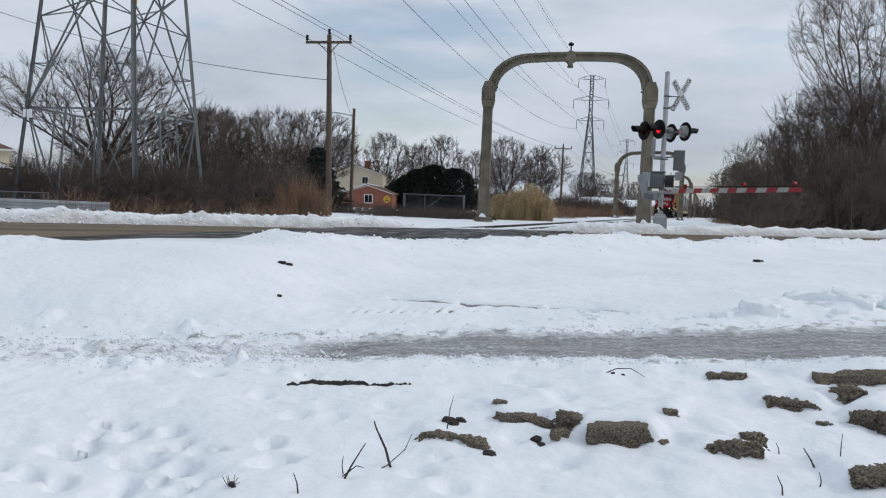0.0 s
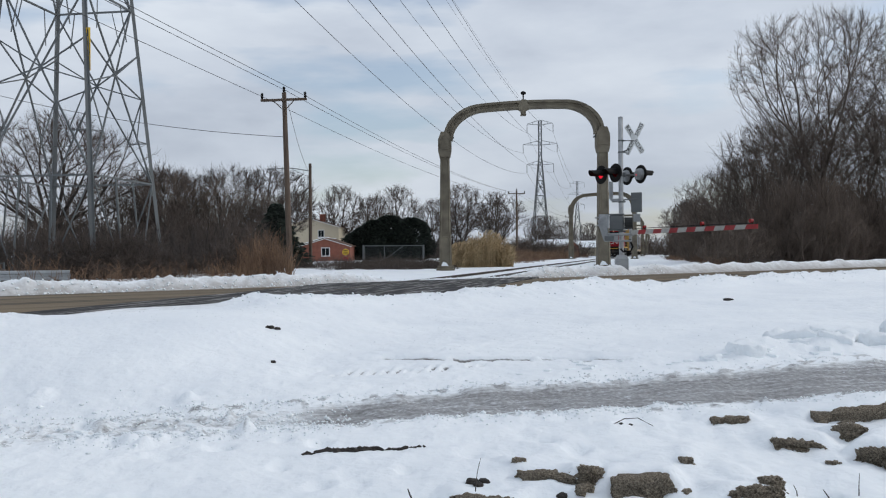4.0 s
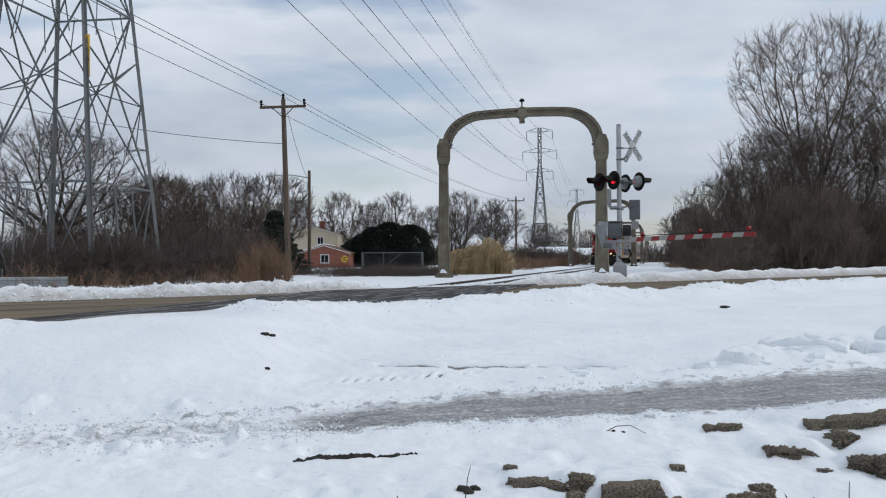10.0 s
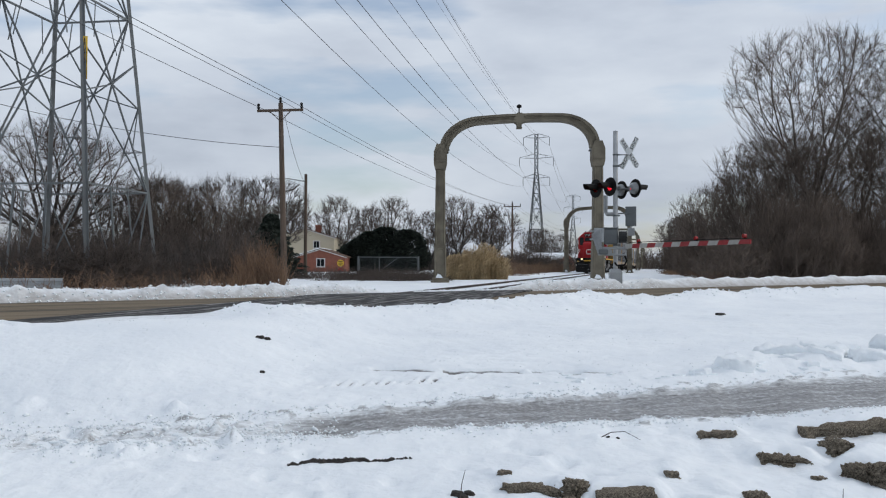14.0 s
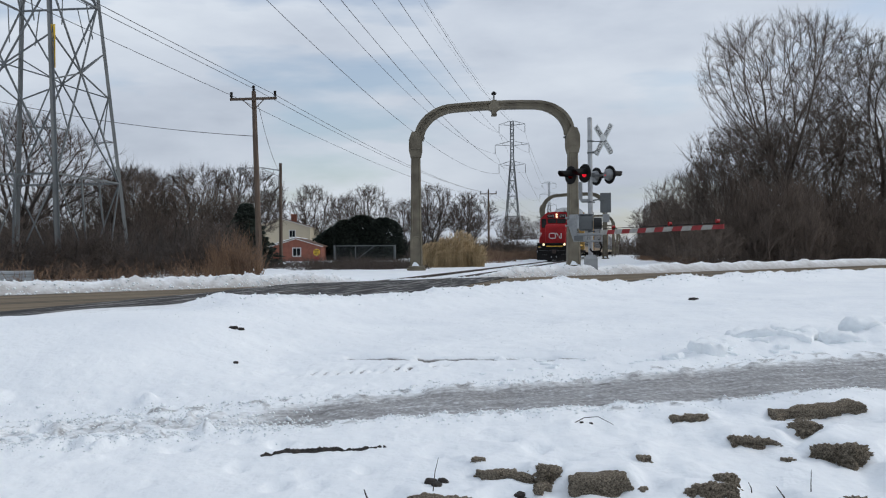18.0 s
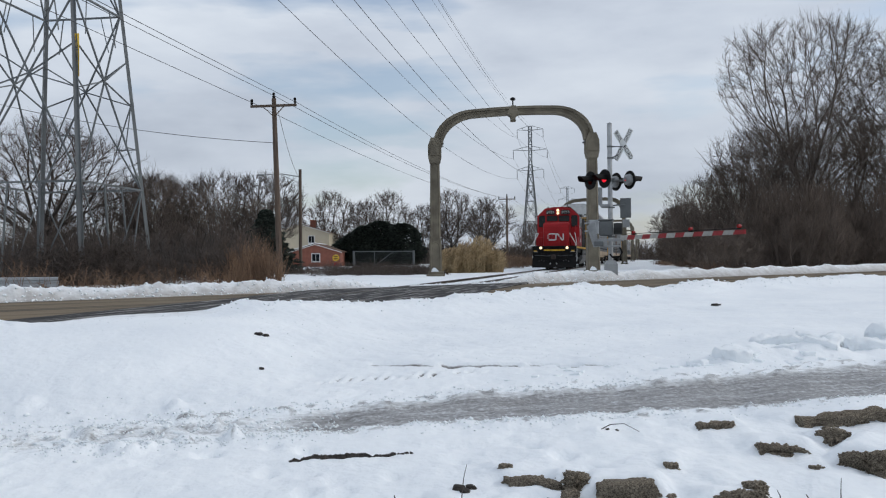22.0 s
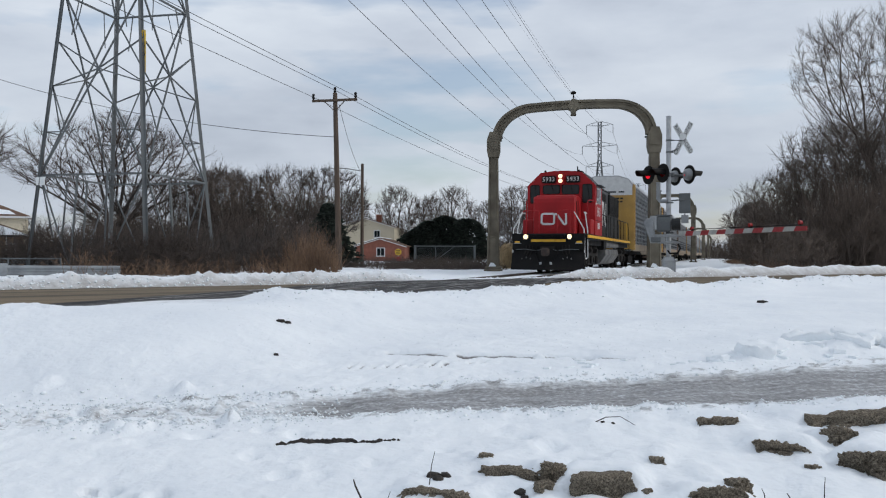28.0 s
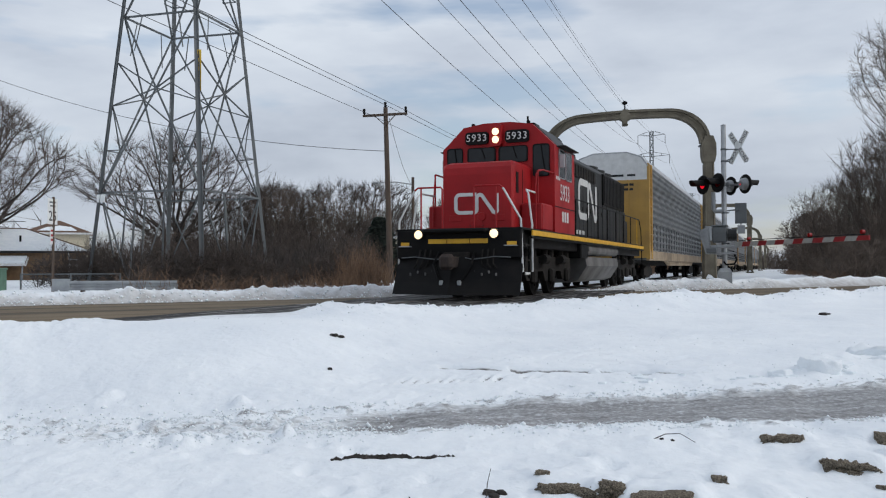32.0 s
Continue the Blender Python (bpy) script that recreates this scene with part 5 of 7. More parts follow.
    for x0, x1, z0, z1 in ((-0.78, -0.07, 3.44, 3.80), (0.07, 0.78, 3.42, 3.80), (-1.36, -0.96, 3.04, 3.80), (0.96, 1.36, 3.04, 3.80)):
        pts = rounded_panel(x0, x1, z0, z1, 0.07)
        win = part("front_window", Build().prism(pts, 3.00, 3.03), GLASSDARK, cab, "dark cab window")
        part("gasket", frame_ring(pts, 0.035, 3.02, 2.988, "y"), BLACK, win)
        part("wiper", Build().beam(((x0 + x1) / 2, 2.98, z1), ((x0 + x1) / 2 + 0.10, 2.975, z0 + 0.08), 0.018), BLACK, win)
    for s in (-1, 1):
        for y0, y1 in ((3.45, 4.05), (4.18, 4.78)):
            pts = rounded_panel(y0, y1, 3.02, 3.72, 0.06)
            a, b = (1.485, 1.515) if s > 0 else (-1.485, -1.515)
            win = part("side_window", Build().prism(pts, min(a, b), max(a, b), axis="x"), GLASSDARK, cab, "dark sliding side window")
            part("gasket", frame_ring(pts, 0.035, a, b * 1.006, "x"), ALU, win)
        part("mirror", Build().box((s * 1.60, 3.40, 3.42), (0.14, 0.03, 0.34), 0.01), ALU, cab)
        part("sunshade", Build().box((s * 1.60, 4.1, 3.80), (0.22, 1.5, 0.03), 0.01), HOODGREY, cab)
        # number and lettering on the cab side
        right = (0, 1, 0) if s > 0 else (0, -1, 0)
        part("cab_number", text_mesh("5933", 0.60, 0.003), WHITE, cab, "white road number", m=frame_axes((s * 1.507, 4.08, 2.62), right, (0, 0, 1)) @ Matrix.Diagonal((0.86, 1, 1, 1)))
        for dy in (-0.26, 0.0, 0.26):
            part("stencil_bar", Build().box((s * 1.507, 4.1 + dy, 2.02), (0.006, 0.17, 0.27)), WHITE, cab)
        part("seam", Build().box((s * 1.502, 4.1, 2.25), (0.012, 2.16, 0.025)), BLACK, cab)
        for y in (3.2, 3.35, 3.5):
            part("stencil_bar", Build().box((s * 1.507, y, 2.98), (0.006, 0.10, 0.09)), WHITE, cab)
        # number boards
        pts = rounded_panel(s * 0.54 - 0.31, s * 0.54 + 0.31, 3.90, 4.22, 0.08)
        board = part("number_board", Build().prism(pts, 2.94, 3.03), BLACK, cab, "black number board with white figures")
        part("figures", text_mesh("5933", 0.27, 0.002, 1.08), WHITE, board, m=frame_axes((s * 0.54, 2.936, 4.06), (1, 0, 0), (0, 0, 1)))
        part("marker_lamp", Build().box((s * 0.75, 3.3, 4.45), (0.08, 0.12, 0.10), 0.02), BLACK, cab)
    housing = part("headlight_housing", Build().prism(rounded_panel(-0.16, 0.16, 3.82, 4.40, 0.10), 2.86, 3.03), RED, cab)
    for z in (3.985, 4.19):
        part("headlight", Build().lathe([(0.0, 0.02), (0.07, 0.015), (0.094, 0.0)], pose(0, 2.855, z, 90, 0, 0), n=18), LAMPWARM, housing, "lit warm white headlight", smooth=True)
    part("antenna", Build().box((0.62, 3.7, 4.44), (0.5, 0.5, 0.04), 0.01).tube([(0.62, 3.7, 4.45), (0.62, 3.7, 4.68)], 0.03, 6), BLACK, cab)
    # long hood
    part("long_hood", Build().prism([(-0.92, 1.60), (0.92, 1.60), (0.92, 3.95), (0.75, 4.14), (-0.75, 4.14), (-0.92, 3.95)], 5.20, 16.40), HOODGREY, top, "dark grey hood with doors")
    part("blower_housing", Build().box((0, 5.75, 2.95), (2.36, 1.0, 2.3), 0.05), HOODGREY, top)
    for s in (-1, 1):
        y = 6.45
        while y < 11.7:
            part("hood_door", Build().box((s * 0.93, y + 0.29, 2.55), (0.03, 0.54, 1.66), 0.012), HOODGREY, top)
            part("door_latch", Build().box((s * 0.95, y + 0.50, 2.55), (0.03, 0.04, 0.14), 0.006), UNDER, top)
            y += 0.60
        y = 12.05
        while y < 16.2:
            part("hood_door", Build().box((s * 0.93, y + 0.32, 2.30), (0.03, 0.60, 1.20), 0.012), HOODGREY, top)
            y += 0.66
        # flared radiator with shutters
        rad = part("radiator", Build().box((s * 0.94, 14.1, 3.45), (0.10, 4.2, 1.10), 0.02), BLACK, top, "black radiator intake")
        for i in range(14):
            part("shutter", Build().box((s * 0.995, 12.22 + 0.29 * i, 3.45), (0.03, 0.22, 0.95), 0.006), BLACK, rad)
        part("hood_grille", Build().box((s * 0.935, 9.0, 3.70), (0.03, 3.4, 0.42), 0.008), BLACK, top)
        for i in range(9):
            part("hood_louvre", Build().box((s * 0.955, 7.5 + 0.38 * i, 3.70), (0.03, 0.30, 0.34), 0.008), UNDER, top)
        right = (0, 1, 0) if s > 0 else (0, -1, 0)
        emblem(top, frame_axes((s * 0.952, 9.5, 2.86), right, (0, 0, 1)), 1.28)
        part("slash_stripe", ribbon([(-0.30, 1.1), (0.02, 0.1), (-0.10, -1.1)], 0.16, 0.006, frame_axes((s * 1.182, 5.85, 3.0), right, (0, 0, 1))), WHITE, top, "white slanting stripe")
        for i in range(5):
            part("stencil_bar", Build().box((s * 0.95, 6.9 + 0.48 * i, 1.80), (0.012, 0.30, 0.13)), WHITE, top)
        # walkway rail
        part("walkway_rail", Build().tube([(s * 1.44, 5.35, 2.62), (s * 1.44, 17.0, 2.62), (s * 1.44, 17.5, 2.2), (s * 1.46, 17.6, 0.8)], 0.02, 7), BLACK, top)
        for i in range(8):
            part("stanchion", Build().tube([(s * 1.44, 5.6 + 1.55 * i, 1.58), (s * 1.44, 5.6 + 1.55 * i, 2.62)], 0.02, 6), YELLOW if i > 6 else BLACK, top)
        # trucks
        for yc in (3.62, 15.1):
            sf = Build().prism([(yc - 2.35, 0.62), (yc - 2.2, 0.98), (yc + 2.2, 0.98), (yc + 2.35, 0.62), (yc + 2.1, 0.40), (yc + 1.35, 0.40), (yc + 1.15, 0.62), (yc + 0.65, 0.62),
                                (yc + 0.45, 0.38), (yc - 0.45, 0.38), (yc - 0.65, 0.62), (yc - 1.15, 0.62), (yc - 1.35, 0.40), (yc - 2.1, 0.40)], min(s * 1.06, s * 1.20), max(s * 1.06, s * 1.20), axis="x")
            frame_part = part("truck_sideframe", sf, UNDER, top, "sooty truck side frame")
            for dy in (-1.68, 0.0, 1.68):
                part("journal_box", Build().box((s * 1.24, yc + dy, 0.51), (0.14, 0.34, 0.36), 0.05), UNDER, frame_part)
                for e in (-0.3, 0.3):
                    part("spring", Build().tube([(s * 1.14, yc + dy + e, 0.98), (s * 1.14, yc + dy + e, 1.18)], 0.09, 8), UNDER, frame_part)
            for dy in (-0.85, 0.85):
                part("brake_cylinder", Build().tube([(s * 1.30, yc + dy - 0.22, 0.92), (s * 1.30, yc + dy + 0.22, 0.92)], 0.12, 10), UNDER, frame_part)
        part("battery_box", Build().box((s * 1.22, 6.6, 1.18), (0.5, 0.9, 0.42), 0.03), BLACK, top)
        part("air_tank", Build().tube([(s * 1.28, 7.3, 1.25), (s * 1.28, 12.2, 1.25)], 0.17, 12), TANKGREY, top)
    tank = [(-1.38, 1.02), (-1.42, 0.75), (-1.15, 0.34), (-0.9, 0.26), (0.9, 0.26), (1.15, 0.34), (1.42, 0.75), (1.38, 1.02)]
    part("fuel_tank", Build().prism(tank, 7.1, 12.3), TANKGREY, top, "dusty grey fuel tank")
    for y in (6.3, 7.6):
        part("roof_fan", Build().lathe([(0.62, 4.12), (0.62, 4.30), (0.50, 4.34), (0.0, 4.34)], Matrix.Translation((0, y + 1.6, 0)), n=20), HOODGREY, top)
    for y in (12.9, 14.2, 15.5):
        part("roof_fan", Build().lathe([(0.60, 4.12), (0.60, 4.36), (0.48, 4.40), (0.0, 4.40)], Matrix.Translation((0, y, 0)), n=20), HOODGREY, top)
    part("exhaust_stack", Build().box((0, 10.4, 4.28), (0.5, 0.9, 0.28), 0.04), UNDER, top)
    for s, dy in ((-1, 0.0), (0, -0.1), (1, 0.0)):
        part("horn", Build().lathe([(0.02, 0.0), (0.03, 0.18), (0.10, 0.30)], pose(0.55 + 0.18 * s, 6.9 + dy, 4.36, 90, 0, 0), n=10), BLACK, top)
    part("horn_stand", Build().tube([(0.55, 6.95, 4.10), (0.55, 6.95, 4.36)], 0.04, 6), BLACK, top)
    part("bell", Build().lathe([(0.0, 0.16), (0.08, 0.14), (0.11, 0.0), (0.16, -0.08)], pose(0.95, 5.5, 4.18), n=14), BLACK, top)
    part("cab_step_gap", Build().box((0, 17.0, 2.1), (1.8, 0.9, 1.0), 0.05), HOODGREY, top)
    part("rear_coupler", Build().box((0, 18.1, 0.84), (0.26, 0.9, 0.24), 0.03), UNDER, top)
    axles = [wheelset(top, 3.62 + d) for d in (-1.68, 0, 1.68)] + [wheelset(top, 15.1 + d) for d in (-1.68, 0, 1.68)]
    return top, axles


loco, LOCO_AXLES = locomotive()


def corrugated(y0, y1, z0, z1, x, s, ribs):
    bd = Build()
    vs = []
    k = ribs * 4
    for i in range(k + 1):
        z = z0 + (z1 - z0) * i / k
        out = (0.0, 0.07, 0.07, 0.0)[i % 4]
        vs += [(x + s * out, y0, z), (x + s * out, y1, z)]
    fs = [(2 * i, 2 * i + 1, 2 * i + 3, 2 * i + 2)[::s] for i in range(k)]
    bd.add(vs, fs)
    return bd


def autorack(name, label, endmat, topmat):
    top = thing(name, TRACK @ pose(0, 80, 0), label, "railcar", "covered railcars of the train")
    L = 26.6
    sect = [(-1.55, 1.05), (1.55, 1.05), (1.55, 5.0), (1.29, 5.36), (0.7, 5.57), (-0.7, 5.57), (-1.29, 5.36), (-1.55, 5.0)]
    part("shell", Build().prism(sect, 0.12, L - 0.12), GALVDARK, top)
    arc = [(-1.60, 5.02), (-1.34, 5.42), (-0.72, 5.63), (0.72, 5.63), (1.34, 5.42), (1.60, 5.02)]
    low = [(x * 0.985, z - 0.05) for x, z in arc]
    k = len(arc)
    vs = [(x, y, z) for y in (0.0, L) for x, z in arc + low]
    fs = []
    for i in range(k - 1):
        fs += [(i, i + 1, 2 * k + i + 1, 2 * k + i), (k + i, 3 * k + i, 3 * k + i + 1, k + i + 1), (i, k + i, k + i + 1, i + 1), (2 * k + i, 2 * k + i + 1, 3 * k + i + 1, 3 * k + i)]
    fs += [(0, 2 * k, 3 * k, k), (k - 1, 2 * k - 1, 4 * k - 1, 3 * k - 1)]
    part("roof", Build().add(vs, fs), ALU, top, "dull metal roof")
    for y, a, b in ((0.06, 0.0, 0.12), (L, L - 0.12, L)):
        part("end_door", Build().prism([(-1.53, 1.1), (1.53, 1.1), (1.53, 4.42), (-1.53, 4.42)], a, b), endmat, top, "painted end door")
        part("end_gable", Build().prism([(-1.55, 4.42), (1.55, 4.42), (1.55, 5.0), (1.29, 5.37), (0.7, 5.575), (-0.7, 5.575), (-1.29, 5.37), (-1.55, 5.0)], a, b), topmat, top, "white end gable")
    for i in range(7):
        part("door_rib", Build().box((-1.2 + 0.4 * i, -0.012, 2.75), (0.05, 0.03, 3.2), 0.006), endmat, top)
    for x, w in ((0.2, 0.75), (0.9, 0.35)):
        part("stencil_bar", Build().box((x, -0.006, 4.62), (w, 0.02, 0.09)), HOODGREY, top)
    for x, z in ((0.75, 4.22), (0.72, 4.02)):
        part("stencil_bar", Build().box((x, -0.012, z), (0.5, 0.02, 0.10)), HOODGREY, top)
    n = 11
    w = (L - 2.0) / n
    for s in (-1, 1):
        panel = corrugated(0.01, w - 0.01, 1.45, 4.98, 0, s, 13).mesh("side_panel")
        low = Build().box((s * 0.02, w / 2, 0), (0.04, w - 0.10, 0.50), 0.01).mesh("lower_panel")
        for i in range(n):
            part("side_panel", panel, RACKPANEL, top, m=pose(s * 1.565, 1.0 + i * w, 0))
            part("lower_panel", low, RACKPANEL, top, m=pose(s * 1.55, 1.0 + i * w, 1.66))
        post = Build().box((0, 0, 3.30), (0.05, 0.07, 3.5), 0.008).mesh("side_post")
        stake = Build().box((0, 0, 2.02), (0.05, 0.05, 1.15), 0.006).mesh("stake")
        for i in range(2 * n):
            part("stake", stake, RACKPANEL, top, m=pose(s * 1.62, 1.4 + i * w / 2, 0))
        for i in (0, n):
            part("side_post", post, RACKPANEL, top, m=pose(s * 1.575, 1.0 + i * w, 0))
        for y in (0.45, L - 0.45):
            part("corner_frame", Build().box((s * 1.58, y - 0.36, 3.08), (0.16, 0.16, 4.05), 0.02).box((s * 1.58, y + 0.40, 3.08), (0.16, 0.16, 4.05), 0.02).box((s * 1.55, y, 3.08), (0.05, 0.8, 4.0), 0.01), endmat, top)
            for k in range(9):
                part("ladder_rung", Build().tube([(s * 1.64, y - 0.3, 1.3 + 0.40 * k), (s * 1.64, y + 0.34, 1.3 + 0.40 * k)], 0.016, 5), endmat, top)
        part("side_sill", Build().box((s * 1.53, L / 2, 1.20), (0.16, L - 0.3, 0.42), 0.02), RACKSILL, top, "dusty tan side sill")
        part("sill_skirt", Build().prism([(6.0, 1.0), (7.2, 0.78), (L - 7.2, 0.78), (L - 6.0, 1.0)], min(s * 1.46, s * 1.52), max(s * 1.46, s * 1.52), axis="x"), RACKSILL, top)
        for yc in (3.2, L - 3.2):
            part("truck_sideframe", Build().prism([(yc - 1.35, 0.35), (yc - 1.35, 0.62), (yc - 0.5, 0.78), (yc + 0.5, 0.78), (yc + 1.35, 0.62), (yc + 1.35, 0.35), (yc + 0.9, 0.35), (yc + 0.4, 0.22), (yc - 0.4, 0.22), (yc - 0.9, 0.35)],
                                                  min(s * 0.98, s * 1.12), max(s * 0.98, s * 1.12), axis="x"), UNDER, top)
    part("centre_sill", Build().box((0, L / 2, 0.95), (0.8, L, 0.34), 0.02), UNDER, top)
    for y in (-0.4, L + 0.4):
        part("coupler", Build().box((0, y, 0.84), (0.26, 0.9, 0.26), 0.04), UNDER, top)
    axles = [wheelset(top, y, 0.42) for y in (2.3, 4.1, L - 4.1, L - 2.3)]
    return top, axles


rack, RACK_AXLES = autorack("autorack_car", "tall covered railcar with silver corrugated sides and yellow ends", RACKYELLOW, WHITE)
rack_b, _ = autorack("autorack_car", "tall covered railcar with silver corrugated sides and brown ends", RACKBROWN, RACKBROWN)
RACKS = [rack, rack_b]
for i in range(6):
    RACKS.append(copy_thing(rack if i in (1, 4) else rack_b, TRACK @ pose(0, 140 + 28 * i, 0)))


# bare winter plants: branches reach out for points spread through the crown
def branch_net(rng, roots, targets, bal):
    """Joins every target to the nearest branch, keeping the way from the root short."""
    n0 = len(roots)
    pos = np.zeros((n0 + len(targets), 3))
    pos[:n0] = roots
    length = np.zeros(len(pos))
    for i in range(1, n0):
        length[i] = 0.0
    parent = [-1] * len(pos)
    n = n0
    for t in targets:
        d = np.sqrt(((pos[:n] - t) ** 2).sum(1))
        k = int(np.argmin(d + bal * length[:n]))
        pos[n] = t
        length[n] = length[k] + d[k]
        parent[n] = k
        n += 1
    return pos, parent


def grow_plant(seed, roots, linked, targets, bal, tip, twigs, twig_len, twig_r, gamma=1.9, up=0.35, split=0.05, fat=1.0):
    """Wood and twigs of one leafless plant as two builds."""
    rng = random.Random(seed)
    pos, parent = branch_net(rng, roots, targets, bal)
    n0, n = len(roots), len(pos)
    if linked:
        for i in range(1, n0):
            parent[i] = i - 1
    kids = [[] for _ in range(n)]
    for i, p in enumerate(parent):
        if p >= 0:
            kids[p].append(i)
    load = [0.0] * n
    order = sorted(range(n), reverse=True)
    for i in order:
        if not kids[i]:
            load[i] = tip ** gamma
        if parent[i] >= 0:
            load[parent[i]] += load[i]
    rad = [fat * l ** (1 / gamma) for l in load]
    wood, fine = Build(), Build()
    pv = [Vector(p) for p in pos]
    # straighten the limbs a little
    for _ in range(6):
        old = [p.copy() for p in pv]
        for i in range(n0, n):
            if kids[i] and parent[i] >= 0:
                k = max(kids[i], key=lambda j: load[j])
                pv[i] = old[i] * 0.4 + (old[parent[i]] + old[k]) * 0.3
    stack = [i for i in range(n) if parent[i] < 0]
    while stack:
        i = stack.pop()
        chain = [i]
        while kids[chain[-1]]:
            ks = sorted(kids[chain[-1]], key=lambda k: -load[k])
            chain.append(ks[0])
        for c in chain:
            for k in sorted(kids[c], key=lambda k: -load[k])[1:]:
                stack.append(k)
        pts = [pv[c] for c in chain]
        rs = [rad[c] for c in chain]
        if parent[i] >= 0:
            pts.insert(0, pv[parent[i]])
            rs.insert(0, min(rad[i] * 1.15, rad[parent[i]]))
        if len(pts) < 2:
            continue
        (wood if rs[0] > split else fine).tube(pts, rs, 8 if rs[0] > 0.12 else 5 if rs[0] > 0.05 else 3, caps=False)
    for i in range(n0, n):
        if rad[i] > 3.5 * tip:
            continue
        base, d0 = pv[i], (pv[i] - pv[parent[i]])
        d0 = d0.normalized() if d0.length > 1e-6 else Vector((0, 0, 1))
        for _ in range(twigs):
            d = (d0 + Vector((rng.gauss(0, 0.55), rng.gauss(0, 0.55), rng.gauss(up, 0.4)))).normalized()
            q = pv[parent[i]].lerp(base, rng.random())
            e = q + d * twig_len * rng.uniform(0.5, 1.25)
            s = d.orthogonal().normalized() * twig_r
            w = d.cross(s)
            fine.add([q + s, q - s * 0.5 + w * 0.87, q - s * 0.5 - w * 0.87, e], [(0, 1, 3), (1, 2, 3), (2, 0, 3)])
    return wood, fine


def bare_tree_meshes(seed, height, width, low, nodes, tip, twigs, twig_len, twig_r, bal=0.35, bulge=0.62, fork=None, fat=1.0, bark=BARK, twig_mat=TWIG):
    rng = random.Random(seed)
    fork = fork or low
    trunk = [(0.10 * fork * rng.uniform(-1, 1) * k / 5, 0.10 * fork * rng.uniform(-1, 1) * k / 5, -0.3 + (fork + 0.3) * k / 5) for k in range(6)]
    lobes = [(rng.uniform(0, 6.28), rng.uniform(0.75, 1.15)) for _ in range(7)]
    pts = []
    while len(pts) < nodes:
        t, a = rng.random(), rng.uniform(0, 6.283)
        prof = (t / bulge) ** 0.7 if t < bulge else math.sqrt(max(0.0, 1 - ((t - bulge) / (1 - bulge)) ** 2))
        wob = 1 + 0.16 * math.sin(2 * a + lobes[0][0]) + 0.12 * math.sin(3 * a + 5 * t + lobes[1][0]) + 0.10 * math.sin(9 * t + lobes[2][0])
        if rng.random() > prof:
            continue
        r = width / 2 * prof * wob * math.sqrt(rng.uniform(0.02, 1.0))
        p = (r * math.cos(a), r * math.sin(a), low + (height - low) * t * (1 - 0.06 * rng.random()))
        # the crown gathers into clumps with open sky between
        if nz(p[0] * 0.42 + seed, p[1] * 0.42, p[2] * 0.42) < -0.04 and rng.random() < 0.8:
            continue
        pts.append(p)
    base = np.array((0, 0, fork))
    pts.sort(key=lambda p: math.dist(p, base) + rng.gauss(0, 0.3))
    wood, fine = grow_plant(seed, trunk, True, np.array(pts), bal, tip, twigs, twig_len, twig_r, fat=fat)
    meshes = wood.mesh("trunk", True), fine.mesh("crown")
    for me, mat in zip(meshes, (bark, twig_mat)):
        me.materials.append(mat)
    return meshes


def tree(meshes, m, label, scale=1.0, group="bare trees"):
    top = thing("tree", m @ Matrix.Diagonal((scale, scale, scale, 1)), label, "tree", group)
    part("trunk", meshes[0], None, top)
    part("crown", meshes[1], None, top, "leafless twigs")
    return top


TALL = bare_tree_meshes(11, 17.8, 14.0, 3.6, 3900, 0.0055, 6, 0.85, 0.0065, 0.30, 0.66, 5.2, 1.15, PALEBARK, PALETWIG)
BROAD = bare_tree_meshes(23, 10.6, 12.6, 1.8, 2700, 0.0068, 6, 0.75, 0.0085, 0.26, 0.55, 1.2, 1.4)
ROUND = bare_tree_meshes(29, 7.8, 8.2, 0.9, 1500, 0.0065, 5, 0.75, 0.010, 0.28, 0.60, 0.8)
SMALL = bare_tree_meshes(37, 8.4, 5.8, 0.9, 1000, 0.006, 4, 0.8, 0.0075, 0.30, 0.60, 1.0, 1.0, PALEBARK, PALETWIG)
FARTREE = bare_tree_meshes(41, 11.4, 8.8, 2.2, 1200, 0.009, 6, 0.85, 0.012, 0.30, 0.55, 2.0)

for x, y, s, turn in ((12.1, 62.4, 1.0, 20), (18.2, 64.0, 0.93, 140), (22.5, 60.0, 0.85, 250)):
    tree(TALL, pose(x, y, -0.1, 0, 0, turn), "tall bare tree standing in a brown thicket", s)
for x, y, s, turn in ((-38.3, 47.8, 1.0, 0), (-53.0, 42.8, 1.32, 250)):
    tree(BROAD, pose(x, y, -0.1, 0, 0, turn), "broad bare tree beyond the lattice tower", s)
for x, y, s, turn in ((-35.0, 56.0, 0.98, 200), (-31.2, 58.6, 1.0, 60), (-28.4, 60.2, 1.0, 290), (-40.5, 57.0, 0.9, 150), (-33.0, 53.0, 0.85, 20), (-37.6, 60.0, 1.0, 100)):
    tree(ROUND, pose(x, y, -0.1, 0, 0, turn), "dense low bare tree behind dark scrub", s)
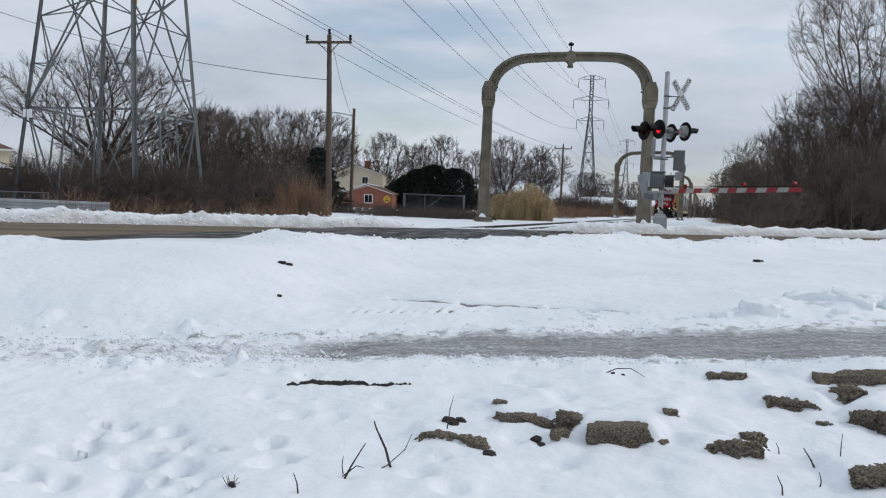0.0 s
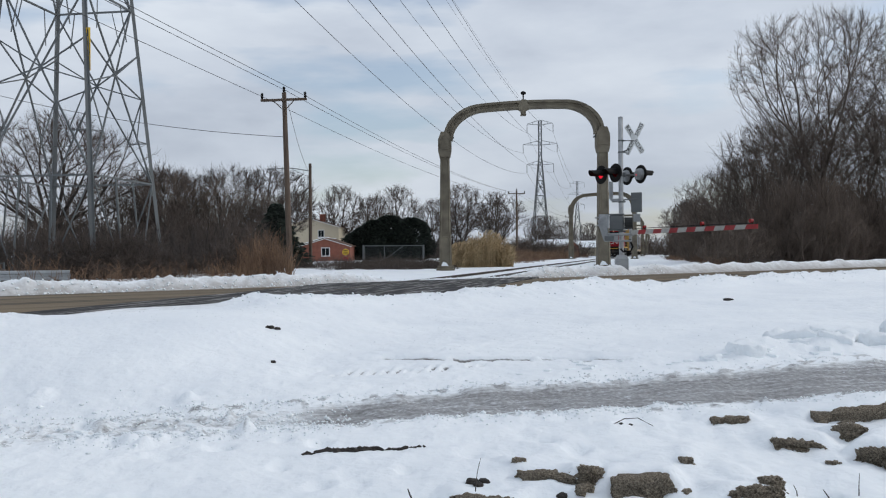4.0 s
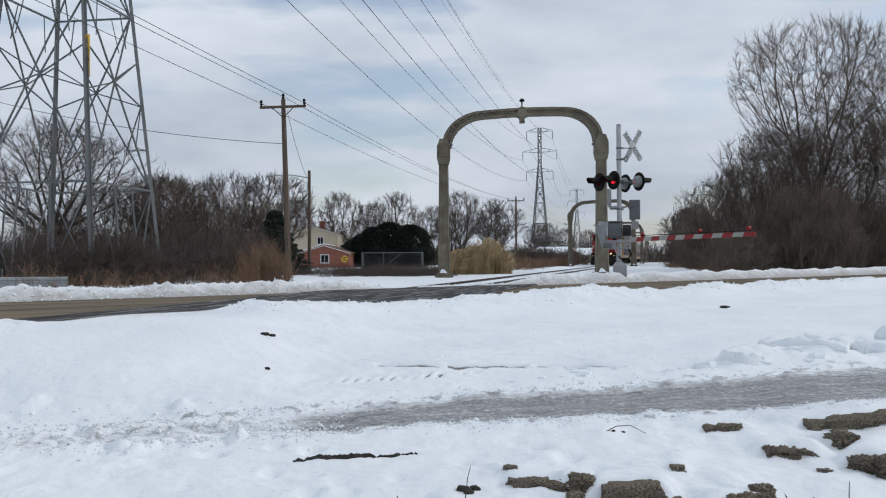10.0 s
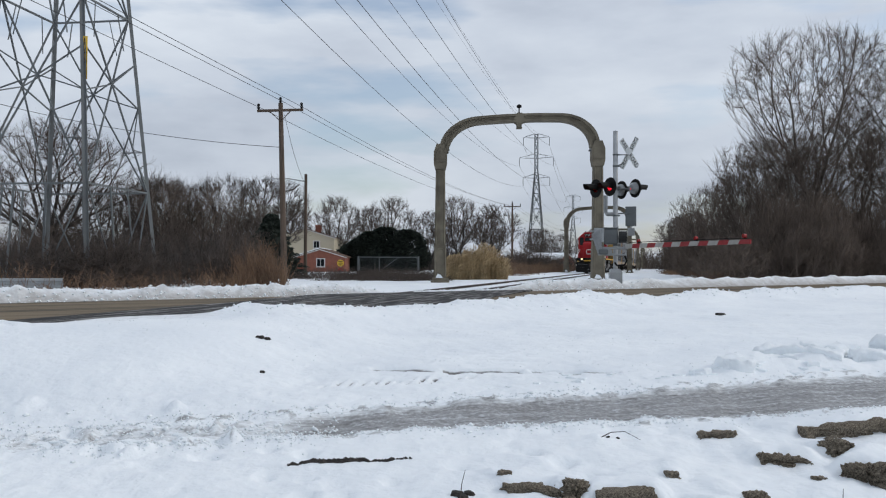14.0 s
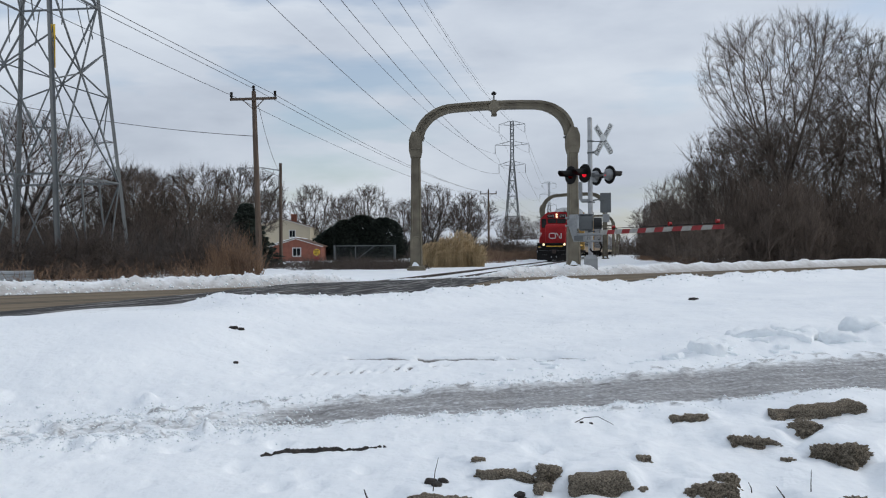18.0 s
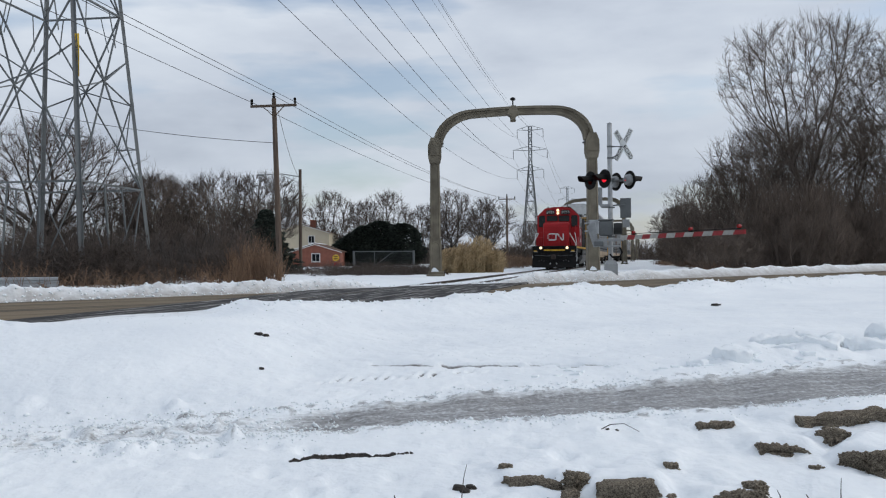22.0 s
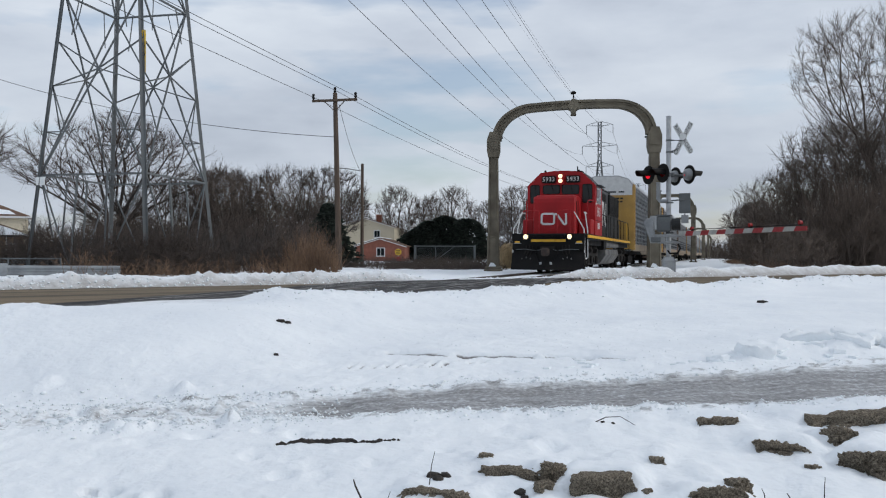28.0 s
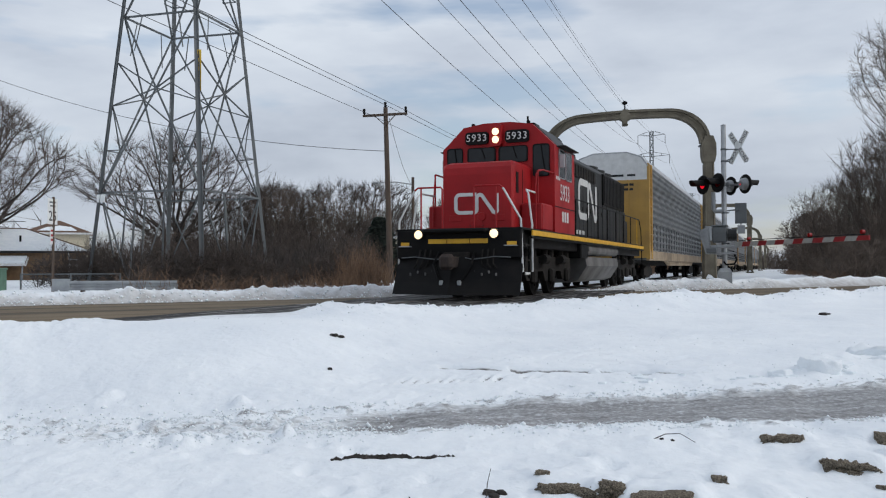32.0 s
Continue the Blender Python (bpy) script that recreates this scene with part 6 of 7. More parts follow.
for x, y, s, turn in ((6.3, 62.0, 0.9, 40), (8.3, 62.5, 1.2, 330), (5.0, 70.0, 0.86, 190), (9.4, 66.0, 1.28, 10), (11.3, 61.0, 1.1, 80), (7.0, 64.5, 0.92, 150), (5.8, 72.0, 0.80, 220), (15.6, 61.0, 1.2, 210), (14.8, 66.0, 1.4, 300),
                      (7.6, 60.5, 1.0, 70), (10.2, 60.0, 1.2, 200), (5.4, 84.0, 0.75, 20), (5.6, 96.0, 0.8, 95), (20.0, 62.0, 1.2, 170),
                      (-28.0, 51.5, 0.74, 135), (-30.5, 49.5, 0.76, 260), (-26.9, 54.5, 0.66, 15)):
    tree(SMALL, pose(x, y, -0.1, 0, 0, turn), "slender bare tree at the edge of the thicket", s)
for x, y, s, turn in ((-44.6, 118.5, 1.0, 0), (-40.8, 123.0, 0.88, 60), (-36.8, 121.0, 1.0, 130), (-32.4, 128.0, 0.85, 190), (-26.7, 122.0, 1.0, 240), (-21.6, 124.0, 0.90, 310), (-52.0, 118.0, 0.95, 20), (-30.0, 131.0, 0.8, 100), (-23.6, 133.0, 0.85, 10),
                      (5.6, 110.0, 0.66, 290), (6.8, 118.0, 0.75, 20), (6.0, 132.0, 0.75, 30), (6.4, 150.0, 0.85, 110), (-25.0, 220.0, 0.95, 80), (-20.5, 226.0, 0.85, 150), (-29.0, 232.0, 1.0, 260), (-15.0, 230.0, 0.8, 30)):
    tree(FARTREE, pose(x, y, -0.2, 0, 0, turn), "bare tree in a far row behind the houses", s, "far bare trees")


# undergrowth: whole shrubs, laid many times into one object
def triangles(builds):
    vs, fs, n = [], [], 0
    for b in builds:
        for f in b.f:
            fs.append((f[0] + n, f[1] + n, f[2] + n))
            if len(f) == 4:
                fs.append((f[0] + n, f[2] + n, f[3] + n))
        vs += b.v
        n += len(b.v)
    return np.array(vs, dtype=np.float64), np.array(fs, dtype=np.int64)


def shrub_patch(seed, nodes, stems, radius, height, tip, twigs, twig_len, twig_r, bal=0.3, up=0.35):
    """Several stems out of the ground under one ragged crown."""
    rng = random.Random(seed)
    roots = [(0.7 * radius * rng.uniform(-1, 1), 0.7 * radius * rng.uniform(-1, 1), -0.15) for _ in range(stems)]
    pts = []
    while len(pts) < nodes:
        a, t = rng.uniform(0, 6.283), rng.random()
        r = radius * math.sqrt(rng.random()) * (1 + 0.2 * math.sin(3 * a + seed))
        top = height * (1 - 0.45 * (r / radius) ** 2) * rng.uniform(0.7, 1.0)
        pts.append((r * math.cos(a), r * math.sin(a), 0.1 + top * t ** 0.8))
    pts.sort(key=lambda p: p[2])
    return triangles(grow_plant(seed, roots, False, np.array(pts), bal, tip, twigs, twig_len, twig_r, up=up))


def stem_patch(seed, count, radius, lo, hi, thick, twigs, lean=0.22, droop=0.0):
    rng = random.Random(seed)
    b = Build()
    for _ in range(count):
        a, rr = rng.uniform(0, 2 * math.pi), radius * math.sqrt(rng.random())
        p = Vector((rr * math.cos(a), rr * math.sin(a), -0.1))
        h = rng.uniform(lo, hi) * (1 - 0.35 * (rr / radius) ** 2)
        d = Vector((rng.gauss(0, lean), rng.gauss(0, lean), 1)).normalized()
        pts = [p]
        for i in range(2):
            d = (d + Vector((rng.gauss(0, 0.16), rng.gauss(0, 0.16), -1.5 * droop * i))).normalized()
            p = p + d * h / 2
            pts.append(p)
        b.tube(pts, [thick, thick * 0.75, thick * 0.35], 3, caps=False)
        for _ in range(twigs):
            i = rng.choice((0, 1, 1))
            q = pts[i].lerp(pts[i + 1], rng.random())
            dd = (d + Vector((rng.gauss(0, 0.75), rng.gauss(0, 0.75), rng.gauss(0.1, 0.4)))).normalized()
            e = q + dd * h * rng.uniform(0.14, 0.34)
            s = dd.orthogonal().normalized() * thick * 0.6
            w = dd.cross(s)
            b.add([q + s, q - s * 0.5 + w * 0.87, q - s * 0.5 - w * 0.87, e], [(0, 1, 3), (1, 2, 3), (2, 0, 3)])
    return triangles([b])


def stand(name, patches, places, mat, label, category):
    """One joined object out of many turned and scaled patches."""
    vs, fs, n = [], [], 0
    for k, (x, y, turn, sx, sz) in enumerate(places):
        v, f = patches[k % len(patches)]
        c, s = math.cos(turn), math.sin(turn)
        z = land(x, y)[0]
        w = np.empty_like(v)
        w[:, 0] = x + sx * (c * v[:, 0] - s * v[:, 1])
        w[:, 1] = y + sx * (s * v[:, 0] + c * v[:, 1])
        w[:, 2] = z + sz * v[:, 2]
        vs.append(w), fs.append(f + n)
        n += len(v)
    v, f = np.concatenate(vs), np.concatenate(fs)
    me = bpy.data.meshes.new(name)
    me.vertices.add(len(v))
    me.vertices.foreach_set("co", v.ravel())
    me.loops.add(f.size)
    me.loops.foreach_set("vertex_index", f.ravel().astype(np.int32))
    me.polygons.add(len(f))
    me.polygons.foreach_set("loop_start", np.arange(0, f.size, 3, dtype=np.int32))
    me.update(calc_edges=True)
    me.materials.append(mat)
    return tagged(new(name, me), label, category, kind="stuff")


def scatter(seed, count, spot, size=(0.8, 1.25), tall=(0.8, 1.2)):
    rng = random.Random(seed)
    out = []
    while len(out) < count:
        x, y = spot(rng)
        out.append((x, y, rng.uniform(0, 6.28), rng.uniform(*size), rng.uniform(*tall)))
    return out


def un(u, n):
    return (RU.x * u + RN.x * n, RU.y * u + RN.y * n)


BRUSH = [shrub_patch(s, 330, 9, 1.7, 4.2, 0.0058, 5, 0.85, 0.0075, 0.5, 0.45) for s in (1, 2, 3)]
WEEDS = [stem_patch(s, 130, 1.0, 0.6, 1.5, 0.010, 3, 0.3) for s in (4, 5)]
COARSE = [stem_patch(s, 42, 1.5, 1.4, 3.4, 0.030, 6, 0.3) for s in (8, 9)]
THIN = [stem_patch(s, 34, 1.2, 0.6, 1.7, 0.011, 4, 0.35) for s in (14, 15)]
VINES = [shrub_patch(s, 230, 8, 1.6, 2.0, 0.0065, 5, 0.75, 0.009, 0.15, -0.1) for s in (6, 7)]


def right_spot(rng):
    # the edge of the wood follows the railway, then the road
    y = rng.uniform(38, 66) if rng.random() < 0.6 else 38 + 130 * rng.random()
    x = 4.4 + abs(rng.gauss(0, 3.0)) + (0 if y > 72 else rng.uniform(0, 17))
    lim = (22.4 + 0.788 * x) / 0.615
    return (x, max(y, lim + rng.uniform(0, 9)))


def left_spot(u0, u1, n0, n1, edge=-0.21):
    """Scrub between the bungalow's yard and the open strip before the brick house."""
    def spot(rng):
        while True:
            x, y = un(rng.uniform(u0, u1), rng.uniform(n0, n1))
            if (0.971 * x + 0.2385 * y) / (0.971 * y - 0.2385 * x) < edge and (0.933 * x + 0.36 * y) / (0.933 * y - 0.36 * x) > -0.355:
                return x, y
    return spot


stand("thicket", BRUSH, scatter(51, 130, right_spot, (0.9, 1.5), (0.5, 1.6)), PALETHICKET, "dense brown leafless thicket beside the railway", "thicket")
stand("thicket", BRUSH, scatter(52, 36, left_spot(4, 28, 43, 62, -0.23), (0.9, 1.4), (0.4, 0.95)), TWIGDARK, "dense dark scrub behind the ploughed bank", "thicket")
stand("vine_tangle", VINES, scatter(53, 13, left_spot(-3, 16, 30.5, 37, -0.235), (0.8, 1.6), (0.3, 1.1)) + [(-27.0, 28.6, 0.4, 0.6, 1.15), (-26.5, 29.4, 2.0, 0.7, 0.8), (-28.2, 29.6, 4.0, 0.8, 0.9), (-28.9, 28.6, 1.0, 0.8, 1.0), (-29.8, 29.4, 5.0, 0.9, 0.8), (-26.0, 28.4, 3.0, 0.8, 0.9), (-25.0, 29.2, 0.9, 0.9, 0.8), (-27.6, 30.4, 2.6, 0.8, 1.3)], TWIGDARK, "tangle of dead vines and brambles round the tower's foot", "brush")
stand("dry_weeds", THIN, scatter(54, 16, left_spot(6, 19, 26.5, 33, -0.20), (0.8, 1.4), (0.3, 0.8)), RUSTGRASS, "thin stand of dry russet weeds along the verge", "weeds")
stand("dry_weeds", WEEDS, scatter(60, 6, left_spot(14.0, 18.5, 27.5, 31, -0.20), (0.8, 1.1), (1.0, 1.6)), RUSTGRASS, "tall clump of russet stems near the wooden pole", "weeds")
stand("bare_saplings", COARSE, scatter(61, 9, left_spot(-2, 17, 30, 38, -0.23), (0.7, 1.1), (0.6, 1.0)), BARK, "thin bare saplings standing in the snow", "saplings")
stand("dry_weeds", WEEDS, scatter(55, 40, lambda r: (r.uniform(-17.5, -10.6), r.uniform(43, 53)), (0.8, 1.2), (0.25, 0.65)), TWIGDARK, "low brown weeds before the fence", "weeds")
stand("dry_weeds", THIN, scatter(62, 44, lambda r: (r.uniform(-27, -15.5), r.uniform(46, 64)), (0.9, 1.5), (0.3, 0.8)), TWIGDARK, "thin brown weeds before the brick house", "weeds")
stand("dry_weeds", WEEDS, scatter(56, 36, lambda r: (r.uniform(3.2, 6.0), r.uniform(44, 130)), (0.9, 1.5), (0.3, 0.7)), RUSTGRASS, "dry weeds at the foot of the thicket", "weeds")
stand("dry_weeds", WEEDS, scatter(57, 34, lambda r: (r.uniform(-17, -9.8), r.uniform(70, 150)), (1.2, 2.2), (0.7, 1.4)), RUSTGRASS, "dry weeds along the far side of the railway", "weeds")
stand("far_woods", COARSE, scatter(58, 90, lambda r: (r.uniform(-170, 60), r.uniform(260, 380)) if r.random() < 0.7 else (r.uniform(-120, -62), r.uniform(100, 200)), (3.5, 6.0), (2.2, 3.4)), TWIGDARK, "far belt of bare woods along the horizon", "woods")
stand("far_woods", COARSE, scatter(59, 110, lambda r: (r.uniform(-52, -14), r.uniform(126, 215)), (1.6, 2.6), (0.8, 1.5)), TWIGDARK, "brown scrub between the railway and the far houses", "woods")


def reeds():
    rng = random.Random(71)
    b = Build()
    for _ in range(1500):
        x, y = rng.uniform(-1.95, 1.95), rng.gauss(0, 0.8)
        h = 0.90 * (1.75 + 0.25 * math.sin(2.1 * x + 0.6) + 0.2 * nz(x * 1.7, 3)) * (1 - 0.42 * (abs(x) / 2.0) ** 4) * rng.uniform(0.45, 1.22)
        d = Vector((rng.gauss(0.03, 0.09), rng.gauss(0, 0.09), 1)).normalized()
        p = Vector((x, y, -0.1))
        q = p + d * h
        b.tube([p, p.lerp(q, 0.55), q], [0.012, 0.010, 0.006], 3, caps=False)
        bend = Vector((rng.gauss(0.10, 0.08), rng.gauss(0, 0.08), 0.18))
        if rng.random() < 0.6:
            b.tube([q, q + bend * 0.6, q + bend * 1.2], [0.012, 0.032, 0.006], 3, caps=False)
        for _ in range(2):
            s = p.lerp(q, rng.uniform(0.3, 0.85))
            b.tube([s, s + Vector((rng.gauss(0, 0.15), rng.gauss(0, 0.15), 0.16)), s + Vector((rng.gauss(0, 0.25), rng.gauss(0, 0.25), 0.08))], [0.010, 0.010, 0.003], 3, caps=False)
    ob = part("reed_clump", b, TANGRASS, m=pose(-9.95, 50.9, -0.05, 0, 0, 13))
    return tagged(ob, "mound of tall dry tan reeds beside the arch", "reeds", kind="stuff")


reeds()


def conifer(m, height, width, label, rounded):
    """A dark evergreen of many drooping sprays round a trunk."""
    rng = random.Random(int(height * 100))
    top = thing("evergreen_tree", m, label, "evergreen tree", "evergreens")
    part("trunk", Build().tube([(0, 0, -0.1), (0, 0, height * 0.9)], [0.13, 0.03], 7), BARK, top)
    b = Build()
    for _ in range(5200):
        t = rng.random()
        prof = math.sin(math.pi * min(1, 0.12 + 0.88 * t)) ** 0.5 if rounded else (1 - t) ** 0.9
        if not rounded:
            # whorls of boughs, longest at their lower edge
            whorl = (t * 11 + rng.uniform(-0.15, 0.15)) % 1.0
            prof *= 1.15 - 0.55 * whorl
        a = rng.uniform(0, 6.283)
        rr = width / 2 * prof * (0.55 + 0.5 * math.sqrt(rng.random())) * (1 + 0.16 * math.sin(3 * a + 7 * t) + 0.1 * math.sin(7 * a + 2))
        c = Vector((rr * math.cos(a), rr * math.sin(a), 0.1 + t * height * 0.95))
        out = Vector((math.cos(a), math.sin(a), rng.uniform(0.2, 0.9) if rounded else rng.uniform(-0.5, 0.15))).normalized()
        side = out.cross(Vector((0, 0, 1))).normalized()
        l, w = rng.uniform(0.22, 0.5), rng.uniform(0.10, 0.20)
        up = side.cross(out)
        b.add([c, c + out * l * 0.5 + side * w, c + out * l, c + out * l * 0.5 - side * w, c + out * l * 0.5 + up * w * 0.7], [(0, 1, 4), (1, 2, 4), (2, 3, 4), (3, 0, 4), (0, 3, 2, 1)])
    part("crown", b, CONIFER, top, "dark needle sprays")
    return top


conifer(pose(-33.6, 108.0, -0.3), 6.3, 6.4, "dark rounded evergreen behind the fence", True)
conifer(pose(-36.9, 107.0, -0.3), 4.6, 5.2, "dark rounded evergreen behind the fence", True)
conifer(pose(-30.4, 107.2, -0.3), 5.9, 5.6, "dark rounded evergreen behind the fence", True)
conifer(pose(-35.3, 106.4, -0.3), 5.6, 4.8, "dark rounded evergreen behind the fence", True)
conifer(pose(-23.65, 50.6, -0.2), 4.35, 3.9, "dark spruce standing among bare trees", False)


# houses beyond the road
def window_unit(parent, m, w, h):
    """A window set into a wall: frame, sill and two panes."""
    win = part("window", Build().box((0, 0, 0), (w + 0.16, 0.10, h + 0.16), 0.01), WHITE, parent, "white framed window", m=m)
    for s in (-1, 1):
        part("pane", Build().box((s * w / 4, -0.055, 0), (w / 2 - 0.05, 0.02, h - 0.04), 0.004), GLASSDARK, win)
    part("sill", Build().box((0, -0.08, -h / 2 - 0.09), (w + 0.24, 0.12, 0.06), 0.01), WHITE, win)
    return win


def gable_house(name, m, width, depth, eave, ridge, wallmat, label, roofmat, courses=0.0, overhang=0.25):
    """The gable end looks down -y; local origin at the gable's left foot."""
    top = thing(name, m, label, "house", "houses beyond the road")
    t = 0.22
    gab = [(0, 0), (width, 0), (width, eave), (width / 2, ridge), (0, eave)]
    part("wall", Build().prism(gab, 0, t), wallmat, top)
    part("wall", Build().prism(gab, depth - t, depth), wallmat, top)
    for x in (0, width - t):
        part("wall", Build().box((x + t / 2, depth / 2, eave / 2), (t, depth - 2 * t, eave)), wallmat, top)
    sl = (ridge - eave) / (width / 2)
    for s in (-1, 1):
        x0, x1 = (-overhang, width / 2) if s < 0 else (width / 2, width + overhang)
        zf = lambda x: ridge - abs(x - width / 2) * sl
        slab = [(x0, zf(x0)), (x1, zf(x1)), (x1, zf(x1) + 0.10), (x0, zf(x0) + 0.10)]
        part("roof_slope", Build().prism(slab, -overhang, depth + overhang), roofmat, top)
        if roofmat is not SHINGLE or s < 0:
            cap = [(x0 + 0.03, zf(x0 + 0.03) + 0.104), (x1, zf(x1) + 0.104), (x1, zf(x1) + 0.20), (x0 + 0.03, zf(x0 + 0.03) + 0.19)]
            part("roof_snow", Build().prism(cap, -overhang + 0.04, depth + overhang - 0.04), SNOWCAP, top, "snow lying on the roof")
        fas = [(x0, zf(x0) - 0.10), (x1, zf(x1) - 0.10), (x1, zf(x1) - 0.002), (x0, zf(x0) - 0.002)]
        part("bargeboard", Build().prism(fas, -overhang - 0.03, -overhang), WHITE, top)
    if courses:
        z = courses
        while z < ridge - 0.3:
            x0 = 0.0 if z < eave else (z - eave) / sl
            part("siding_course", Build().box((width / 2, -0.012, z), (width - 2 * x0 - 0.06, 0.02, 0.02)), wallmat, top)
            z += courses
    return top


brick_house = gable_house("brick_house", pose(-42.1, 97.4, -0.5, 0, 0, 13.6), 6.25, 11, 2.3, 3.25, BRICKRED, "small red-brick house with snow on its roof", SHINGLE)
window_unit(brick_house, pose(3.2, -0.01, 1.55), 0.95, 0.95)
cream_house = gable_house("cream_house", pose(-50.9, 110.7, -0.5, 0, 0, 13.6), 8.4, 12, 5.2, 6.45, CREAM, "two-storey house with cream siding and a brick chimney", SHINGLE, 0.45)
window_unit(cream_house, pose(5.9, -0.01, 4.2), 0.8, 0.95)
chim = part("chimney", Build().box((5.6, 4.0, 6.3), (0.8, 0.8, 1.6), 0.03).box((5.6, 4.0, 7.1), (0.92, 0.92, 0.14), 0.02), BRICKRED, cream_house, "red brick chimney")
for (x, y, w, e, r, wm, lab) in ((-18.6, 196.0, 9, 2.4, 4.0, BRICKRED, "low red house far along the railway"), (-9.8, 205.0, 12, 2.2, 3.8, CREAM, "low pale house far along the railway"), (-31.0, 190.0, 7, 2.2, 3.7, CREAM, "small pale house far behind the scrub")):
    h = gable_house("far_house", pose(x, y, -0.3, 0, 0, 70), w, 9, e, r, wm, lab, ALU)
    window_unit(h, pose(w * 0.5, -0.01, 1.4), 1.0, 1.0)


def bungalow():
    """Long tan-brick house with its snowy roof slope towards the road."""
    m = pose(-55.6, 40.2, -0.55, 0, 0, 44)
    top = thing("brick_bungalow", m, "tan-brick bungalow with a deep snow-covered roof", "house", "houses beyond the road")
    W, D, eave, ridge = 12.0, 7.0, 2.65, 4.20
    part("wall", Build().box((W / 2, 0.12, eave / 2), (W, 0.24, eave)), BRICKTAN, top)
    part("wall", Build().box((W / 2, D - 0.12, eave / 2), (W, 0.24, eave)), BRICKTAN, top)
    for x in (0, W - 0.24):
        part("wall", Build().box((x + 0.12, D / 2, eave / 2), (0.24, D - 0.48, eave)), BRICKTAN, top)
    o, zr, ins = 0.45, ridge, 4.2

    def hip(grow, lift):
        a, b, c, d = (-o + grow, -o + grow, eave - 0.22 + lift), (W + o - grow, -o + grow, eave - 0.22 + lift), (W + o - grow, D + o - grow, eave - 0.22 + lift), (-o + grow, D + o - grow, eave - 0.22 + lift)
        e, f = (ins, D / 2, zr + lift), (W - ins, D / 2, zr + lift)
        return [a, b, c, d, e, f]
    hull = [(0, 1, 5, 4), (1, 2, 5), (2, 3, 4, 5), (3, 0, 4), (3, 2, 1, 0)]
    part("roof", Build().add(hip(0.0, 0.0), hull), SHINGLE, top, "brown shingled hip roof")
    part("roof_snow", Build().add(hip(0.06, 0.16), hull), SNOWCAP, top, "thick snow on the roof")
    part("ridge_cap", Build().beam((ins, D / 2, zr + 0.17), (W - ins, D / 2, zr + 0.17), 0.16, 0.08).beam((W - ins, D / 2, zr + 0.17), (W - 0.1, 0.1, eave + 0.20), 0.10, 0.06), SHINGLE, top, "bare brown ridge tiles")
    part("gutter", Build().box((W / 2, -0.48, eave - 0.16), (W + 0.5, 0.10, 0.12), 0.02), HOODGREY, top)
    part("downpipe", Build().tube([(W - 1.1, -0.30, eave - 0.2), (W - 1.1, -0.06, eave - 0.5), (W - 1.1, -0.06, 0.1)], 0.04, 6), WHITE, top)
    window_unit(top, pose(W - 0.8, -0.01, 1.55), 0.42, 0.75)
    part("vent_pipe", Build().tube([(7.6, 1.2, 3.0), (7.6, 1.2, 3.75)], 0.07, 8), BLACK, top)
    part("roof_antenna", Build().tube([(7.0, D / 2, ridge), (7.0, D / 2, ridge + 0.8)], 0.03, 5).tube([(6.2, D / 2, ridge + 0.7), (7.8, D / 2, ridge + 0.7)], 0.025, 5), BLACK, top)
    # porch roof on posts
    part("porch_roof", Build().prism([(-3.0, 1.52), (-0.2, 2.02), (-0.2, 2.12), (-3.0, 1.62)], 3.4, 8.2, axis="x"), SHINGLE, top)
    part("porch_fascia", Build().prism([(-3.02, 1.46), (-0.2, 1.96), (-0.2, 2.14), (-3.02, 1.64)], 8.2, 8.26, axis="x").box((5.8, -3.03, 1.55), (4.9, 0.04, 0.14)), WHITE, top, "white fascia board")
    part("porch_snow", Build().prism([(-2.95, 1.634), (-0.25, 2.115), (-0.25, 2.24), (-2.95, 1.76)], 3.45, 8.15, axis="x"), SNOWCAP, top, "snow on the porch roof")
    for x in (3.7, 5.9, 8.0):
        part("porch_post", Build().box((x, -2.75, 0.85), (0.10, 0.10, 1.7), 0.01), GALV, top)
    back = thing("hip_roof_house", pose(-67.9, 62.0, -0.3, 0, 0, 44), "house with a brown shingled hip roof", "house", "houses beyond the road")
    part("wall", Build().box((3, 3, 2.3), (6, 6, 4.6)), CREAM, back)
    part("roof", Build().add([(-0.4, -0.4, 4.6), (6.4, -0.4, 4.6), (6.4, 6.4, 4.6), (-0.4, 6.4, 4.6), (2.8, 3, 6.0), (3.2, 3, 6.0)], hull), SHINGLE, back, "brown shingles with snow patches")
    part("fascia", Build().box((3, -0.42, 4.56), (6.9, 0.05, 0.18)), WHITE, back)
    part("roof_snow", Build().add([(1.2, 0.1, 4.85), (4.9, 0.1, 4.85), (4.3, 1.1, 5.27), (3.2, 1.5, 5.44), (2.0, 1.0, 5.23)], [(0, 1, 2, 3, 4)]), SNOWCAP, back, "thin patch of snow")


bungalow()


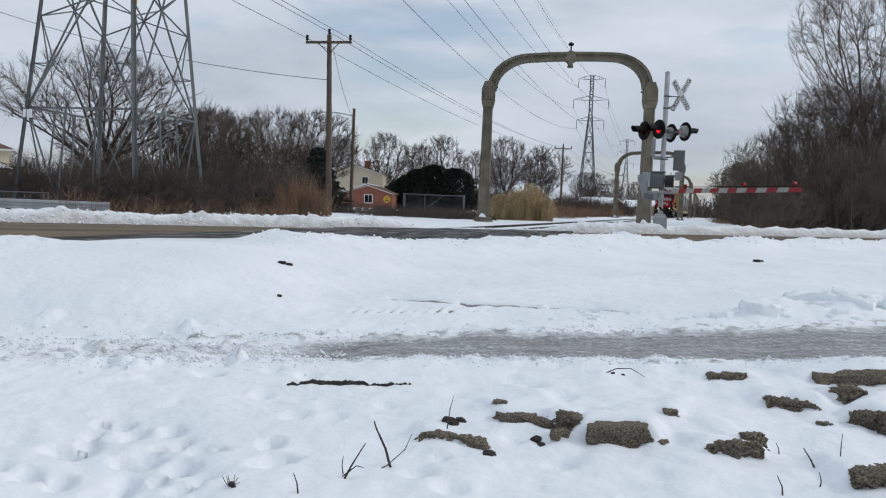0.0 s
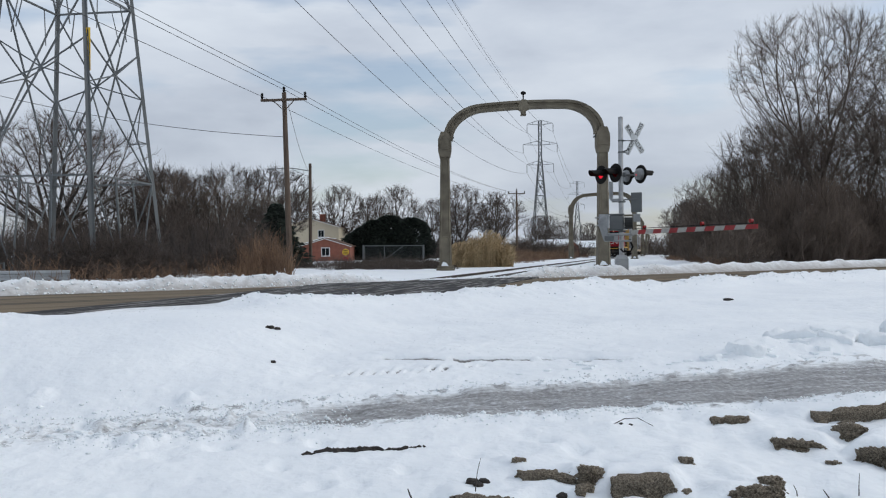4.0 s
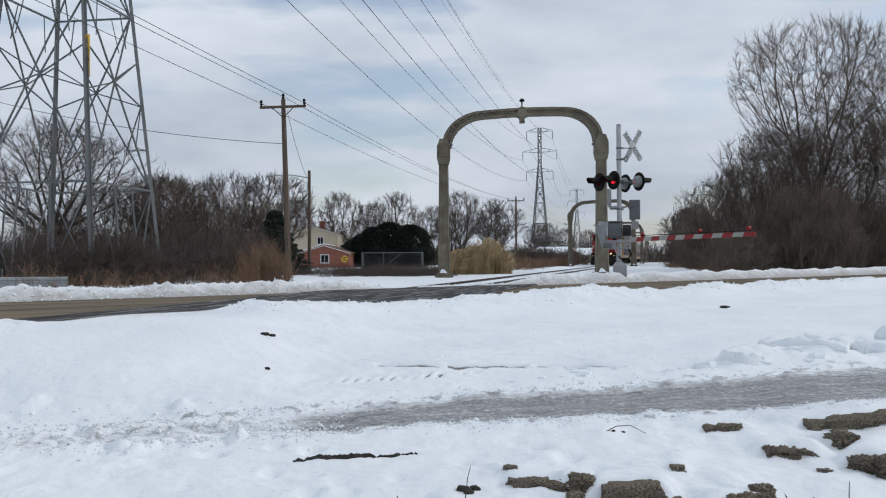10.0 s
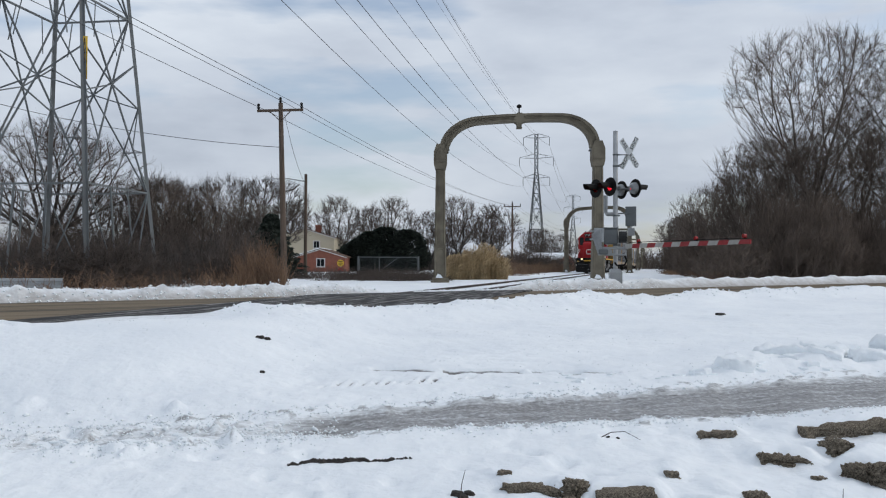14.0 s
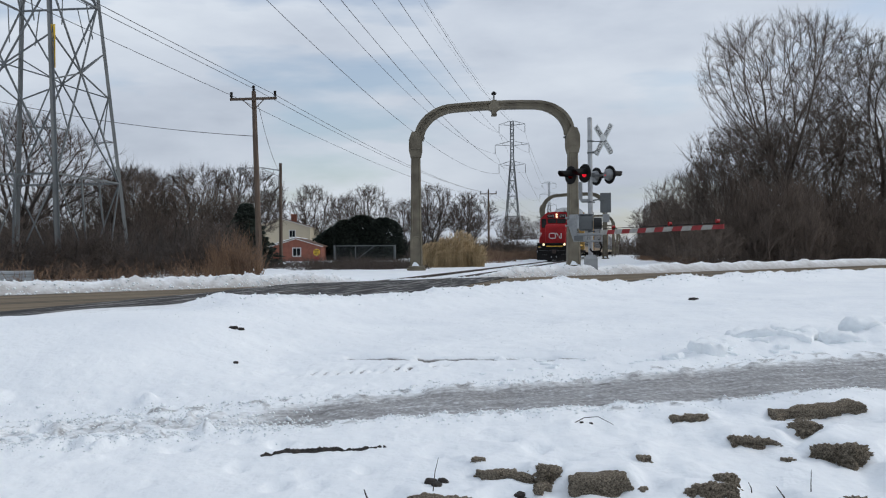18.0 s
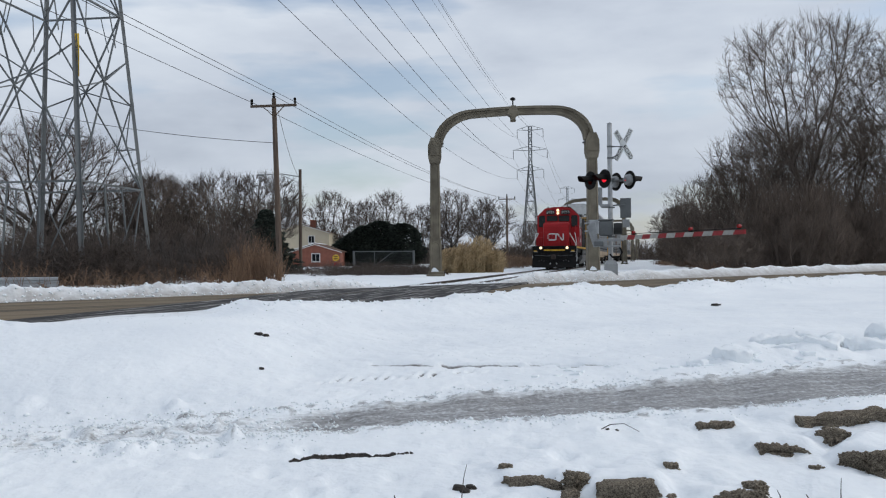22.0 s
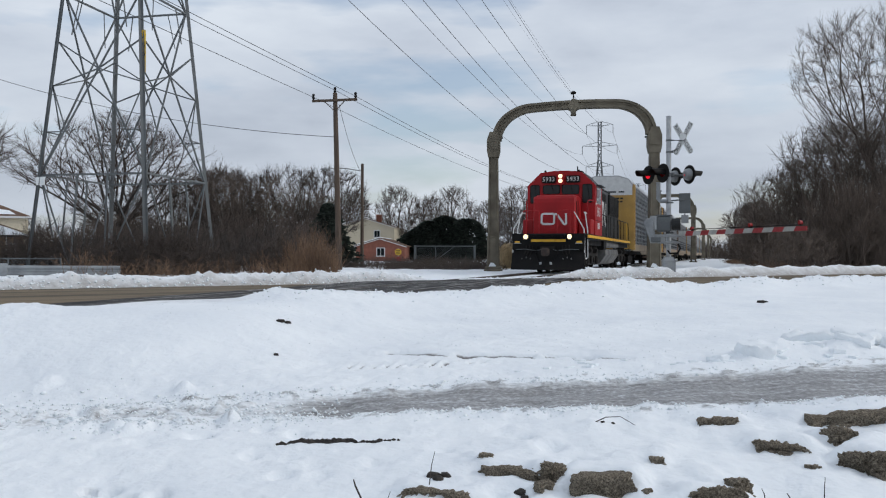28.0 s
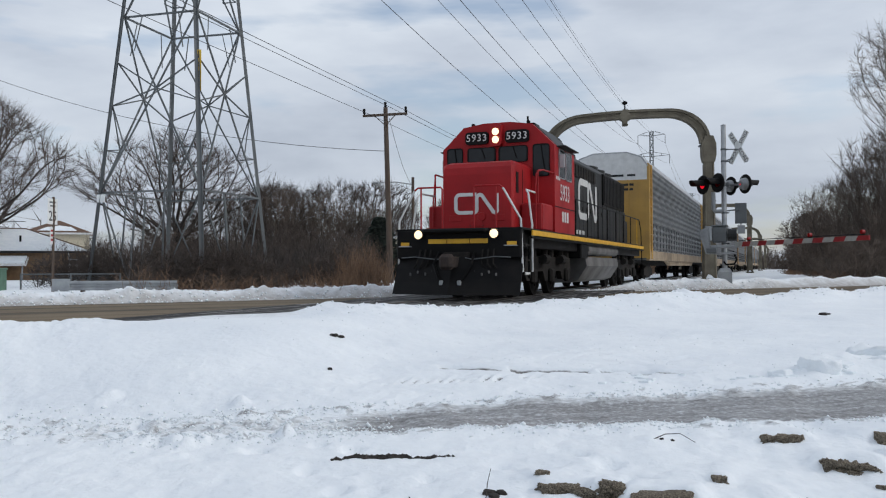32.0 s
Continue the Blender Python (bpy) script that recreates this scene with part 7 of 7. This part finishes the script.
# fences, signs and roadside things
def fence_gate():
    top = thing("chain_link_gate", pose(-20.32, 58.5, 0.0, 0, 0, 13.7), "grey steel chain-link gate with a diagonal brace", "gate")
    w = 4.45
    for x in (0, w):
        part("post", Build().tube([(x, 0, -0.3), (x, 0, 1.42)], 0.07, 10), GALVDARK, top)
    part("frame", Build().tube([(0.1, 0, 0.25), (0.1, 0, 1.36), (w - 0.1, 0, 1.36), (w - 0.1, 0, 0.25), (0.1, 0, 0.25)], 0.035, 8), GALVDARK, top)
    part("upright", Build().tube([(1.55, 0, 0.25), (1.55, 0, 1.36)], 0.03, 8), GALVDARK, top)
    part("brace", Build().tube([(1.55, 0, 0.3), (2.95, 0, 1.34)], 0.028, 8), GALVDARK, top)
    mesh = Build()
    k = 0.16
    for i in range(-7, int(w / k) + 1):
        a, b = max(0.12, i * k), min(w - 0.12, i * k + 1.08)
        if b > a:
            mesh.beam((a, 0.02, 0.26 + (a - i * k)), (b, 0.02, 0.26 + (b - i * k)), 0.006)
            mesh.beam((a, 0.03, 1.34 - (a - i * k)), (b, 0.03, 1.34 - (b - i * k)), 0.006)
    tagged(part("wire_mesh", mesh, GALVDARK, top), kind="stuff")


fence_gate()


def speed_sign():
    top = thing("speed_limit_sign", pose(-23.3, 22.7, 0.05, 0, 0, 0), "white speed limit sign on a dark wooden post", "road sign")
    part("post", Build().box((0, 0.06, 1.40), (0.075, 0.075, 3.7), 0.008), WOODPOLE, top)
    right = (-0.25, 0.968, 0)
    out = Vector(right).cross(Vector((0, 0, 1)))
    m = frame_axes(Vector((0, 0, 2.72)) + out * 0.02, right, (0, 0, 1))
    plate = part("plate", Build().box((0, 0, 0), (0.61, 0.92, 0.012), 0.004), SIGNWHITE, top, m=m)
    part("figures", text_mesh("25", 0.50, 0.001), BLACK, plate, m=pose(0, -0.18, 0.008))
    for z, w in ((0.33, 0.40), (0.20, 0.32)):
        part("text_bar", Build().box((0, z, 0.008), (w, 0.055, 0.004)), GALVDARK, plate)
    small = part("small_plate", Build().box((0, 0, 0), (0.30, 0.62, 0.012), 0.004), SIGNWHITE, top, m=frame_axes(Vector((0, 0, 1.85)) + out * 0.02, right, (0, 0, 1)))
    for z in (0.18, 0.02, -0.14):
        part("text_bar", Build().box((0, z, 0.008), (0.20, 0.08, 0.004)), STRIPERED, small)


speed_sign()


def guardrail():
    a, b = Vector((-21.6, 21.2, 0)), Vector((-17.8, 22.7, 0))
    m = frame_axes(a + Vector((0, 0, 0.16)), b - a, (0, 0, 1))
    top = thing("guardrail", m, "short galvanised guardrail behind the snow bank", "guardrail")
    L = (b - a).length
    prof = [(-0.16, 0.0), (-0.13, 0.05), (-0.07, 0.05), (-0.03, 0.0), (0.03, 0.0), (0.07, 0.05), (0.13, 0.05), (0.16, 0.0)]
    vs = [(x, y, z) for x in (0.5, L) for y, z in prof] + [(x, y, z - 0.006) for x in (0.5, L) for y, z in prof]
    n = len(prof)
    fs = [(i, n + i, n + i + 1, i + 1) for i in range(n - 1)] + [(2 * n + i, 2 * n + i + 1, 3 * n + i + 1, 3 * n + i) for i in range(n - 1)] + [(i, i + 1, 2 * n + i + 1, 2 * n + i) for i in range(n - 1)]
    part("rail", Build().add(vs, fs), GALV, top)
    part("end_shoe", Build().box((0.22, 0.02, 0.02), (0.6, 0.42, 0.05), 0.02), GALV, top)
    for x in (0.9, L / 2, L - 0.4):
        part("post", Build().box((x, -0.25, -0.08), (0.12, 0.9, 0.14), 0.01), WOODPOLE, top)


guardrail()
box = thing("utility_cabinet", pose(-27.05, 23.4, -0.62, 0, 0, 30), "green roadside utility cabinet", "cabinet")
part("body", Build().box((0, 0, 0.62), (0.9, 0.7, 1.4), 0.03), GREENBOX, box)
part("lid", Build().box((0, 0, 1.35), (0.96, 0.76, 0.07), 0.02), GREENBOX, box)
fence = thing("chain_link_fence", pose(-26.2, 24.0, -0.70, 0, 0, 22), "low chain-link fence before the bungalow", "fence")
for i in range(3):
    part("post", Build().tube([(1.9 * i, 0, -0.2), (1.9 * i, 0, 1.25)], 0.035, 8), GALVDARK, fence)
part("top_rail", Build().tube([(0, 0, 1.22), (3.8, 0, 1.22)], 0.022, 6), GALVDARK, fence)
link = Build()
for i in range(-9, 30):
    a, b = max(0.0, i * 0.13), min(3.8, i * 0.13 + 1.2)
    if b > a:
        link.beam((a, 0, 0.02 + a - i * 0.13), (b, 0, 0.02 + b - i * 0.13), 0.005)
        link.beam((a, 0.006, 1.22 - a + i * 0.13), (b, 0.006, 1.22 - b + i * 0.13), 0.005)
tagged(part("wire_mesh", link, GALVDARK, fence), kind="stuff")


def warning_sign():
    top = thing("warning_sign", pose(-24.56, 66.2, -0.42, 0, 0, 15), "yellow warning sign above a red marker on one post", "road sign")
    part("post", Build().box((0, 0.04, 0.75), (0.06, 0.06, 1.9), 0.006), GALV, top)
    part("yellow_plate", Build().prism([(0.30 * math.cos(a), 1.35 + 0.30 * math.sin(a)) for a in [math.pi * (2 * i + 1) / 8 for i in range(8)]], 0.0, 0.012), SIGNYELLOW, top)
    for z in (1.46, 1.28):
        part("text_bar", Build().box((0, -0.004, z), (0.36, 0.006, 0.07)), HOODGREY, top)
    part("red_plate", Build().prism([(0, 0.50), (0.26, 0.75), (0, 1.0), (-0.26, 0.75)], 0.0, 0.012), STRIPERED, top)


warning_sign()


# broken concrete and small things lying in the snow near the camera
def rubble(x, y, w, d, h, turn, seed, bury=0.45, mat=RUBBLE, name="concrete_chunk", label="broken lump of weathered concrete half sunk in snow", category="concrete chunk", rough=1.0, cap=None):
    rng = random.Random(seed)
    n = 22 if mat is RUBBLE else 9 if mat is SNOWCAP else 4
    bm = bmesh.new()
    bmesh.ops.create_cube(bm, size=1.0)
    bmesh.ops.subdivide_edges(bm, edges=bm.edges[:], cuts=n, use_grid_fill=True)
    o = Vector((rng.uniform(-50, 50), rng.uniform(-50, 50), rng.uniform(-50, 50)))
    k = 0.30 * rough * min(w, d, h * 1.8)
    soft = mat is SNOWCAP
    for v in bm.verts:
        c = v.co.copy()
        s = c.length * 2
        c *= 1 - 0.24 * max(0.0, s - 1.05) * rough
        p = Vector((c.x * w, c.y * d, c.z * h))
        q = p + o
        # big broken facets, then coarse aggregate
        big = noise.noise(q * 5.0) + 0.6 * noise.noise(q * 11.0)
        facet = math.floor(big * 3.0 + 0.5) / 3.0
        out = Vector((c.x / w, c.y / d, c.z / h)).normalized()
        out.z *= 0.35 if not soft else 1.0
        p += out * k * ((0.0 if soft else 0.40) * facet + 0.65 * big + (0.25 if soft else 0.60) * noise.noise(q * 36.0) + (0.0 if soft else 0.55 * noise.noise(q * 75.0)) - 0.15)
        if rough < 0.75:
            p.z = min(p.z, h * (0.47 + 0.05 * noise.noise(q * 9)))
        v.co = p
    me = bpy.data.meshes.new(name)
    bm.to_mesh(me)
    bm.free()
    me.shade_smooth()
    me.materials.append(mat)
    z = land(x, y)[0]
    ob = new(name, me)
    ob.matrix_basis = pose(x, y, z + h * (0.5 - bury - 0.06), rng.uniform(-5, 5), rng.uniform(-5, 5), turn)
    return tagged(ob, label, category, "concrete lumps in the snow" if mat is RUBBLE else "lumps of snow" if mat is SNOWCAP else "")


for x, y, w, d, h, turn, seed, bury, rough in STONES:
    rubble(x, y, w * 0.95, d * 0.85, h * 0.85, turn, seed, bury + 0.12, rough=rough)
SOIL = material("dark_soil", (0.018, 0.015, 0.013), 0.95, color2=(0.050, 0.042, 0.036), scale=9, bump=0.02, bump_scale=50, fine=0.3)


def soil_crack():
    """Chips of wet soil showing in a torn line of the snow."""
    rng = random.Random(9)
    b = Build()
    for i in range(290):
        t = rng.random()
        if 0.66 < t < 0.69 or rng.random() < 0.75 * abs(2 * t - 0.9) ** 3:
            continue
        x = -2.36 + 0.82 * t
        y = 5.08 + 0.03 * math.sin(6 * t) + 0.30 * t + 0.012 * nz(t * 9, 2) + rng.gauss(0, 0.012)
        r = rng.uniform(0.006, 0.016) * (1.35 if 0.15 < t < 0.62 else 0.8)
        c = Vector((x, y, land(x, y)[0] + 0.002 + r * 0.2))
        a = rng.uniform(-0.5, 0.9)
        e1, e2 = Vector((math.cos(a), math.sin(a), 0)), Vector((-math.sin(a), math.cos(a), 0))
        k = [rng.uniform(0.6, 1.4) for _ in range(6)]
        b.add([c + e1 * r * 1.8 * k[0], c + e2 * r * k[1], c - e1 * r * 1.8 * k[2], c - e2 * r * k[3], c + Vector((0, 0, r * 0.9 * k[4])), c - Vector((0, 0, 0.03))],
              [(0, 1, 4), (1, 2, 4), (2, 3, 4), (3, 0, 4), (1, 0, 5), (2, 1, 5), (3, 2, 5), (0, 3, 5)])
    return tagged(part("soil_crack", b, SOIL), "ragged line of dark wet soil showing through torn snow", "soil", kind="stuff")


soil_crack()
rng = random.Random(31)
LUMPS = [(0.98, 8.50, 0.36, 0.30, 0.30, 20), (0.62, 8.35, 0.22, 0.2, 0.14, 60), (1.62, 9.7, 0.75, 0.5, 0.36, 15), (2.15, 9.95, 0.6, 0.5, 0.34, 50), (1.5, 9.15, 0.4, 0.3, 0.24, -20), (2.5, 9.6, 0.5, 0.4, 0.24, 10), (1.95, 9.2, 0.4, 0.36, 0.22, 70), (2.9, 10.1, 0.6, 0.5, 0.26, 35)]
for i in range(26):
    x = rng.uniform(-1.4, 2.6)
    LUMPS.append((x, 7.62 + 0.40 * (x + 1) * 0.9 + abs(rng.gauss(0, 0.22)), rng.uniform(0.06, 0.17), rng.uniform(0.05, 0.14), rng.uniform(0.04, 0.10), rng.uniform(0, 180)))
for i in range(9):
    x = rng.uniform(-5.0, -2.9)
    LUMPS.append((x, 5.66 + 0.36 * (x + 3.9) - abs(rng.gauss(0, 0.16)), rng.uniform(0.06, 0.18), rng.uniform(0.05, 0.12), rng.uniform(0.04, 0.09), rng.uniform(0, 180)))
for i, (x, y, w, d, h, turn) in enumerate(LUMPS):
    rubble(x, y, w, d, h * 0.8, turn, 200 + i, 0.62, SNOWCAP, "snow_lump", "blocky lump of ploughed snow beside the icy lane", "snow lump", 0.9)
for i, (x, y, s) in enumerate(((-1.06, 4.64, 0.06), (-1.01, 4.58, 0.05), (-0.99, 4.66, 0.045), (-4.35, 8.76, 0.075), (-4.27, 8.80, 0.06), (-3.76, 7.6, 0.04), (1.37, 15.1, 0.09), (1.46, 15.2, 0.06), (-1.79, 3.38, 0.025), (-1.76, 3.35, 0.018),
                               (-0.20, 5.93, 0.02), (-0.13, 5.98, 0.018), (-0.68, 4.12, 0.05), (-0.50, 4.55, 0.05), (-0.46, 4.50, 0.04))):
    rubble(x, y, s * 1.3, s, s * 0.8, 60 * i, 70 + i, 0.4, SOIL, "soil_clod", "small dark clod lying on the snow", "soil", 1.3)


def twig(points, r, label="thin bare twig sticking out of the snow"):
    x, y = points[0][:2]
    z = land(x, y)[0] - 0.02
    ob = part("twig", Build().tube([(a, b, z + c) for a, b, c in points], [r * (1 - 0.6 * i / (len(points) - 1)) for i in range(len(points))], 6), BARK)
    return tagged(ob, label, "twig", "twigs in the snow")


twig([(-1.13, 3.84, 0), (-1.17, 3.85, 0.11), (-1.235, 3.87, 0.21), (-1.25, 3.88, 0.24)], 0.008)
twig([(-1.20, 3.80, 0), (-1.15, 3.82, 0.03), (-1.06, 3.84, 0.12), (-1.03, 3.85, 0.20)], 0.004)
twig([(-1.30, 3.60, 0), (-1.26, 3.62, 0.09), (-1.20, 3.64, 0.20)], 0.007)
twig([(-1.32, 3.66, 0), (-1.335, 3.67, 0.06), (-1.33, 3.67, 0.11)], 0.004)
twig([(-1.31, 3.62, 0.02), (-1.24, 3.63, 0.08), (-1.20, 3.63, 0.075)], 0.004)
twig([(-1.42, 3.36, 0), (-1.45, 3.40, 0.06), (-1.48, 3.42, 0.10)], 0.005)
twig([(-0.97, 4.30, 0.05), (-0.96, 4.31, 0.16), (-0.94, 4.31, 0.24)], 0.0035)
twig([(0.79, 4.16, 0), (0.785, 4.17, 0.06), (0.76, 4.18, 0.11)], 0.005)
twig([(0.98, 4.50, 0), (0.955, 4.52, 0.05), (0.92, 4.55, 0.10)], 0.006)
twig([(0.83, 4.80, 0), (0.825, 4.80, 0.05), (0.81, 4.81, 0.08)], 0.004)
twig([(0.97, 4.28, 0), (0.975, 4.28, 0.05), (0.965, 4.29, 0.09)], 0.004)
twig([(1.10, 4.55, 0), (1.10, 4.55, 0.07), (1.105, 4.56, 0.14)], 0.0035)
for i, a in enumerate((0.2, 1.3, 2.5, 3.6, 4.7, 5.6)):
    twig([(-1.78, 3.36, 0.02), (-1.78 + 0.025 * math.cos(a), 3.36 + 0.025 * math.sin(a), 0.035), (-1.78 + 0.045 * math.cos(a), 3.36 + 0.045 * math.sin(a), 0.045 + 0.01 * i)], 0.003, "short dry weed stalk in the snow")
twig([(-0.27, 5.88, 0.01), (-0.18, 5.97, 0.045), (-0.08, 6.0, 0.05), (0.03, 5.9, 0.015)], 0.0045, "bent dead stalk lying on the snow")


# loose crumbs of snow along the lane and the banks
def crumbs():
    rng = random.Random(5)
    b = Build()

    def lump(x, y, r):
        z = land(x, y)[0]
        k = [rng.uniform(0.6, 1.3) for _ in range(6)]
        c = Vector((x, y, z + r * 0.25))
        a = rng.uniform(0, 6.28)
        e1, e2 = Vector((math.cos(a), math.sin(a), 0)), Vector((-math.sin(a), math.cos(a), 0))
        v = [c + e1 * r * k[0], c + e2 * r * k[1], c - e1 * r * k[2], c - e2 * r * k[3], c + Vector((0, 0, r * 0.8 * k[4])), c - Vector((0, 0, r * 0.6))]
        b.add(v, [(0, 1, 4), (1, 2, 4), (2, 3, 4), (3, 0, 4), (1, 0, 5), (2, 1, 5), (3, 2, 5), (0, 3, 5)])

    for _ in range(1900):
        k = rng.random()
        i = 1 + min(len(LANE) - 3, int(k * 4.6))
        (x0, y0, w0), (x1, y1, w1) = LANE[i], LANE[i + 1]
        t = rng.random()
        side = -1 if rng.random() < 0.62 else 1
        off = side * (w0 + (w1 - w0) * t) * (1.05 + abs(rng.gauss(0, 0.35)))
        dx, dy = x1 - x0, y1 - y0
        l = math.hypot(dx, dy)
        lump(x0 + dx * t - dy / l * off, y0 + dy * t + dx / l * off, rng.uniform(0.004, 0.014) * (1.8 if rng.random() < 0.06 else 1))
    for _ in range(900):
        u = rng.uniform(-2, 26)
        x, y = un(u, 19.3 + abs(rng.gauss(0, 0.45)))
        lump(x, y, rng.uniform(0.012, 0.05))
    for _ in range(700):
        u = rng.uniform(4.8, 24)
        x, y = un(u, 11.5 - abs(rng.gauss(0, 0.5)))
        lump(x, y, rng.uniform(0.008, 0.03))
    for _ in range(900):
        x = rng.uniform(-6.2, -2.4)
        lump(x, 5.85 + 0.22 * (x + 3.4) + rng.gauss(0, 0.28), rng.uniform(0.006, 0.020) * (1.7 if rng.random() < 0.1 else 1))
    for _ in range(500):
        lump(rng.uniform(-7.5, 2.5), rng.uniform(8.0, 11.5), rng.uniform(0.004, 0.011))
    ob = part("snow_crumbs", b, SNOWCAP, smooth=True)
    return tagged(ob, "loose crumbs of snow thrown up along the lane and road", "snow", kind="stuff")


crumbs()


# the train rolls in at a steady slow pace; the rest of the place is still
def travel(t):
    """How far along the track the front lamps are."""
    u = (t - 16) / 16
    return 80.312 - 60.492 * u - 2.477 * u * u


def swing(lit):
    """Upright, the added glowing disc stands for a lit lamp; laid flat, it shows only its edge."""
    return pose(0, 0, 0.03, 0 if lit else -85, 0, 0)


def motions():
    # the two lamps of each pair light by turns, shown by swinging the added discs
    flips = [max(0.1, 5.91 + 0.657 * n) for n in range(-9, 40)]
    for flap, side in FLASHERS:
        lit = side < 0
        rows = [(0.0, swing(lit))]
        for t in flips:
            rows.append((t - 0.034, swing(lit)))
            lit = not lit
            rows.append((t, swing(lit)))
        rows.append((32.0, swing(lit)))
        walk(flap, rows)
    times = [2.0 * i for i in range(17)]
    walk(loco, [(t, TRACK @ pose(0, travel(t), 0)) for t in times])
    for i, car in enumerate(RACKS):
        walk(car, [(t, TRACK @ pose(0, travel(t) + 18.55 + 27.75 * i, 0)) for t in times])
    ticks = [0.125 * i for i in range(257)]
    for r, axles in ((0.51, LOCO_AXLES), (0.42, RACK_AXLES)):
        for ax in axles:
            y = ax.matrix_basis.translation.y
            walk(ax, [(t, pose(0, y, r, math.degrees((travel(0) - travel(t)) / r) % 360, 0, 0)) for t in ticks])


motions()
